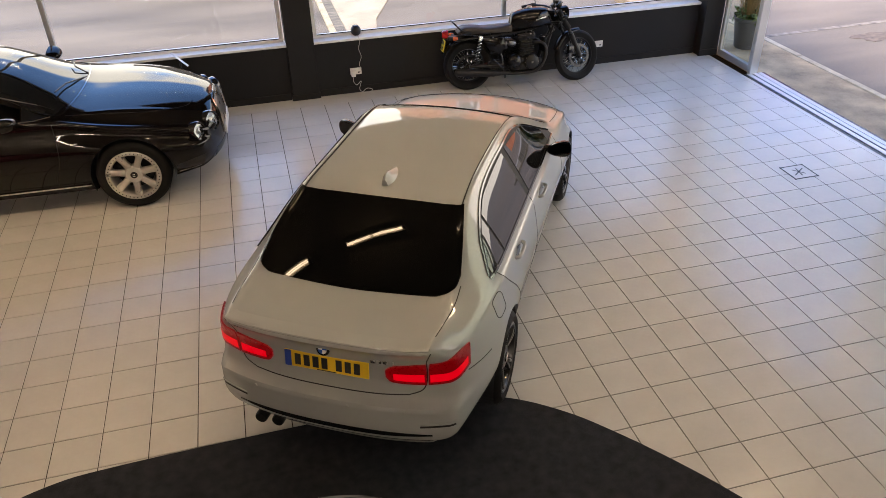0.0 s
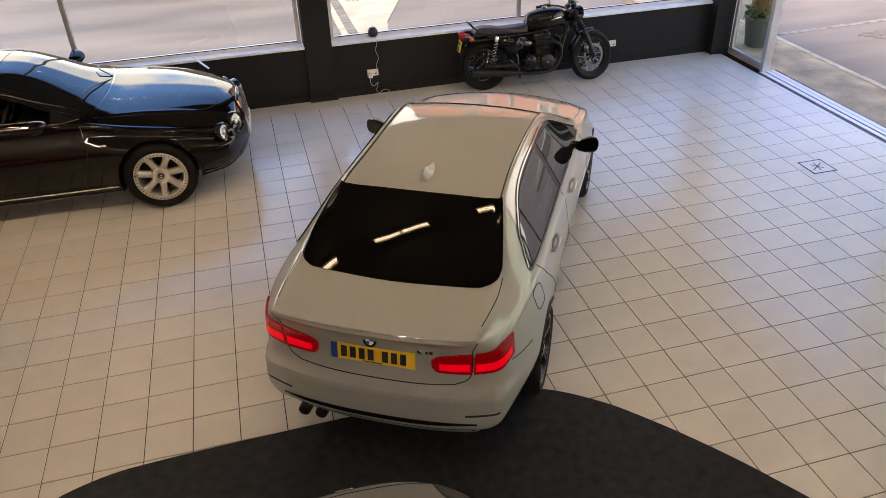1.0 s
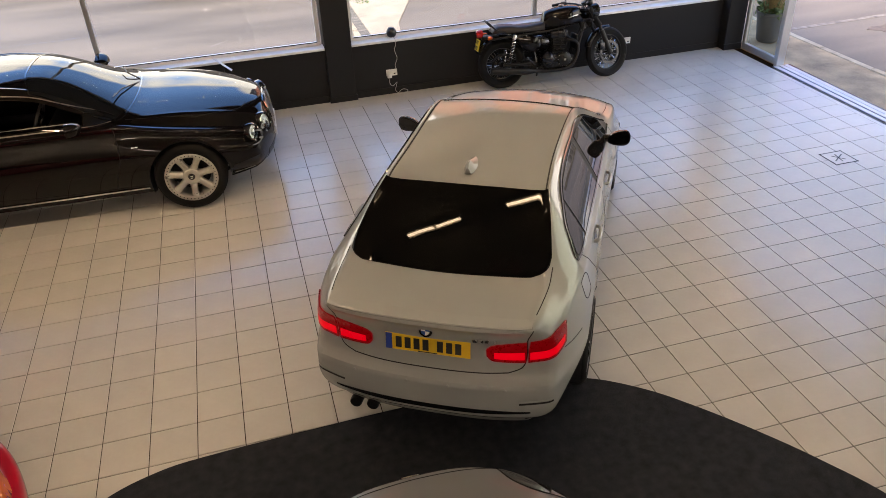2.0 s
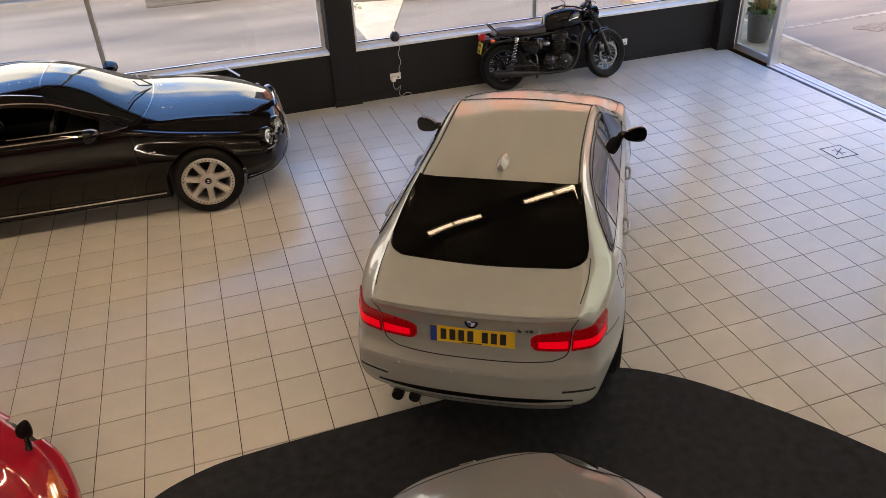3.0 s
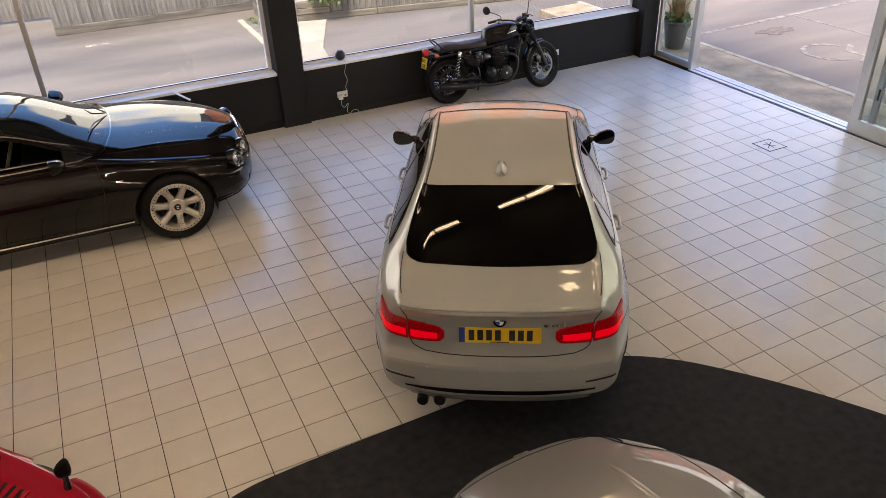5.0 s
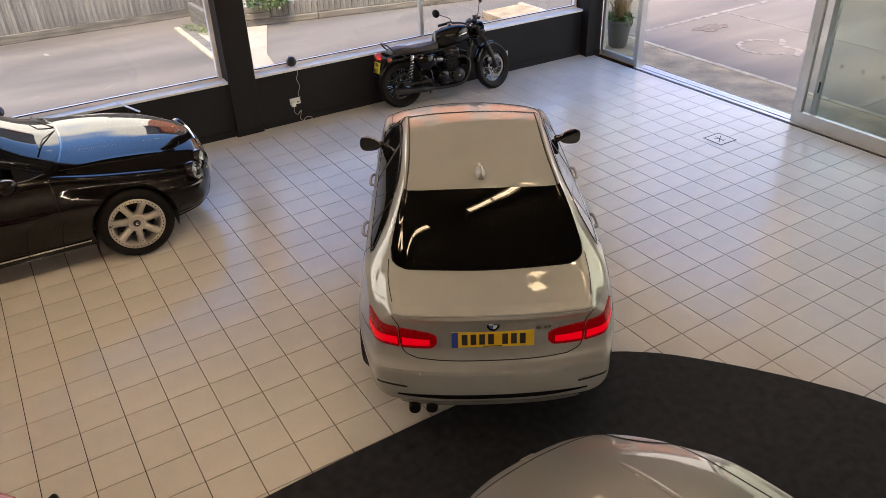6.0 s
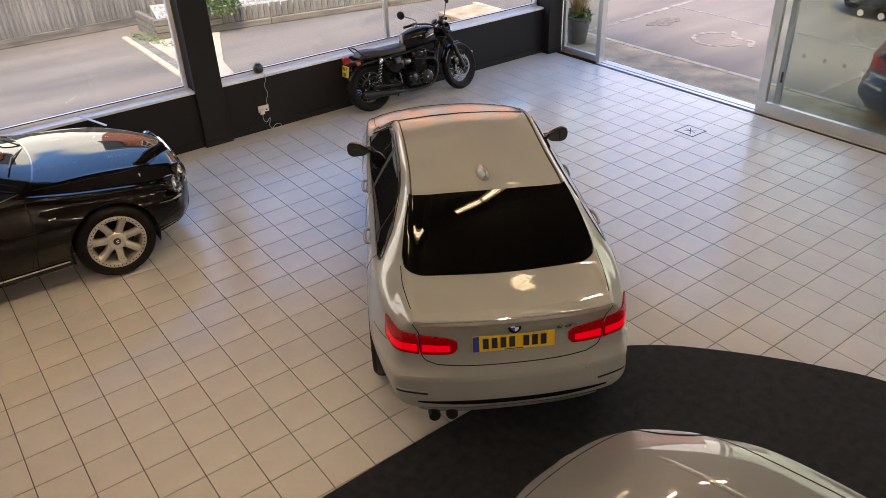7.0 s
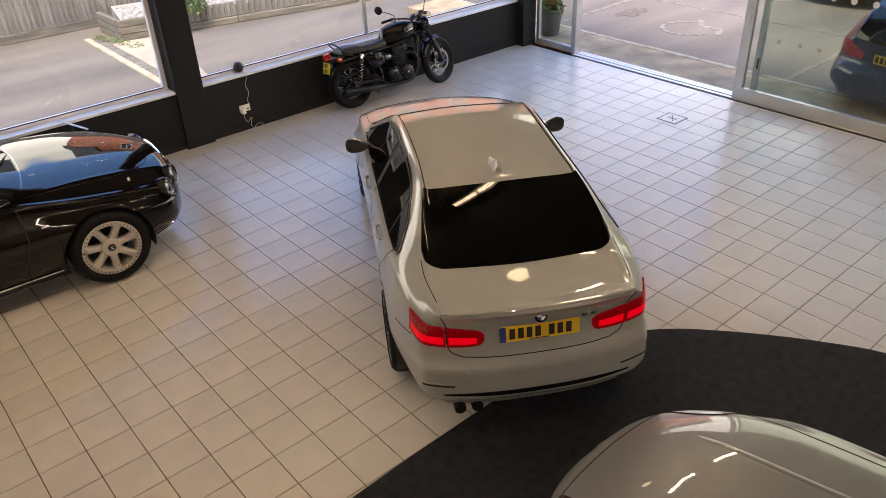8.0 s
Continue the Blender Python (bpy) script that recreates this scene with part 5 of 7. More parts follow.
def red_car():
    """Low red sports car with black mirrors on the wing and louvres in the bonnet."""
    car = thing("red_sports_car", pose(-5.516, 6.187, 0, 0, 0, -47), "low glossy red sports car with black mirrors and louvred bonnet", "car")
    rows = [
        (-0.9, 0.26, 0.60, 0.78, 0.50, 0.70, 0.74, 0.55, 0.80, 0.82),
        (-0.3, 0.20, 0.74, 0.85, 0.54, 0.76, 0.80, 0.55, 0.92, 0.95),
        (0.5, 0.17, 0.76, 0.84, 0.55, 0.77, 0.80, 0.50, 1.06, 1.09),
        (1.1, 0.17, 0.76, 0.84, 0.55, 0.77, 0.77, 0.52, 1.02, 1.05),
        (1.7, 0.17, 0.76, 0.845, 0.52, 0.77, 0.67, 0.60, 0.73, 0.77),
        (2.2, 0.17, 0.76, 0.85, 0.48, 0.765, 0.600, 0.60, 0.638, 0.625),
        (2.7, 0.18, 0.72, 0.83, 0.45, 0.73, 0.560, 0.56, 0.590, 0.55),
        (3.02, 0.19, 0.64, 0.77, 0.40, 0.66, 0.50, 0.50, 0.50, 0.46),
        (3.22, 0.22, 0.55, 0.68, 0.36, 0.54, 0.40, 0.38, 0.41, 0.40),
    ]
    bm = car_shell(rows, 0.85, (0.25, [(0.2, 0.03), (0.5, 0.0), (1.2, 0.05)]), (0.40, [(0.2, 0.03), (0.4, 0.0), (1.2, 0.03)]), 0.08)
    bm = cut_arches(bm, ((0, 0.27), (2.35, 0.26)), 0.278, 0.56)
    tree = BVHTree.FromBMesh(bm)
    part("body", bm, "red_paint", car, "", 32)
    down, left, right = (0, 0, -1), (0, 1, 0), (0, -1, 0)
    part("windscreen", skin_patch(tree, [(1.60, 0.60, 0), (1.72, 0.3, 0), (1.72, -0.3, 0), (1.60, -0.60, 0)], [(1.05, 0.50, 0), (1.0, 0.3, 0), (1.0, -0.3, 0), (1.05, -0.50, 0)], down, 0.004, 22, 10), "smoke_glass", car, "", 60)
    for s, d in ((1, right), (-1, left)):
        part("side_window", skin_patch(tree, [(0.1, s, 0.84), (0.8, s, 0.82), (1.55, s, 0.78)], [(0.1, s, 0.92), (0.8, s, 1.01), (1.55, s, 0.81)], d, 0.004, 20, 6), "smoke_glass", car, "", 60)
        wheelhouse(car, 0, 0.27, 0.278, s, 0.56, 0.80)
        wheelhouse(car, 2.35, 0.26, 0.278, s, 0.56, 0.80)
        wheel(car, 0, s * 0.70, 0.27, 0.268, 0.21, 0.19, s, "double", "silver_rim")
        wheel(car, 2.35, s * 0.70, 0.27, 0.268, 0.19, 0.19, s, "double", "silver_rim")
        part("indicator", skin_patch(tree, [(3.00, s * 0.585, 1), (2.93, s * 0.655, 1), (2.84, s * 0.69, 1)], [(2.95, s * 0.54, 1), (2.88, s * 0.60, 1), (2.82, s * 0.66, 1)], down, 0.005, 16, 6), "amber", car, "amber front indicator lens", 60)
        part("panel_gap", skin_line(tree, [(2.98, s * 0.36, 1), (2.7, s * 0.38, 1), (2.2, s * 0.39, 1), (1.75, s * 0.40, 1)], down, 0.006), "gap", car)
        for x in (2.63, 2.14):
            q, nrm = on_skin(tree, (x, s * 0.70, 1), down, 0.0)
            e = mirror(car, pose(x - 0.02, s * 0.715, q.z + 0.115, 0, 0, -s * 30) @ Matrix.Diagonal((0.22, 0.34, 0.95, 1)), "mirror_black")
            part("mirror_arm", tubed([(x, s * 0.69, q.z - 0.02), (x - 0.008, s * 0.705, q.z + 0.04), (x - 0.012, s * 0.712, q.z + 0.10)], [0.024, 0.017, 0.014], 10), "gloss_black", car, "", 60)
        for k in range(4):
            x = 2.30 + k * 0.055
            part("louvre", skin_patch(tree, [(x, s * 0.44, 1), (x, s * 0.51, 1), (x, s * 0.58, 1)], [(x + 0.03, s * 0.44, 1), (x + 0.03, s * 0.51, 1), (x + 0.03, s * 0.58, 1)], down, 0.010, 8, 3, 0.012), "red_paint", car)
            part("louvre_slot", skin_patch(tree, [(x - 0.024, s * 0.44, 1), (x - 0.024, s * 0.51, 1), (x - 0.024, s * 0.58, 1)], [(x, s * 0.44, 1), (x, s * 0.51, 1), (x, s * 0.58, 1)], down, 0.003, 8, 2, 0.004), "gap", car)
    return car


def hatchback(name, m, paint, label):
    """A parked hatchback outside; x ahead from the rear axle."""
    car = thing(name, m, label, "car")
    rows = [
        (-0.72, 0.28, 0.66, 0.80, 0.56, 0.76, 0.88, 0.60, 1.02, 1.06),
        (-0.60, 0.24, 0.72, 0.86, 0.58, 0.81, 0.95, 0.60, 1.20, 1.23),
        (-0.30, 0.22, 0.78, 0.88, 0.62, 0.83, 0.97, 0.58, 1.38, 1.42),
        (0.3, 0.20, 0.80, 0.885, 0.62, 0.83, 0.96, 0.58, 1.43, 1.47),
        (1.2, 0.20, 0.80, 0.885, 0.62, 0.83, 0.94, 0.585, 1.41, 1.45),
        (1.9, 0.20, 0.80, 0.885, 0.62, 0.82, 0.92, 0.64, 1.14, 1.18),
        (2.35, 0.20, 0.80, 0.88, 0.62, 0.80, 0.90, 0.68, 0.95, 0.98),
        (2.9, 0.21, 0.74, 0.86, 0.60, 0.76, 0.80, 0.62, 0.84, 0.88),
        (3.30, 0.23, 0.64, 0.76, 0.55, 0.66, 0.66, 0.52, 0.69, 0.73),
    ]
    bm = car_shell(rows, 0.885, (0.16, [(0.2, 0.06), (0.45, 0.0), (0.6, 0.03), (0.7, 0.10), (0.95, 0.12), (1.5, 0.28)]), (0.3, [(0.2, 0.06), (0.5, 0.0), (1.4, 0.06)]), 0.07, 70)
    bm = cut_arches(bm, ((0, 0.31), (2.55, 0.31)), 0.345, 0.58)
    tree = BVHTree.FromBMesh(bm)
    part("body", bm, paint, car, "", 32)
    fwd, left, right, down = (1, 0, 0), (0, 1, 0), (0, -1, 0), (0, 0, -1)
    part("rear_window", skin_patch(tree, [(-0.7, 0.62, 0.99), (-0.7, 0.3, 0.975), (-0.7, -0.3, 0.975), (-0.7, -0.62, 0.99)], [(-0.6, 0.52, 1.33), (-0.6, 0.3, 1.345), (-0.6, -0.3, 1.345), (-0.6, -0.52, 1.33)], fwd, 0.005, 22, 10), "side_glass", car, "", 60)
    part("windscreen", skin_patch(tree, [(2.3, 0.66, 0), (2.4, 0.3, 0), (2.4, -0.3, 0), (2.3, -0.66, 0)], [(1.5, 0.55, 0), (1.45, 0.3, 0), (1.45, -0.3, 0), (1.5, -0.55, 0)], down, 0.005, 22, 10), "smoke_glass", car, "", 60)
    for s, d in ((1, right), (-1, left)):
        part("side_window", skin_patch(tree, [(-0.3, s, 1.0), (0.8, s, 0.98), (2.1, s, 0.96)], [(-0.3, s, 1.2), (0.8, s, 1.38), (1.5, s, 1.33), (2.1, s, 0.99)], d, 0.004, 24, 8), "smoke_glass", car, "", 60)
        dd = Vector((0.8, -s * 0.6, 0))
        part("tail_lamp", skin_patch(tree, [(-0.5, s * 0.84, 0.80), (-0.62, s * 0.76, 0.74), (-0.7, s * 0.50, 0.75)], [(-0.5, s * 0.82, 0.92), (-0.62, s * 0.74, 0.92), (-0.7, s * 0.50, 0.83)], dd, 0.008, 16, 8), "tail_unlit", car, "unlit red tail lamp", 60)
        wheelhouse(car, 0, 0.31, 0.345, s, 0.58, 0.85)
        wheelhouse(car, 2.55, 0.31, 0.345, s, 0.58, 0.85)
        wheel(car, 0, s * 0.765, 0.31, 0.305, 0.205, 0.21, s, "double", "silver_rim")
        wheel(car, 2.55, s * 0.765, 0.31, 0.305, 0.205, 0.21, s, "double", "silver_rim")
        mirror(car, pose(1.75, s * 0.97, 1.02), paint)
    turn = Matrix(((0, 0, -1, 0), (-1, 0, 0, 0), (0, 1, 0, 0), (0, 0, 0, 1)))
    p, nrm = on_skin(tree, (-0.7, 0.0, 0.80), fwd, 0.008)
    plate_marks(car, 0.52, 0.111, False, 7, Matrix.Translation((p.x, 0.0, 0.80)) @ turn)
    part("rear_wiper", tubed([(-0.66, 0.0, 0.99), (-0.60, 0.18, 1.02), (-0.585, 0.32, 1.04)], 0.008, 6), "black_plastic", car)
    part("bumper_line", skin_line(tree, [(-0.7, 0.75, 0.60), (-0.75, 0.3, 0.595), (-0.75, -0.3, 0.595), (-0.7, -0.75, 0.60)], fwd, 0.010), "gap", car)
    return car


black_coupe()
silver_car()
red_car()
hatchback("hatchback_car", pose(6.93, 5.15, G, 0, 0, -10), "blue_paint", "dark blue hatchback parked outside the glass doors")
hatchback("parked_car", pose(14.6, 8.4, G, 0, 0, 184), "grey_paint", "dark grey car parked across the forecourt")


def bike_wheel(parent, x, r, width, rim_r, disc, steer=0.0):
    w = new("wheel")
    w.parent = parent
    w.matrix_basis = pose(x, 0, r, 0, 0, steer)
    h = width / 2
    prof = [(rim_r - 0.004, -h * 0.55), (rim_r + 0.025, -h * 0.92), (r - 0.035, -h), (r - 0.012, -h * 0.72), (r, -h * 0.25), (r, h * 0.25), (r - 0.012, h * 0.72), (r - 0.035, h), (rim_r + 0.025, h * 0.92), (rim_r - 0.004, h * 0.55)]
    part("tyre", lathed(prof, 56, "y", True), "rubber", w, "black rubber tyre", 40)
    part("rim", lathed([(rim_r + 0.006, -h * 0.5), (rim_r - 0.010, -h * 0.52), (rim_r - 0.020, -h * 0.2), (rim_r - 0.020, h * 0.2), (rim_r - 0.010, h * 0.52), (rim_r + 0.006, h * 0.5)], 48, "y", True), "matt_black", w, "black wire wheel rim", 40)
    part("hub", lathed([(0.0, -0.09), (0.022, -0.09), (0.03, -0.06), (0.05, -0.055), (0.05, -0.045), (0.032, -0.03), (0.032, 0.03), (0.05, 0.045), (0.05, 0.055), (0.03, 0.06), (0.022, 0.09), (0.0, 0.09)], 28), "engine", w, "", 40)
    for k in range(32):
        a = 2 * math.pi * k / 32
        b = a + (0.42 if k % 4 < 2 else -0.42)
        s = 0.05 if k % 2 else -0.05
        part("spoke", tubed([(0.046 * math.cos(b), s, 0.046 * math.sin(b)), ((rim_r - 0.018) * math.cos(a), s * 0.15, (rim_r - 0.018) * math.sin(a))], 0.0032, 5), "chrome", w)
    for s in disc:
        part("brake_disc", lathed([(0.118, s * 0.068 - 0.003), (0.152, s * 0.068 - 0.003), (0.152, s * 0.068 + 0.003), (0.118, s * 0.068 + 0.003)], 40, "y", True), "disc" if x > 0.5 else "engine", w, "worn steel brake disc")
        bm = bmesh.new()
        for k in range(10):
            a = 2 * math.pi * k / 10
            tube(bm, [(0.04 * math.cos(a), s * 0.066, 0.04 * math.sin(a)), (0.07 * math.cos(a + 0.25), s * 0.068, 0.07 * math.sin(a + 0.25)), (0.122 * math.cos(a + 0.3), s * 0.068, 0.122 * math.sin(a + 0.3))], 0.006, 6)
        part("disc_carrier", bm, "disc" if x > 0.5 else "engine", w, "", 50)
    return w


def motorcycle():
    """Classic black twin; x ahead, upright plane at y = 0, then leant on its stand."""
    m = thing("motorcycle", pose(1.892, 10.263, 0, 0, 0, -5.2) @ pose(0, 0, 0, -7.5), "black classic motorcycle with a brown seat leaning on its stand", "motorcycle")
    RX, FX, RR, FR = -0.005, 1.475, 0.318, 0.325
    bike_wheel(m, RX, RR, 0.150, 0.222, (-1,))
    bike_wheel(m, FX, FR, 0.105, 0.235, (-1, 1))
    # steering: axis from the front hub up to the head
    head_lo, head_hi = Vector((1.12, 0, 0.66)), Vector((1.035, 0, 0.87))
    for s in (-1, 1):
        part("fork_leg", tubed([(FX, s * 0.085, FR - 0.01), (FX - 0.135, s * 0.09, FR + 0.30)], [0.035, 0.034], 12), "matt_black", m, "black fork leg", 60)
        part("fork_tube", tubed([(FX - 0.13, s * 0.09, FR + 0.28), (FX - 0.175, s * 0.09, FR + 0.39)], 0.020, 12), "matt_black", m, "", 60)
        part("fork_gaiter", tubed([(FX - 0.165, s * 0.09, FR + 0.36), (1.205, s * 0.09, FR + 0.50), (1.165, s * 0.09, FR + 0.60)], [0.038, 0.041, 0.034], 12), "rubber", m, "", 60)
        part("head_lamp_bracket", tubed([(1.17, s * 0.09, 0.90), (1.24, s * 0.10, 0.885)], 0.012), "matt_black", m)
    part("yoke", boxed(1.08, -0.115, 0.895, 1.19, 0.115, 0.925, 0.012, 2), "matt_black", m, "", 40)
    part("yoke", boxed(1.15, -0.115, 0.755, 1.235, 0.115, 0.785, 0.010, 2), "matt_black", m, "", 40)
    part("front_mudguard", (lambda bm: bm)(rail_guard(FX, FR, FR + 0.016, 0.056, 84, 162)), "black_paint", m, "gloss black mudguard", 60)
    part("caliper", boxed(FX - 0.175, -0.105, FR + 0.045, FX - 0.09, -0.055, FR + 0.14, 0.012, 2), "engine", m, "", 40)
    part("rear_mudguard", rail_guard(RX, RR, RR + 0.045, 0.085, 25, 152), "black_paint", m, "gloss black mudguard", 60)
    # head lamp
    hl = part("head_lamp", lathed([(0.0, -0.10), (0.045, -0.095), (0.075, -0.06), (0.092, 0.0), (0.094, 0.03), (0.098, 0.035), (0.098, 0.05), (0.088, 0.052), (0.0, 0.062)], 36, "x"), "black_paint", m, "round black headlamp", 40)
    hl.matrix_basis = pose(1.27, 0, 0.875, 0, 4)
    g = part("lamp_glass", lathed([(0.0, 0.065), (0.086, 0.055), (0.086, 0.05), (0.0, 0.055)], 32, "x"), "lamp_lens", hl, "", 40)
    # handlebar, grips, levers, mirrors
    bar = curve([(0.93, -0.40, 1.04), (1.0, -0.30, 1.045), (1.08, -0.12, 1.0), (1.12, 0, 0.955), (1.08, 0.12, 0.985), (1.0, 0.30, 1.0), (0.93, 0.40, 0.985)], 6)
    part("handlebar", tubed(bar, 0.012, 8), "matt_black", m, "", 60)
    for s in (-1, 1):
        up = 0.05 if s < 0 else 0.0
        part("grip", tubed([(1.0, s * 0.30, 1.0 + up), (0.93, s * 0.42, 0.983 + up)], 0.018, 10), "rubber", m, "", 60)
        part("switch_gear", boxed(0.985, min(s * 0.24, s * 0.30), 0.975 + up, 1.04, max(s * 0.24, s * 0.30), 1.025 + up, 0.010, 2), "black_plastic", m, "", 40)
        part("lever", tubed([(1.06, s * 0.24, 0.995 + up), (1.055, s * 0.33, 0.99 + up), (1.0, s * 0.44, 0.975 + up)], 0.006, 6), "matt_black", m)
        part("mirror_stem", tubed(curve([(1.03, s * 0.25, 1.0), (1.04, s * 0.29, 1.06), (0.97, s * 0.44, 1.135 + (0.13 if s < 0 else 0))], 5), 0.0055, 6), "matt_black", m)
        mg = part("mirror", lathed([(0.0, -0.014), (0.040, -0.011), (0.058, 0.0), (0.058, 0.006), (0.054, 0.008), (0.0, 0.008)], 28, "x"), "matt_black", m, "round black mirror", 40)
        mg.matrix_basis = pose(0.955, s * 0.46, 1.15 + (0.13 if s < 0 else 0), 0, 8, 180 + s * 20)
        for x, y, z in ((1.20, 0.185, 0.835), (-0.19, 0.15, 0.69)):
            i = part("indicator", lathed([(0.0, -0.040), (0.017, -0.036), (0.025, -0.014), (0.027, 0.016), (0.024, 0.023), (0.0, 0.026)], 20, "x"), "matt_black" if x > 0 else "amber", m, "", 50)
            i.matrix_basis = pose(x, s * y, z, 0, 0, 0 if x > 0 else 180)
            part("indicator_stem", tubed([(x, s * y, z), (x + (0 if x > 0 else 0.03), s * 0.06, z + 0.01)], 0.009, 8), "matt_black", m)
    for s in (-1, 1):
        d = part("dial", lathed([(0.0, -0.03), (0.035, -0.03), (0.045, 0.0), (0.045, 0.022), (0.038, 0.026), (0.0, 0.024)], 28, "z"), "matt_black", m, "", 40)
        d.matrix_basis = pose(1.19, s * 0.055, 0.985, 0, -30)
    # tank
    loops = []
    for t in np.linspace(0, 1, 14):
        x = 0.53 + 0.555 * t
        w = 0.155 * (math.sin(math.pi * (0.10 + 0.80 * t)) ** 0.55) * (0.72 + 0.42 * t if t < 0.7 else 1.01 - (t - 0.7) * 0.5)
        z0, z1 = 0.69 + 0.06 * t, 0.865 + 0.122 * math.sin(math.pi * (0.12 + 0.62 * t))
        z1 = z1 if 0.02 < t < 0.98 else z0 + 0.06
        lp = []
        for k in range(24):
            a = 2 * math.pi * k / 24
            c, s2 = math.cos(a), math.sin(a)
            lp.append((x, w * math.copysign(abs(c) ** 0.7, c), (z0 + z1) / 2 + (z1 - z0) / 2 * math.copysign(abs(s2) ** 0.8, s2)))
        loops.append(lp)
    bm = bmesh.new()
    rings(bm, loops)
    bmesh.ops.recalc_face_normals(bm, faces=bm.faces)
    tank_tree = BVHTree.FromBMesh(bm)
    tank = part("tank", bm, "black_paint", m, "gloss black fuel tank with rubber knee pads", 60)
    for s, d in ((1, (0, -1, 0)), (-1, (0, 1, 0))):
        part("knee_pad", skin_patch(tank_tree, [(0.56, s, 0.80), (0.66, s, 0.755), (0.80, s, 0.775)], [(0.56, s, 0.815), (0.66, s, 0.875), (0.80, s, 0.80)], d, 0.008, 14, 6), "rubber", tank, "", 60)
        part("tank_badge", skin_line(tank_tree, [(0.86, s, 0.845), (0.92, s, 0.86), (1.00, s, 0.87)], d, 0.012, 0.005, 4), "steel", tank)
    c = part("filler_cap", lathed([(0.0, 0.02), (0.03, 0.018), (0.036, 0.008), (0.036, -0.02), (0.0, -0.02)], 24, "z"), "dark_steel", m, "", 40)
    c.matrix_basis = pose(0.81, 0, 0.985)
    # seat
    loops = []
    for t in np.linspace(0, 1, 16):
        x = -0.135 + 0.70 * t
        w = 0.135 - 0.045 * max(0, t - 0.6) / 0.4 - 0.02 * max(0, 0.12 - t) / 0.12
        z1 = 0.806 - 0.016 * math.sin(math.pi * min(1, max(0, (t - 0.25) / 0.75))) + (0.010 if t < 0.38 else 0.010 * max(0, 1 - (t - 0.38) / 0.1)) - 0.05 * max(0, 0.08 - t) / 0.08
        z0 = 0.715 + 0.02 * (1 - t)
        loops.append([(x, w * c2, z) for c2, z in ((-1, z0), (-1.02, z0 + (z1 - z0) * 0.5), (-0.93, z1 - 0.012), (-0.6, z1), (0, z1 + 0.006), (0.6, z1), (0.93, z1 - 0.012), (1.02, z0 + (z1 - z0) * 0.5), (1, z0))])
    bm = bmesh.new()
    rings(bm, loops)
    bmesh.ops.recalc_face_normals(bm, faces=bm.faces)
    part("seat", bm, "brown_leather", m, "dark brown bench seat", 60)
    part("grab_rail", tubed(curve([(0.04, -0.135, 0.735), (-0.08, -0.14, 0.77), (-0.18, -0.11, 0.865), (-0.20, 0, 0.885), (-0.18, 0.11, 0.865), (-0.08, 0.14, 0.77), (0.04, 0.135, 0.735)], 6), 0.0095), "matt_black", m, "", 60)
    # tail
    part("tail_bracket", boxed(-0.265, -0.05, 0.655, -0.05, 0.05, 0.70, 0.010, 2), "matt_black", m, "", 40)
    tl = part("tail_lamp", lathed([(0.0, -0.05), (0.032, -0.044), (0.044, -0.02), (0.046, 0.02), (0.0, 0.025)], 28, "x"), "tail_unlit", m, "round red tail lamp", 50)
    tl.matrix_basis = pose(-0.275, 0, 0.725) @ Matrix.Scale(1.2, 4)
    turn = Matrix(((0, 0, -1, 0), (-1, 0, 0, 0), (0, 1, 0, 0), (0, 0, 0, 1)))
    plate_marks(m, 0.20, 0.145, False, 3, Matrix.Translation((-0.315, 0, 0.59)) @ turn @ pose(0, 0, 0, -14), 2)
    part("plate_hanger", tubed([(-0.17, 0, 0.66), (-0.288, 0, 0.68), (-0.30, 0, 0.54)], 0.012, 6), "matt_black", m)
    # frame
    for s in (-1, 1):
        part("frame_tube", tubed(curve([(1.09, s * 0.03, 0.80), (0.75, s * 0.09, 0.715), (0.40, s * 0.11, 0.69), (0.05, s * 0.125, 0.675), (-0.18, s * 0.12, 0.66)], 6), 0.014), "matt_black", m, "", 60)
        part("down_tube", tubed(curve([(1.12, s * 0.03, 0.74), (1.02, s * 0.09, 0.48), (0.95, s * 0.12, 0.26), (0.80, s * 0.13, 0.19), (0.42, s * 0.13, 0.21)], 6), 0.016), "matt_black", m, "", 60)
        part("seat_tube", tubed([(0.30, s * 0.12, 0.68), (0.42, s * 0.13, 0.42), (0.44, s * 0.13, 0.22)], 0.009), "dark_steel" if s < 0 else "matt_black", m, "", 60)
        part("swing_arm", tubed([(0.44, s * 0.12, 0.31), (RX, s * 0.115, RR)], [0.026, 0.022], 10), "matt_black", m, "", 60)
        part("shock_body", tubed([(0.075, s * 0.145, 0.36), (0.145, s * 0.145, 0.69)], 0.012, 10), "matt_black", m, "chrome rear shock absorber", 60)
        coil = [(0.083 + 0.055 * t + 0.026 * math.cos(t * 14 * math.pi), s * 0.145 + 0.026 * math.sin(t * 14 * math.pi), 0.40 + 0.255 * t) for t in np.linspace(0, 1, 110)]
        part("spring", tubed(coil, 0.0055, 5), "chrome", m, "", 60)
        part("shock_cap", lathe_at([(0.0, -0.03), (0.028, -0.03), (0.03, 0.02), (0.02, 0.03), (0.0, 0.03)], pose(0.142, s * 0.145, 0.675, 0, 12)), "chrome", m, "", 50)
        part("foot_peg", tubed([(0.50, s * 0.14, 0.29), (0.52, s * 0.25, 0.29)], 0.013), "rubber", m)
        part("pillion_peg", tubed([(0.21, s * 0.15, 0.355), (0.22, s * 0.24, 0.36)], 0.012), "rubber", m)
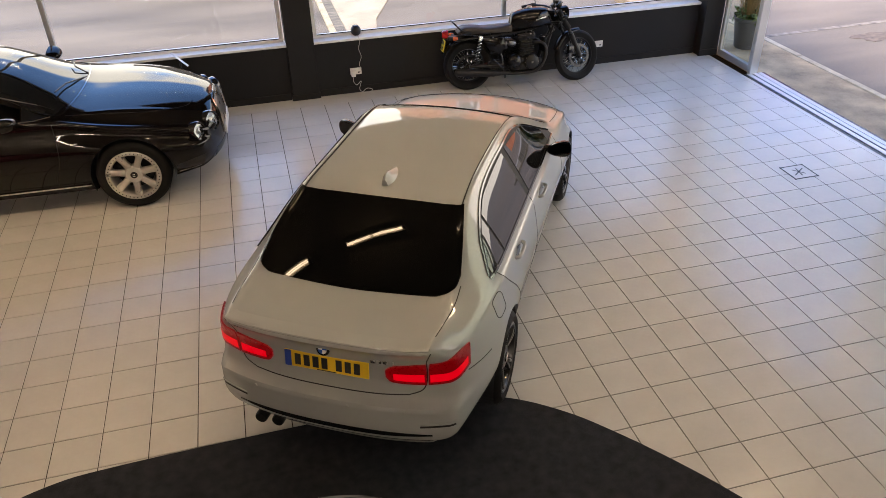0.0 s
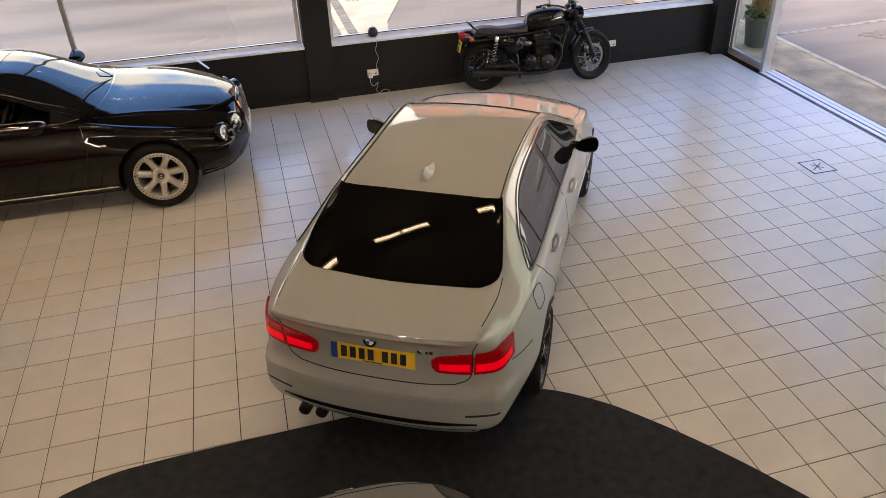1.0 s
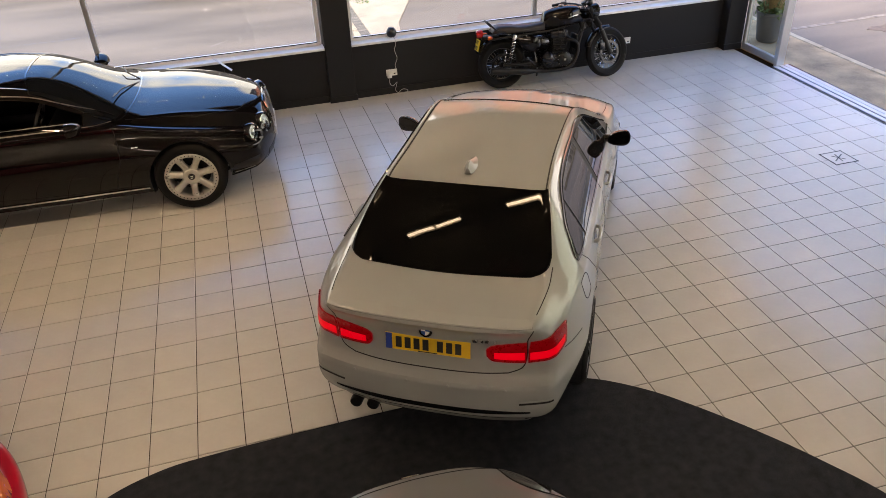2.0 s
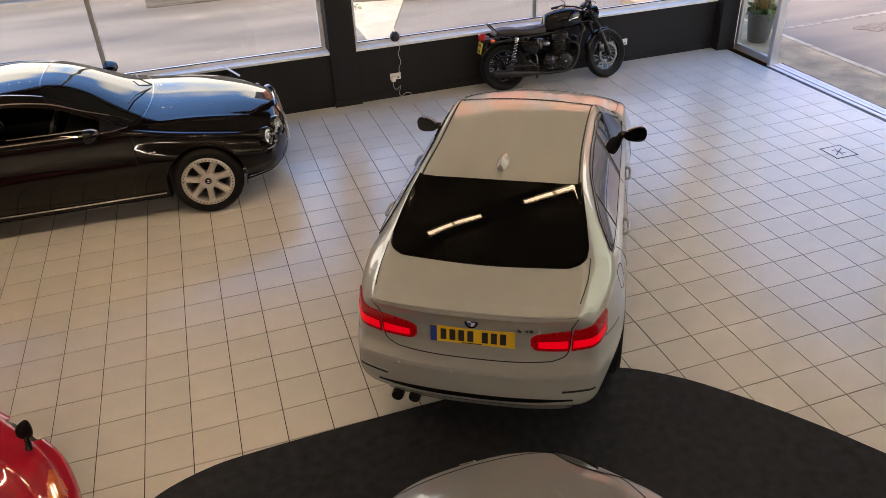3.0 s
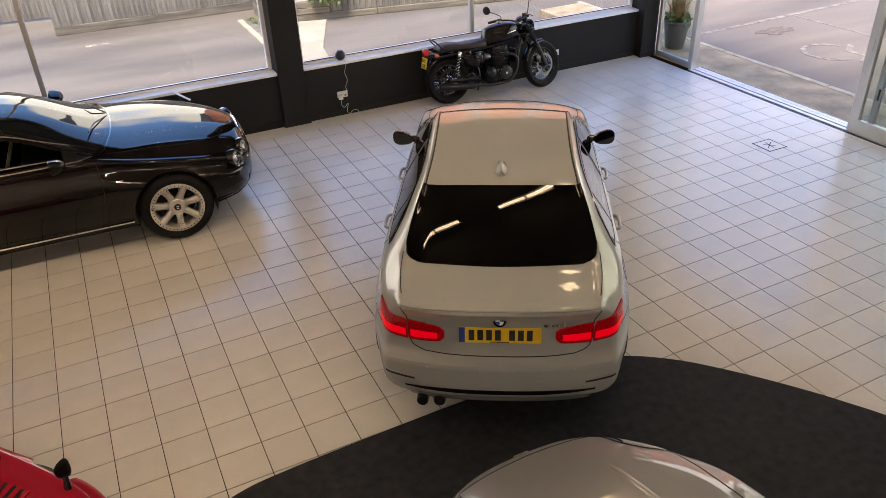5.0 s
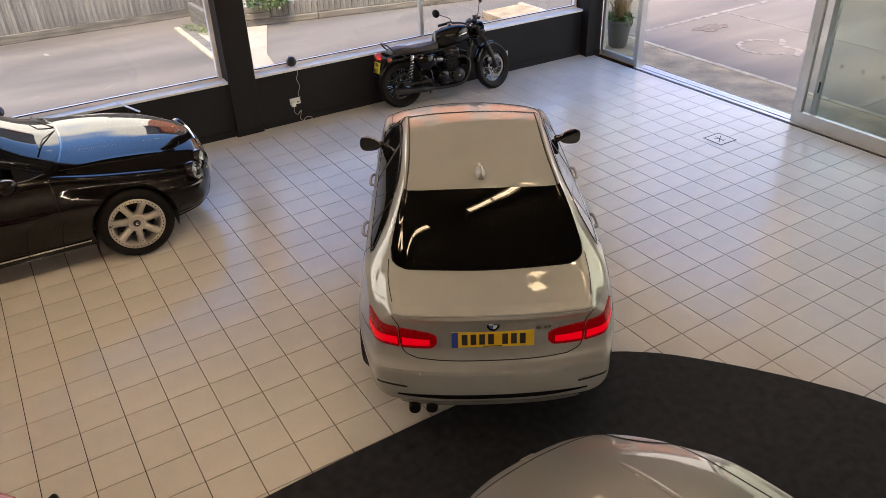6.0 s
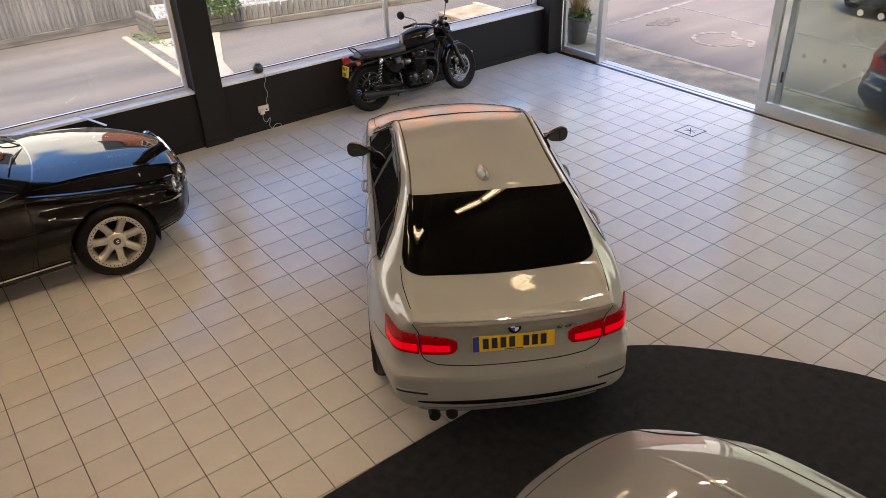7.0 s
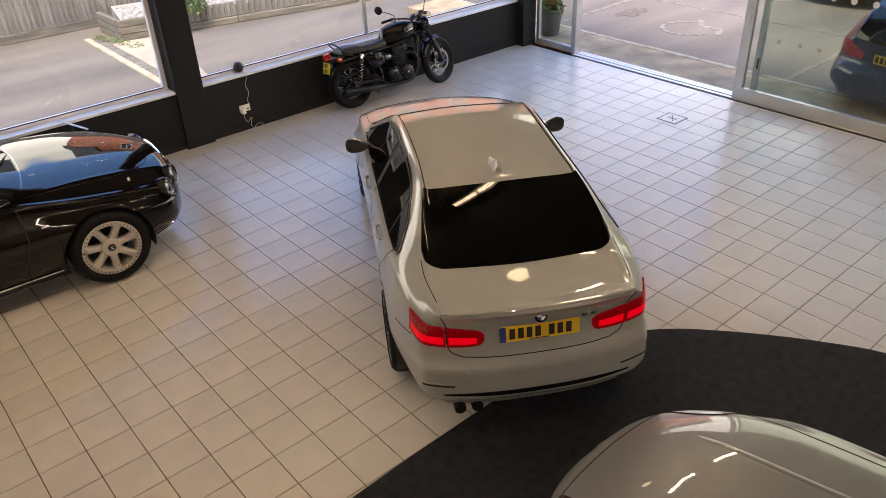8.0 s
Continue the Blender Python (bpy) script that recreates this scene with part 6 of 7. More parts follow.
        part("peg_bracket", tubed([(0.44, s * 0.14, 0.26), (0.30, s * 0.15, 0.40), (0.21, s * 0.15, 0.355)], 0.009, 6), "engine", m)
        # exhaust
        part("header_pipe", tubed(curve([(0.80, s * 0.07, 0.555), (0.93, s * 0.11, 0.56), (1.00, s * 0.135, 0.48), (0.965, s * 0.15, 0.33), (0.84, s * 0.16, 0.215), (0.60, s * 0.165, 0.20), (0.42, s * 0.17, 0.215)], 8), 0.021, 10), "matt_black", m, "matt black exhaust pipe", 60)
        part("silencer", tubed(curve([(0.44, s * 0.17, 0.215), (0.38, s * 0.175, 0.222), (0.30, s * 0.18, 0.228), (-0.05, s * 0.195, 0.262), (-0.17, s * 0.20, 0.275), (-0.20, s * 0.20, 0.278)], 4), [0.022] * 4 + [0.030] * 4 + [0.044] * 4 + [0.047] * 4 + [0.044] * 4 + [0.036], 14), "matt_black", m, "matt black peashooter silencer", 60)
        part("side_panel", side_cover(s), "black_paint", m, "", 50)
    part("head_stock", tubed([head_lo, head_hi], 0.036, 14), "matt_black", m, "", 60)
    part("spine", tubed([(1.06, 0, 0.79), (0.6, 0, 0.72), (0.3, 0, 0.69)], 0.022, 8), "matt_black", m)
    # engine
    part("crankcase", boxed(0.52, -0.155, 0.20, 0.90, 0.155, 0.41, 0.055, 3), "engine", m, "dark engine case", 50)
    for y in (-1, 1):
        cv = part("engine_cover", lathed([(0.0, 0.035), (0.075, 0.03), (0.095, 0.012), (0.10, -0.02), (0.0, -0.02)], 32, "y"), "matt_black", m, "round matt black engine cover", 45)
        cv.matrix_basis = pose(0.80, y * 0.165, 0.335, 0, 0, 0 if y > 0 else 180)
        c2 = part("engine_cover", lathed([(0.0, 0.035), (0.06, 0.03), (0.082, 0.010), (0.085, -0.02), (0.0, -0.02)], 32, "y"), "engine", m, "", 45)
        c2.matrix_basis = pose(0.585, y * 0.160, 0.355, 0, 0, 0 if y > 0 else 180)
        for k in range(10):
            a = 2 * math.pi * k / 10
            bm = bmesh.new()
            box(bm, 0.795 + 0.088 * math.cos(a), y * 0.18 - 0.006, 0.33 + 0.088 * math.sin(a), 0.805 + 0.088 * math.cos(a), y * 0.18 + 0.006, 0.34 + 0.088 * math.sin(a), 0.002)
            part("cover_bolt", bm, "steel", m)
        part("badge_plate", boxed(0.79, min(y * 0.199, y * 0.203), 0.32, 0.815, max(y * 0.199, y * 0.203), 0.345, 0.001), "steel", m)
        th = part("throttle_body", lathed([(0.0, -0.05), (0.035, -0.05), (0.042, -0.03), (0.042, 0.03), (0.03, 0.05), (0.0, 0.05)], 20, "x"), "dark_steel", m, "dull metal throttle body", 45)
        th.matrix_basis = pose(0.555, y * 0.095, 0.575, 0, 10)
        part("velocity_cover", lathe_at([(0.0, -0.05), (0.045, -0.05), (0.05, 0.0), (0.04, 0.04), (0.0, 0.045)], pose(0.455, y * 0.105, 0.57)), "engine", m, "", 45)
    for k in range(7):
        z = 0.42 + k * 0.027
        part("cylinder_fin", boxed(0.635, -0.145, z, 0.845, 0.145, z + 0.011, 0.004), "engine", m)
    part("cylinder_block", boxed(0.66, -0.125, 0.40, 0.82, 0.125, 0.62, 0.012, 2), "matt_black", m, "", 40)
    part("cylinder_head", boxed(0.62, -0.15, 0.605, 0.86, 0.15, 0.70, 0.030, 3), "engine", m, "", 45)
    part("oil_filter", lathe_at([(0.0, -0.05), (0.035, -0.05), (0.04, 0.04), (0.0, 0.045)], pose(0.94, 0, 0.30)), "matt_black", m, "", 45)
    part("chain_guard", boxed(0.02, 0.095, 0.40, 0.40, 0.135, 0.425, 0.006), "matt_black", m)
    part("side_stand", tubed([(0.52, 0.13, 0.20), (0.56, 0.30, 0.045)], 0.013), "matt_black", m)
    part("radiator", boxed(0.985, -0.10, 0.42, 1.01, 0.10, 0.62, 0.006), "matt_black", m)
    part("cable", tubed(curve([(1.10, -0.10, 0.97), (1.20, -0.12, 0.80), (1.08, -0.10, 0.66), (0.9, -0.11, 0.64)], 6), 0.005, 6), "rubber", m)
    part("cable", tubed(curve([(1.10, 0.10, 0.97), (1.22, 0.10, 0.85), (1.30, 0.08, 0.55), (FX - 0.12, 0.09, FR + 0.14)], 6), 0.005, 6), "rubber", m)
    # bars, fork and wheel turned to the left about the steering axis
    axis = (Vector((1.035, 0, 0.87)) - Vector((1.12, 0, 0.66))).normalized()
    steer = Matrix.Translation((1.12, 0, 0.66)) @ Matrix.Rotation(radians(17), 4, axis) @ Matrix.Translation((-1.12, 0, -0.66))
    turned = ("fork", "yoke", "front_mudguard", "caliper", "head_lamp", "handlebar", "grip", "switch_gear", "lever", "mirror", "dial")
    for o in m.children:
        front_wheel = o.name.startswith("wheel") and o.matrix_basis.translation.x > 1
        front_lamp = o.name.startswith("indicator") and (o.matrix_basis.translation.x > 1 or o.data.vertices[0].co.x > 1)
        if front_wheel or front_lamp or o.name.startswith(turned):
            o.matrix_basis = steer @ o.matrix_basis
    return m


def rail_guard(x, z, r, hw, a0, a1):
    bm = bmesh.new()
    loops = []
    for a in np.linspace(radians(a0), radians(a1), 22):
        lp = []
        for v, dr in ((-1, -0.03), (-0.97, -0.008), (-0.6, 0.008), (0, 0.014), (0.6, 0.008), (0.97, -0.008), (1, -0.03), (0.95, -0.034), (0.9, -0.012), (0, 0.006), (-0.9, -0.012), (-0.95, -0.034)):
            lp.append((x + (r + dr) * math.cos(a), v * hw, z + (r + dr) * math.sin(a)))
        loops.append(lp)
    rings(bm, loops)
    bmesh.ops.recalc_face_normals(bm, faces=bm.faces)
    return bm


def lathe_at(prof, m):
    bm = lathed(prof, 24, "z")
    bmesh.ops.transform(bm, matrix=m, verts=bm.verts)
    return bm


def side_cover(s):
    bm = bmesh.new()
    o = [(0.16, 0.66), (0.44, 0.66), (0.47, 0.55), (0.40, 0.45), (0.27, 0.50)]
    rings(bm, [[(x, s * 0.10, z) for x, z in o], [(x, s * 0.135, z) for x, z in o], [(0.32 + (x - 0.32) * 0.8, s * 0.15, 0.57 + (z - 0.57) * 0.8) for x, z in o]])
    bmesh.ops.recalc_face_normals(bm, faces=bm.faces)
    return bm


motorcycle()


# ---- small things in the showroom ----
def wall_socket(x, z):
    s = thing("wall_socket", pose(x, Y_WALL, z), "white double wall socket on the charcoal wall", "socket")
    part("face_plate", boxed(-0.073, -0.012, -0.043, 0.073, 0.0, 0.043, 0.004, 2), "white_plastic", s)
    for dx in (-0.036, 0.036):
        part("switch", boxed(dx - 0.008, -0.016, 0.008, dx + 0.008, -0.012, 0.028, 0.001), "white_plastic", s)
        part("socket_slot", boxed(dx - 0.012, -0.0135, -0.024, dx + 0.012, -0.012, -0.008), "gap", s)
    return s


wall_socket(0.478, 0.285)
wall_socket(3.86, 0.285)
pl = thing("power_plug", pose(0.44, Y_WALL - 0.014, 0.262), "white mains adapter in the wall socket", "plug")
part("plug_body", boxed(-0.028, -0.045, -0.035, 0.028, 0.0, 0.030, 0.008, 2), "white_plastic", pl, "", 40)

spk = thing("smart_speaker", pose(0.535, 10.735, 0.722), "small round black speaker on the window sill", "speaker")
part("speaker_body", lathed([(0.0, 0.0), (0.035, 0.0), (0.056, 0.020), (0.066, 0.052), (0.062, 0.082), (0.046, 0.108), (0.024, 0.120), (0.0, 0.123)], 36, "z"), "black_plastic", spk, "", 60)
part("speaker_ring", lathed([(0.030, 0.1185), (0.036, 0.1165), (0.036, 0.119), (0.030, 0.121)], 28, "z", True), "engine", spk)
cb = thing("power_cable", pose(0, 0, 0), "thin pale cable hanging from the speaker to the socket and floor", "cable")
rnd = random.Random(4)
line = curve([(0.535, 10.69, 0.73), (0.545, 10.60, 0.735), (0.55, 10.595, 0.66), (0.535, 10.622, 0.58), (0.562, 10.626, 0.47), (0.530, 10.624, 0.38), (0.545, 10.622, 0.30), (0.520, 10.612, 0.27)], 8)
part("cable_run", tubed(line, 0.0035, 6), "cable", cb)
line = curve([(0.44, 10.59, 0.24), (0.43, 10.575, 0.17), (0.47, 10.58, 0.12), (0.53, 10.59, 0.16), (0.50, 10.57, 0.06), (0.56, 10.56, 0.012), (0.64, 10.575, 0.010), (0.67, 10.60, 0.03), (0.60, 10.60, 0.05), (0.53, 10.58, 0.008)], 8)
part("cable_loop", tubed(line, 0.0035, 6), "cable", cb)

st = thing("information_stand", pose(-1.62, 10.36, 0, 0, 0, -12), "slim pale information stand with a sloping top behind the black coupe", "display stand")
part("base", lathed([(0.0, 0.0), (0.14, 0.0), (0.14, 0.008), (0.03, 0.016), (0.0, 0.016)], 32, "z"), "alu", st, "", 40)
part("pole", tubed([(0, 0, 0.01), (0, 0, 0.75)], 0.011, 12), "matt_black", st, "", 60)
tp = part("sign_panel", boxed(-0.21, -0.011, -0.004, 0.21, 0.011, 0.004, 0.002), "upvc", st)
tp.matrix_basis = pose(0, 0, 0.765, 0, 8, -50) @ pose(0, 0, 0, 35)
part("sign_lip", boxed(-0.21, -0.011, 0.004, 0.21, -0.006, 0.008, 0.001), "alu", tp)


def strip_light(x, y, rz, length, glow):
    s = thing("strip_light", pose(x, y, Z_CEIL - 0.12, 0, 0, rz), "lit fluorescent strip light below the ceiling, the south row added out of view", "ceiling light", "strip lights")
    part("housing", boxed(-length / 2, -0.075, 0.02, length / 2, 0.075, 0.085, 0.01), "batten", s)
    for v in (-0.017, 0.017):
        for a, b in ((-length / 2 + 0.04, -0.025), (0.025, length / 2 - 0.04)):
            part("tube", tubed([(a, v, 0.0), (b, v, 0.0)], 0.0095, 10), glow, s, "lit fluorescent tube", 60)
    for e in (-1, 1):
        part("end_cap", boxed(min(e * length / 2, e * (length / 2 - 0.05)), -0.06, -0.02, max(e * length / 2, e * (length / 2 - 0.05)), 0.06, 0.02, 0.004), "batten", s)
    for v in (-0.5, 0.5):
        part("hanger", tubed([(v * length * 0.6, 0, 0.085), (v * length * 0.6, 0, 0.12)], 0.006, 6), "steel", s)
    return s


# the row at y = -4 is unseen, added as fill from the back
for x in (-8.2, -6.4, -4.6, -2.8, -1.0, 0.8, 2.6, 4.4):
    for y in (-4.0, 6.22):
        strip_light(x, y, 0, 1.12, "tube" if y > 0 else "tube_south_fill")

panel = thing("panel_light", pose(2.35, 7.4, Z_CEIL), "lit square ceiling light with a louvred diffuser", "ceiling light")
bm = bmesh.new()
for a in range(4):
    box(bm, -0.18, 0.14, -0.07, 0.18, 0.18, 0.0, 0.004, 1, pose(0, 0, 0, 0, 0, 90 * a))
part("frame", bm, "batten", panel)
part("diffuser", boxed(-0.14, -0.14, -0.045, 0.14, 0.14, -0.03), "panel_glow", panel, "lit cream diffuser")
for k in range(5):
    part("louvre", boxed(-0.14, -0.11 + k * 0.055 - 0.004, -0.068, 0.14, -0.11 + k * 0.055 + 0.004, -0.045), "batten", panel)

# white lettering on the pane, too small to read, as bars
let = thing("window_lettering", pose(0, Y_GLASS - 0.004, 0), "white vinyl lettering on the shop window", "lettering")
rnd = random.Random(9)
for z, x, n, hgt in ((2.05, 3.0, 12, 0.10), (1.78, 3.6, 5, 0.20)):
    for k in range(n):
        w = hgt * rnd.uniform(0.45, 0.75)
        part("letter_bar", boxed(x, 0.0, z, x + w, 0.002, z + hgt * rnd.uniform(0.75, 1.0)), "white_plastic", let)
        x += w + hgt * (0.25 if k % 4 != 3 else 0.8)

# ---- outside ----
bm = bmesh.new()
N = 2
xs = [X_DOOR + 0.12, 40, 400]
vs = {}
hole = (X_W - 0.2, X_DOOR + 0.12, Y_S - 0.2, Y_GLASS + 0.06)
gx, gy = [-400, hole[0], hole[1], 400], [-400, hole[2], hole[3], 400]
gv = [[bm.verts.new((x, y, G)) for x in gx] for y in gy]
for j in range(3):
    for i in range(3):
        if not (i == 1 and j == 1):
            bm.faces.new((gv[j][i], gv[j][i + 1], gv[j + 1][i + 1], gv[j + 1][i]))
structure("ground", bm, "asphalt", "worn grey asphalt forecourt and lane", "ground")
structure("pavement", boxed(X_DOOR + 0.13, -6, -0.5, 6.70, 14.0, -0.028, 0.006), "concrete", "stained concrete apron outside the doors", "pavement")
for k in range(20):
    y = -5.9 + k
    structure("kerb", boxed(6.70, y, -0.5, 6.81, y + 0.99, -0.022 + 0.003 * ((k * 7) % 3), 0.012), "kerb", "pale worn edging stone along the apron", "kerb")


def paint_mark(name, pts, w, label):
    bm = bmesh.new()
    for a, b in zip(pts, pts[1:]):
        a, b = Vector((*a, 0)), Vector((*b, 0))
        s = (b - a).normalized().cross(Vector((0, 0, 1))) * w / 2
        q = [a - s, b - s, b + s, a + s]
        rings(bm, [[(p.x, p.y, G + 0.001) for p in q], [(p.x, p.y, G + 0.005) for p in q]])
    bmesh.ops.recalc_face_normals(bm, faces=bm.faces)
    return structure(name, bm, "road_paint", label, "road marking")


paint_mark("bay_line", [(6.95, 6.90), (12.5, 6.95)], 0.10, "worn white parking bay line")
paint_mark("bay_line", [(6.95, 11.35), (12.5, 11.5)], 0.10, "worn white parking bay line")
paint_mark("bay_line", [(9.75, 7.05), (9.75, 11.35)], 0.05, "faint white line across the bay")
c0 = (8.46, 9.45)
arc = [(c0[0] + 0.42 * math.cos(a), c0[1] + 0.42 * math.sin(a)) for a in np.linspace(radians(20), radians(265), 16)]
paint_mark("bay_symbol", arc, 0.09, "worn white wheelchair bay symbol")
paint_mark("bay_symbol", [(9.06, 9.55), (8.73, 9.32), (8.76, 8.98), (8.43, 8.82)], 0.10, "worn white wheelchair bay symbol")
rnd = random.Random(2)
ring = [((0.36 + rnd.uniform(-0.1, 0.1)) * math.cos(2 * math.pi * k / 18), (0.20 + rnd.uniform(-0.06, 0.06)) * math.sin(2 * math.pi * k / 18)) for k in range(18)]
dr = structure("drain_patch", plate(bmesh.new(), ring, G + 0.001, G + 0.006, 0.002), "patch", "rough dark patch in the worn asphalt", "patch")
dr.location = (8.67, 10.80, 0)

# lane side: kerb, sandy strip, raised bed and fences
for k in range(7):
    y = 11.85 + k * 0.75
    structure("kerb", boxed(0.52, y, -0.4, 0.63, y + 0.74, G + 0.035 + 0.004 * (k % 2), 0.01), "kerb", "pale worn kerb stone beside the lane", "kerb")
structure("gutter", boxed(0.63, 11.85, -0.4, 0.80, 16.95, G + 0.01), "sleeper", "dark gutter strip with weeds", "gutter")
bm = plate(bmesh.new(), [(0.80, 11.85), (1.12, 11.85), (1.16, 12.85), (1.40, 14.3), (2.1, 16.15), (1.05, 16.42), (0.80, 16.4)], -0.4, G + 0.022, 0.006)
structure("concrete_strip", bm, "sandy", "sandy concrete strip beside the kerb", "pavement")

FA = -0.030
fence = tagged(thing("fence", pose(-0.94, 18.02, G, 0, 0, -1.5), "weathered grey close-board wooden fence beside the lane", "fence"), kind="structure")
part("gravel_board", boxed(-1.9, -0.05, 0.0, 5.2, 0.0, 0.17, 0.01), "sleeper", fence)
for k in range(4):
    part("post", boxed(-1.9 + k * 2.3, 0.0, -0.1, -1.8 + k * 2.3, 0.1, 2.05, 0.008), "fence", fence)
for z in (0.4, 1.1, 1.75):
    part("rail", boxed(-1.9, 0.0, z, 5.2, 0.05, z + 0.08), "fence", fence)
rnd = random.Random(7)
board = boxed(-0.056, -0.045, 0.0, 0.056, -0.022, 1.80, 0.003)
board_me = bpy.data.meshes.new("board")
board.to_mesh(board_me)
board.free()
board_me.materials.append(M["fence"])
for k in range(70):
    o = new("board", board_me)
    o.parent = fence
    o.matrix_basis = pose(-1.84 + k * 0.101, 0.012 * (k % 2) + rnd.uniform(-0.003, 0.003), 0.17 + rnd.uniform(-0.008, 0.008), rnd.uniform(-0.4, 0.4), rnd.uniform(-0.5, 0.5), rnd.uniform(-3, 3))
fence2 = tagged(thing("fence", pose(-4.9, 19.9, G, 0, 0, -8), "older brown wooden fence further along the lane", "fence"), kind="structure")
for k in range(48):
    o = new("board", board_me)
    o.parent = fence2
    o.matrix_basis = pose(-2.4 + k * 0.101, 0.012 * (k % 2), 0.05 + rnd.uniform(-0.01, 0.01), 0, rnd.uniform(-0.6, 0.6), 0)
part("rail", boxed(-2.5, 0.0, 0.5, 2.5, 0.05, 0.58), "fence", fence2)

# raised bed of sleepers: its front runs off slightly nearer towards the east
BX, BY, BA, BH = 1.0, 16.47, -12.0, 0.125
bed = tagged(thing("raised_bed", pose(BX, BY, G, 0, 0, BA), "raised planting bed of weathered wooden sleepers with pale gravel", "planter"), kind="structure")
rnd = random.Random(11)
for row in range(3):
    x = 0.0 - 0.3 * (row % 2) * 0
    k = 0
    while x < (14 if row == 0 else 1.2):
        L = 2.2 + 0.3 * ((k + row) % 2) if row == 0 else 1.25
        part("sleeper", boxed(x + 0.006, rnd.uniform(-0.006, 0.006), BH * row + 0.003, x + L - 0.006, 0.11, BH * (row + 1) - 0.004, 0.010), "sleeper", bed)
        x += L
        k += 1
    sl = part("sleeper", boxed(0.0, 0.10, BH * row + 0.003, 0.09, 1.05, BH * (row + 1) - 0.004, 0.010), "sleeper", bed)
    sl.matrix_basis = pose(0.01, 0.0, 0, 0, 0, 14)
part("gravel_bed", boxed(0.09, 0.11, 0.0, 14, 1.5, 0.33), "gravel", bed)
stones = bmesh.new()
for k in range(700):
    c = Vector((rnd.uniform(0.15, 3.2), rnd.uniform(0.14, 1.2), 0.33 + rnd.uniform(0, 0.02)))
    r = rnd.uniform(0.014, 0.034)
    bmesh.ops.create_icosphere(stones, subdivisions=1, radius=r, matrix=Matrix.Translation(c) @ pose(0, 0, 0, rnd.uniform(0, 90), rnd.uniform(0, 90), 0) @ Matrix.Diagonal((1, 0.8, 0.6, 1)))
tagged(part("stones", stones, "gravel", bed), kind="stuff")
picket = boxed(-0.052, -0.045, 0.0, 0.052, -0.022, 0.27, 0.004)
picket_me = bpy.data.meshes.new("picket")
picket.to_mesh(picket_me)
picket.free()
picket_me.materials.append(M["fence"])
fence3 = tagged(thing("picket_fence", pose(BX, BY, G, 0, 0, BA), "low weathered vertical boards edging the raised bed", "fence"), kind="structure")
for k in range(100):
    o = new("board", picket_me)
    o.parent = fence3
    o.matrix_basis = pose(1.32 + k * 0.118, 0.10 + 0.008 * (k % 2), BH + rnd.uniform(-0.008, 0.008), rnd.uniform(-2, 2), rnd.uniform(-1.2, 1.2), rnd.uniform(-2, 2))
part("rail", boxed(1.25, 0.085, 0.26, 13.0, 0.105, 0.31), "fence", fence3)


def leafy(bm, base, count, spread, height, size, rnd, droop=0.4):
    """Many small bent leaves on a rough dome."""
    for k in range(count):
        a, q = rnd.uniform(0, 2 * math.pi), math.sqrt(rnd.random())
        h = rnd.uniform(0.1, 1.0) * height * (1 - 0.5 * q * q)
        c = Vector(base) + Vector((q * spread * math.cos(a), q * spread * math.sin(a), h))
        m = Matrix.Translation(c) @ pose(0, 0, 0, rnd.uniform(-60, 60), rnd.uniform(-60, 60), rnd.uniform(0, 360))
        L, w = size * rnd.uniform(0.7, 1.3), size * rnd.uniform(0.25, 0.45)
        pts = [(0, 0, 0), (L * 0.35, w, L * 0.05), (L, 0, -L * droop * 0.5), (L * 0.35, -w, L * 0.05), (L * 0.5, 0, L * 0.12)]
        v = [bm.verts.new(m @ Vector(p)) for p in pts]
        for t in ((0, 4, 1), (1, 4, 2), (2, 4, 3), (3, 4, 0)):
            bm.faces.new([v[i] for i in t])


rnd = random.Random(21)
bush = thing("shrub", pose(2.22, 16.28, 0.16), "bright green leafy shrub spilling over the raised bed", "shrub")
bm = bmesh.new()
for k in range(14):
    a = rnd.uniform(0, 6.28)
    tube(bm, [(0, 0, 0), (0.12 * math.cos(a), 0.12 * math.sin(a), 0.2), (0.28 * math.cos(a), 0.28 * math.sin(a), rnd.uniform(0.3, 0.6))], [0.010, 0.007, 0.003], 5)
part("stems", bm, "sleeper", bush)
bm = bmesh.new()
leafy(bm, (0, 0, 0.02), 1100, 0.42, 0.72, 0.075, rnd)
tagged(part("leaves", bm, "leaf", bush), kind="stuff")
weeds = thing("weeds", pose(0.85, 16.5, G), "small tuft of green weeds at the kerb", "weeds")
bm = bmesh.new()
for cx, cy in ((0, 0.2), (0.1, -0.25), (-0.05, 0.5), (0.2, -0.6), (0.05, -0.05)):
    leafy(bm, (cx, cy, 0.0), 45, 0.13, 0.10, 0.04, rnd)
tagged(part("leaves", bm, "leaf", weeds), kind="stuff")

pot = thing("plant_pot", pose(6.24, 10.68, -0.028), "dark grey pot with straw-coloured grass outside the door", "plant")
part("pot_body", lathed([(0.0, 0.0), (0.13, 0.0), (0.15, 0.02), (0.20, 0.40), (0.215, 0.41), (0.215, 0.45), (0.195, 0.45), (0.185, 0.40), (0.0, 0.40)], 40, "z"), "pot", pot, "", 40)
part("soil", lathed([(0.0, 0.415), (0.18, 0.405), (0.18, 0.39), (0.0, 0.39)], 30, "z"), "soil", pot)
bm = bmesh.new()
leafy(bm, (0, 0, 0.40), 240, 0.20, 0.20, 0.09, rnd)
tagged(part("foliage", bm, "leaf", pot), kind="stuff")
bm = bmesh.new()
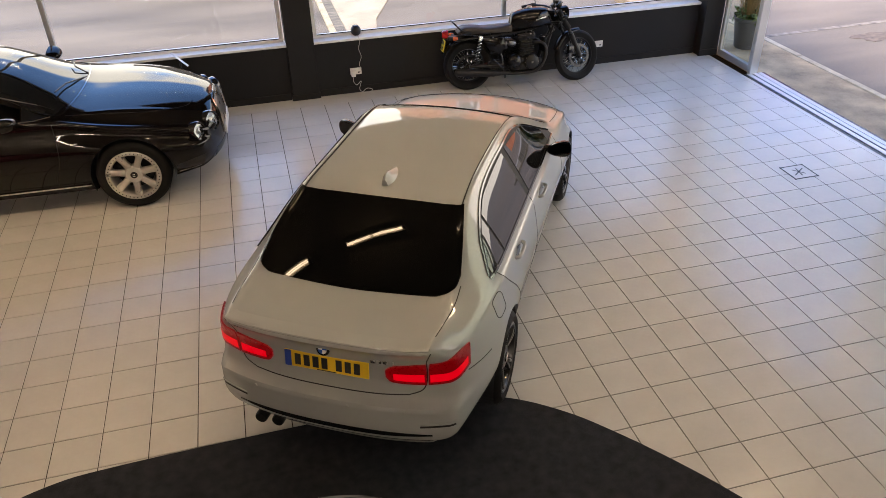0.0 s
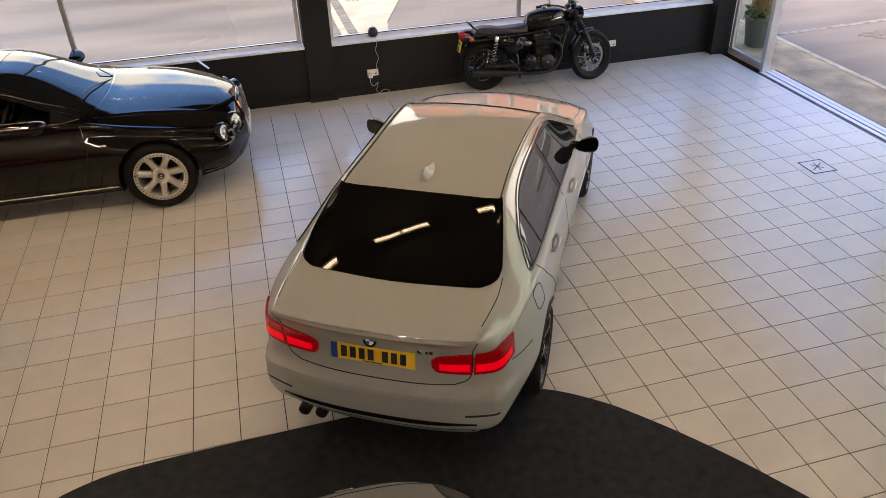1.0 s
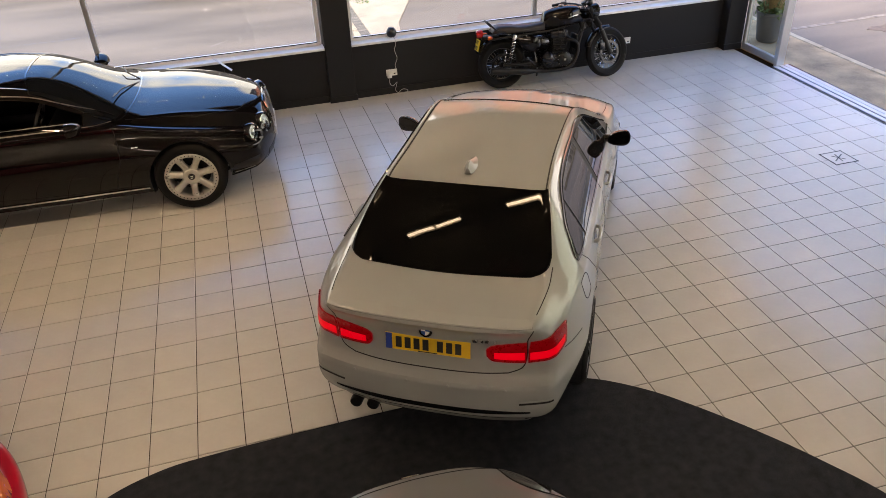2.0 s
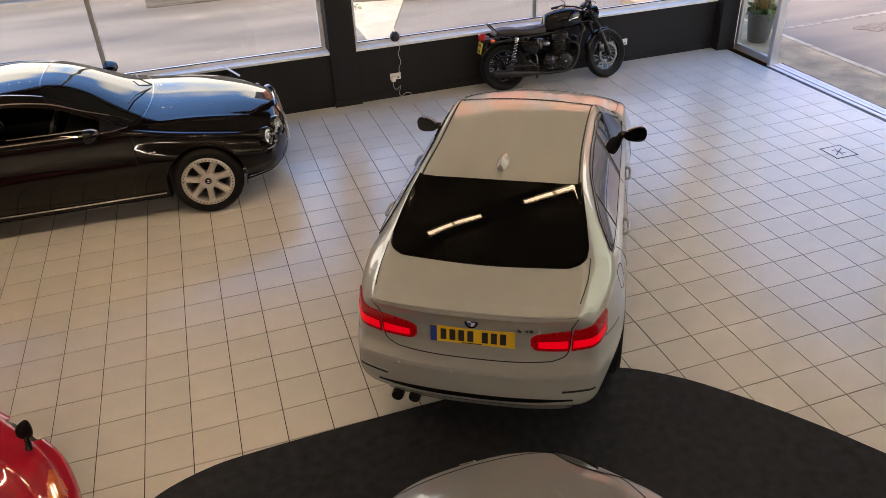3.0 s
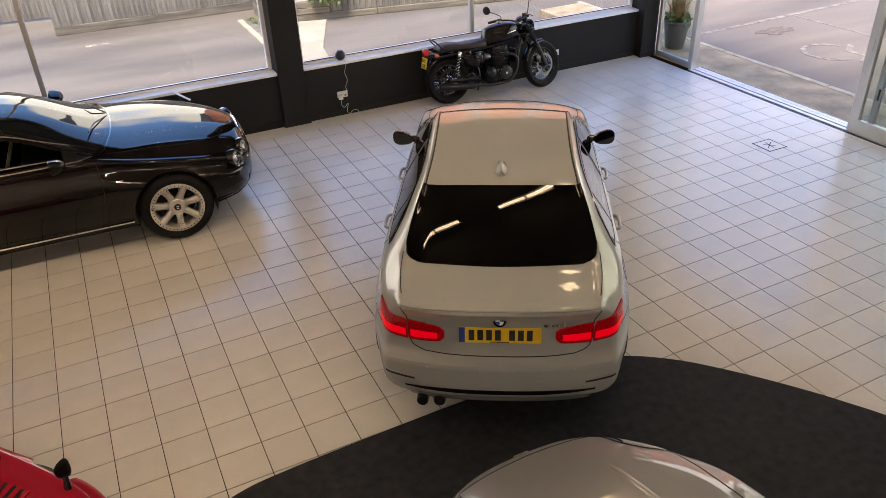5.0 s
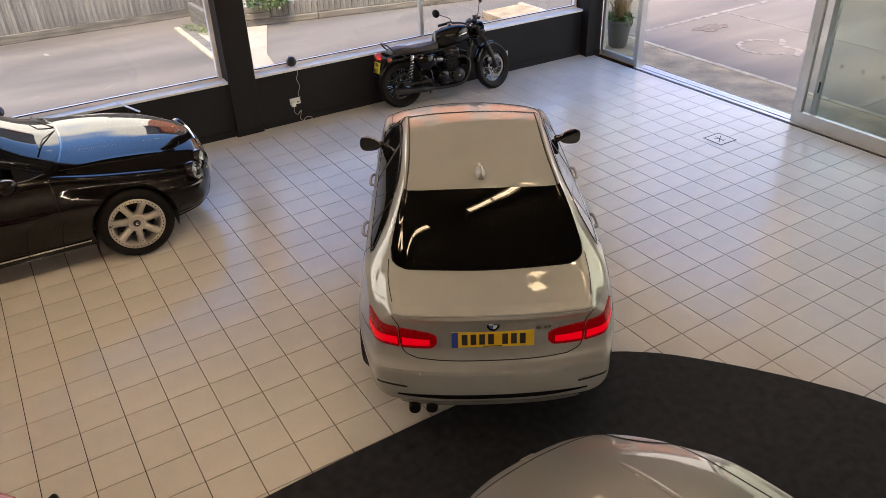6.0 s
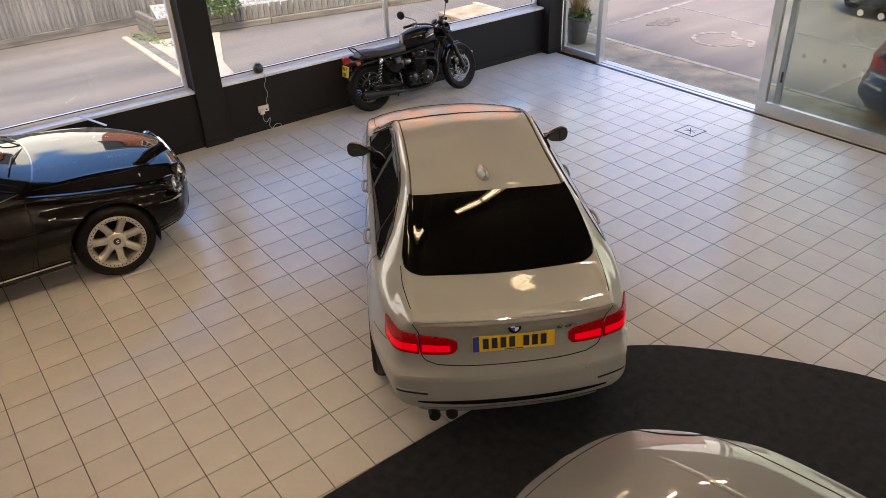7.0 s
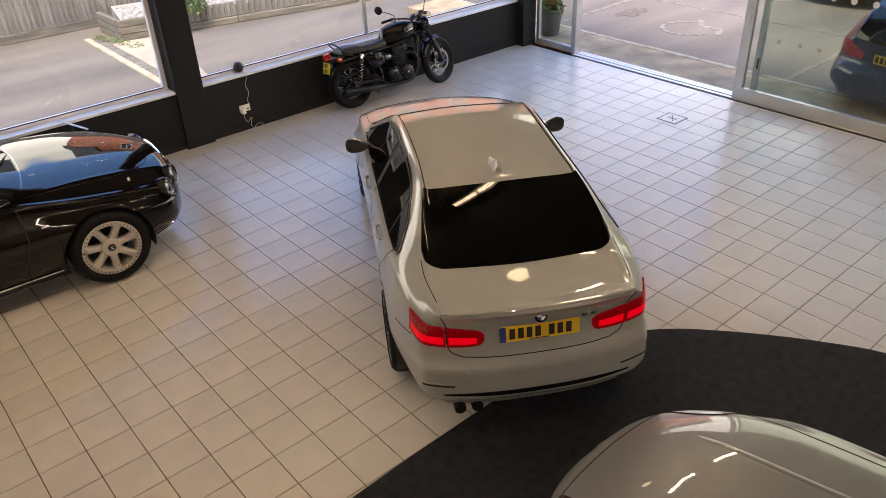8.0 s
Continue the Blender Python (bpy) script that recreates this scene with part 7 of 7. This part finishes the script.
for k in range(170):
    a, l = rnd.uniform(0, 6.28), rnd.uniform(0.35, 0.85)
    b0, sp = rnd.uniform(0, 0.12), rnd.uniform(0.05, 0.32)
    d = Vector((math.cos(a), math.sin(a), 0))
    s = d.cross(Vector((0, 0, 1))) * 0.005
    p = [d * b0 + Vector((0, 0, 0.4)), d * (b0 + sp * 0.35) + Vector((0, 0, 0.4 + l * 0.6)), d * (b0 + sp) + Vector((0, 0, 0.4 + l))]
    v = [bm.verts.new(p[0] - s), bm.verts.new(p[0] + s), bm.verts.new(p[1] - s), bm.verts.new(p[1] + s), bm.verts.new(p[2])]
    bm.faces.new((v[0], v[1], v[3], v[2]))
    bm.faces.new((v[2], v[3], v[4]))
tagged(part("grass_blades", bm, "dry_leaf", pot), kind="stuff")


def terrace(name, m, length, depth, eaves, ridge, bays, label):
    """A brick building across the lane, seen in the cars' paint."""
    b = thing(name, m, label, "building")
    part("wall", boxed(-length / 2, 0, 0, length / 2, depth, eaves), "brick", b)
    bm = bmesh.new()
    e = 0.35
    rings(bm, [[(x, -e, eaves), (x, depth / 2, ridge), (x, depth + e, eaves)] for x in (-length / 2 - 0.2, length / 2 + 0.2)])
    bmesh.ops.recalc_face_normals(bm, faces=bm.faces)
    part("roof", bm, "roof_slate", b)
    step = length / bays
    for k in range(bays):
        x = -length / 2 + (k + 0.5) * step
        for z in (1.0, 3.7, 6.4):
            w = new("window")
            w.parent = b
            w.matrix_basis = pose(x, 0, z)
            bm = bmesh.new()
            for q in ((-0.6, 0.0, 0.6, 0.09), (-0.6, 1.36, 0.6, 1.45), (-0.6, 0.09, -0.51, 1.36), (0.51, 0.09, 0.6, 1.36), (-0.04, 0.09, 0.04, 1.36)):
                box(bm, q[0], -0.06, q[1], q[2], -0.003, q[3])
            part("frame", bm, "white_frame", w)
            part("pane", boxed(-0.51, -0.02, 0.09, 0.51, -0.005, 1.36), "dark_pane", w)
            part("sill", boxed(-0.7, -0.12, -0.1, 0.7, -0.003, 0.0), "white_frame", w)
    return b


terrace("brick_building", pose(20.2, 27.0, G), 30.0, 8.0, 8.4, 11.0, 8, "red brick building with white windows across the lane")

# ---- floor tiles ----
def tile_mesh():
    bm = bmesh.new()
    h, b = (P - 0.0054) / 2, 0.002
    lo, up = [(-h, -h), (h, -h), (h, h), (-h, h)], [(-h + b, -h + b), (h - b, -h + b), (h - b, h - b), (-h + b, h - b)]
    rings(bm, [[(x, y, -0.006) for x, y in lo], [(x, y, -0.002) for x, y in lo], [(x, y, 0.0) for x, y in up]], True, False)
    bm.faces.new([v for v in list(bm.verts)[-4:]])
    me = bpy.data.meshes.new("tile")
    bm.to_mesh(me)
    bm.free()
    me.materials.append(M["tile"])
    return me


tile_me = tile_mesh()
rnd = random.Random(3)
single, joined = 0, []
i0, i1, j0, j1 = math.ceil(X_W / P) + 0, int(X_DOOR / P), math.ceil(Y_S / P), int(Y_WALL / P)
for j in range(j0, j1 + 1):
    for i in range(i0, i1 + 1):
        x, y = (i + 0.5) * P, (j + 0.5) * P
        if x + P / 2 > 5.53 or y + P / 2 > Y_WALL:
            continue
        near = 4.8 < y < 8.2 and -3.9 < x < 4.0
        if near and single < 300:
            o = new("tile", tile_me)
            o.parent = floor
            o.location = (x, y, rnd.uniform(-0.0004, 0.0004))
            o.rotation_euler = (rnd.gauss(0, 0.0009), rnd.gauss(0, 0.0009), 0)
            single += 1
        else:
            joined.append((x, y))
tv = [tuple(v.co) for v in tile_me.vertices]
tf = [tuple(p.vertices) for p in tile_me.polygons]
V, F = [], []
for x, y in joined:
    k = len(V)
    a, b, dz = rnd.gauss(0, 0.0009), rnd.gauss(0, 0.0009), rnd.uniform(-0.0004, 0.0004)
    V += [(x + p[0], y + p[1], p[2] + p[0] * a + p[1] * b + dz) for p in tv]
    F += [tuple(k + q for q in f) for f in tf]
me = bpy.data.meshes.new("tiles")
me.from_pydata(V, [], F)
me.materials.append(M["tile"])
tiles = new("tiles", me)
tiles.parent = floor
tagged(tiles, kind="stuff")
# edge strips where whole tiles do not fit
for nm, b4 in (("edge_tiles", (5.4715, Y_S, 5.53, 10.46)), ("edge_tiles", (X_W, 10.3375, 5.36, Y_WALL))):
    part(nm, boxed(b4[0] + 0.002, b4[1], -0.006, b4[2], b4[3] - 0.001, -0.0005), "tile", floor)
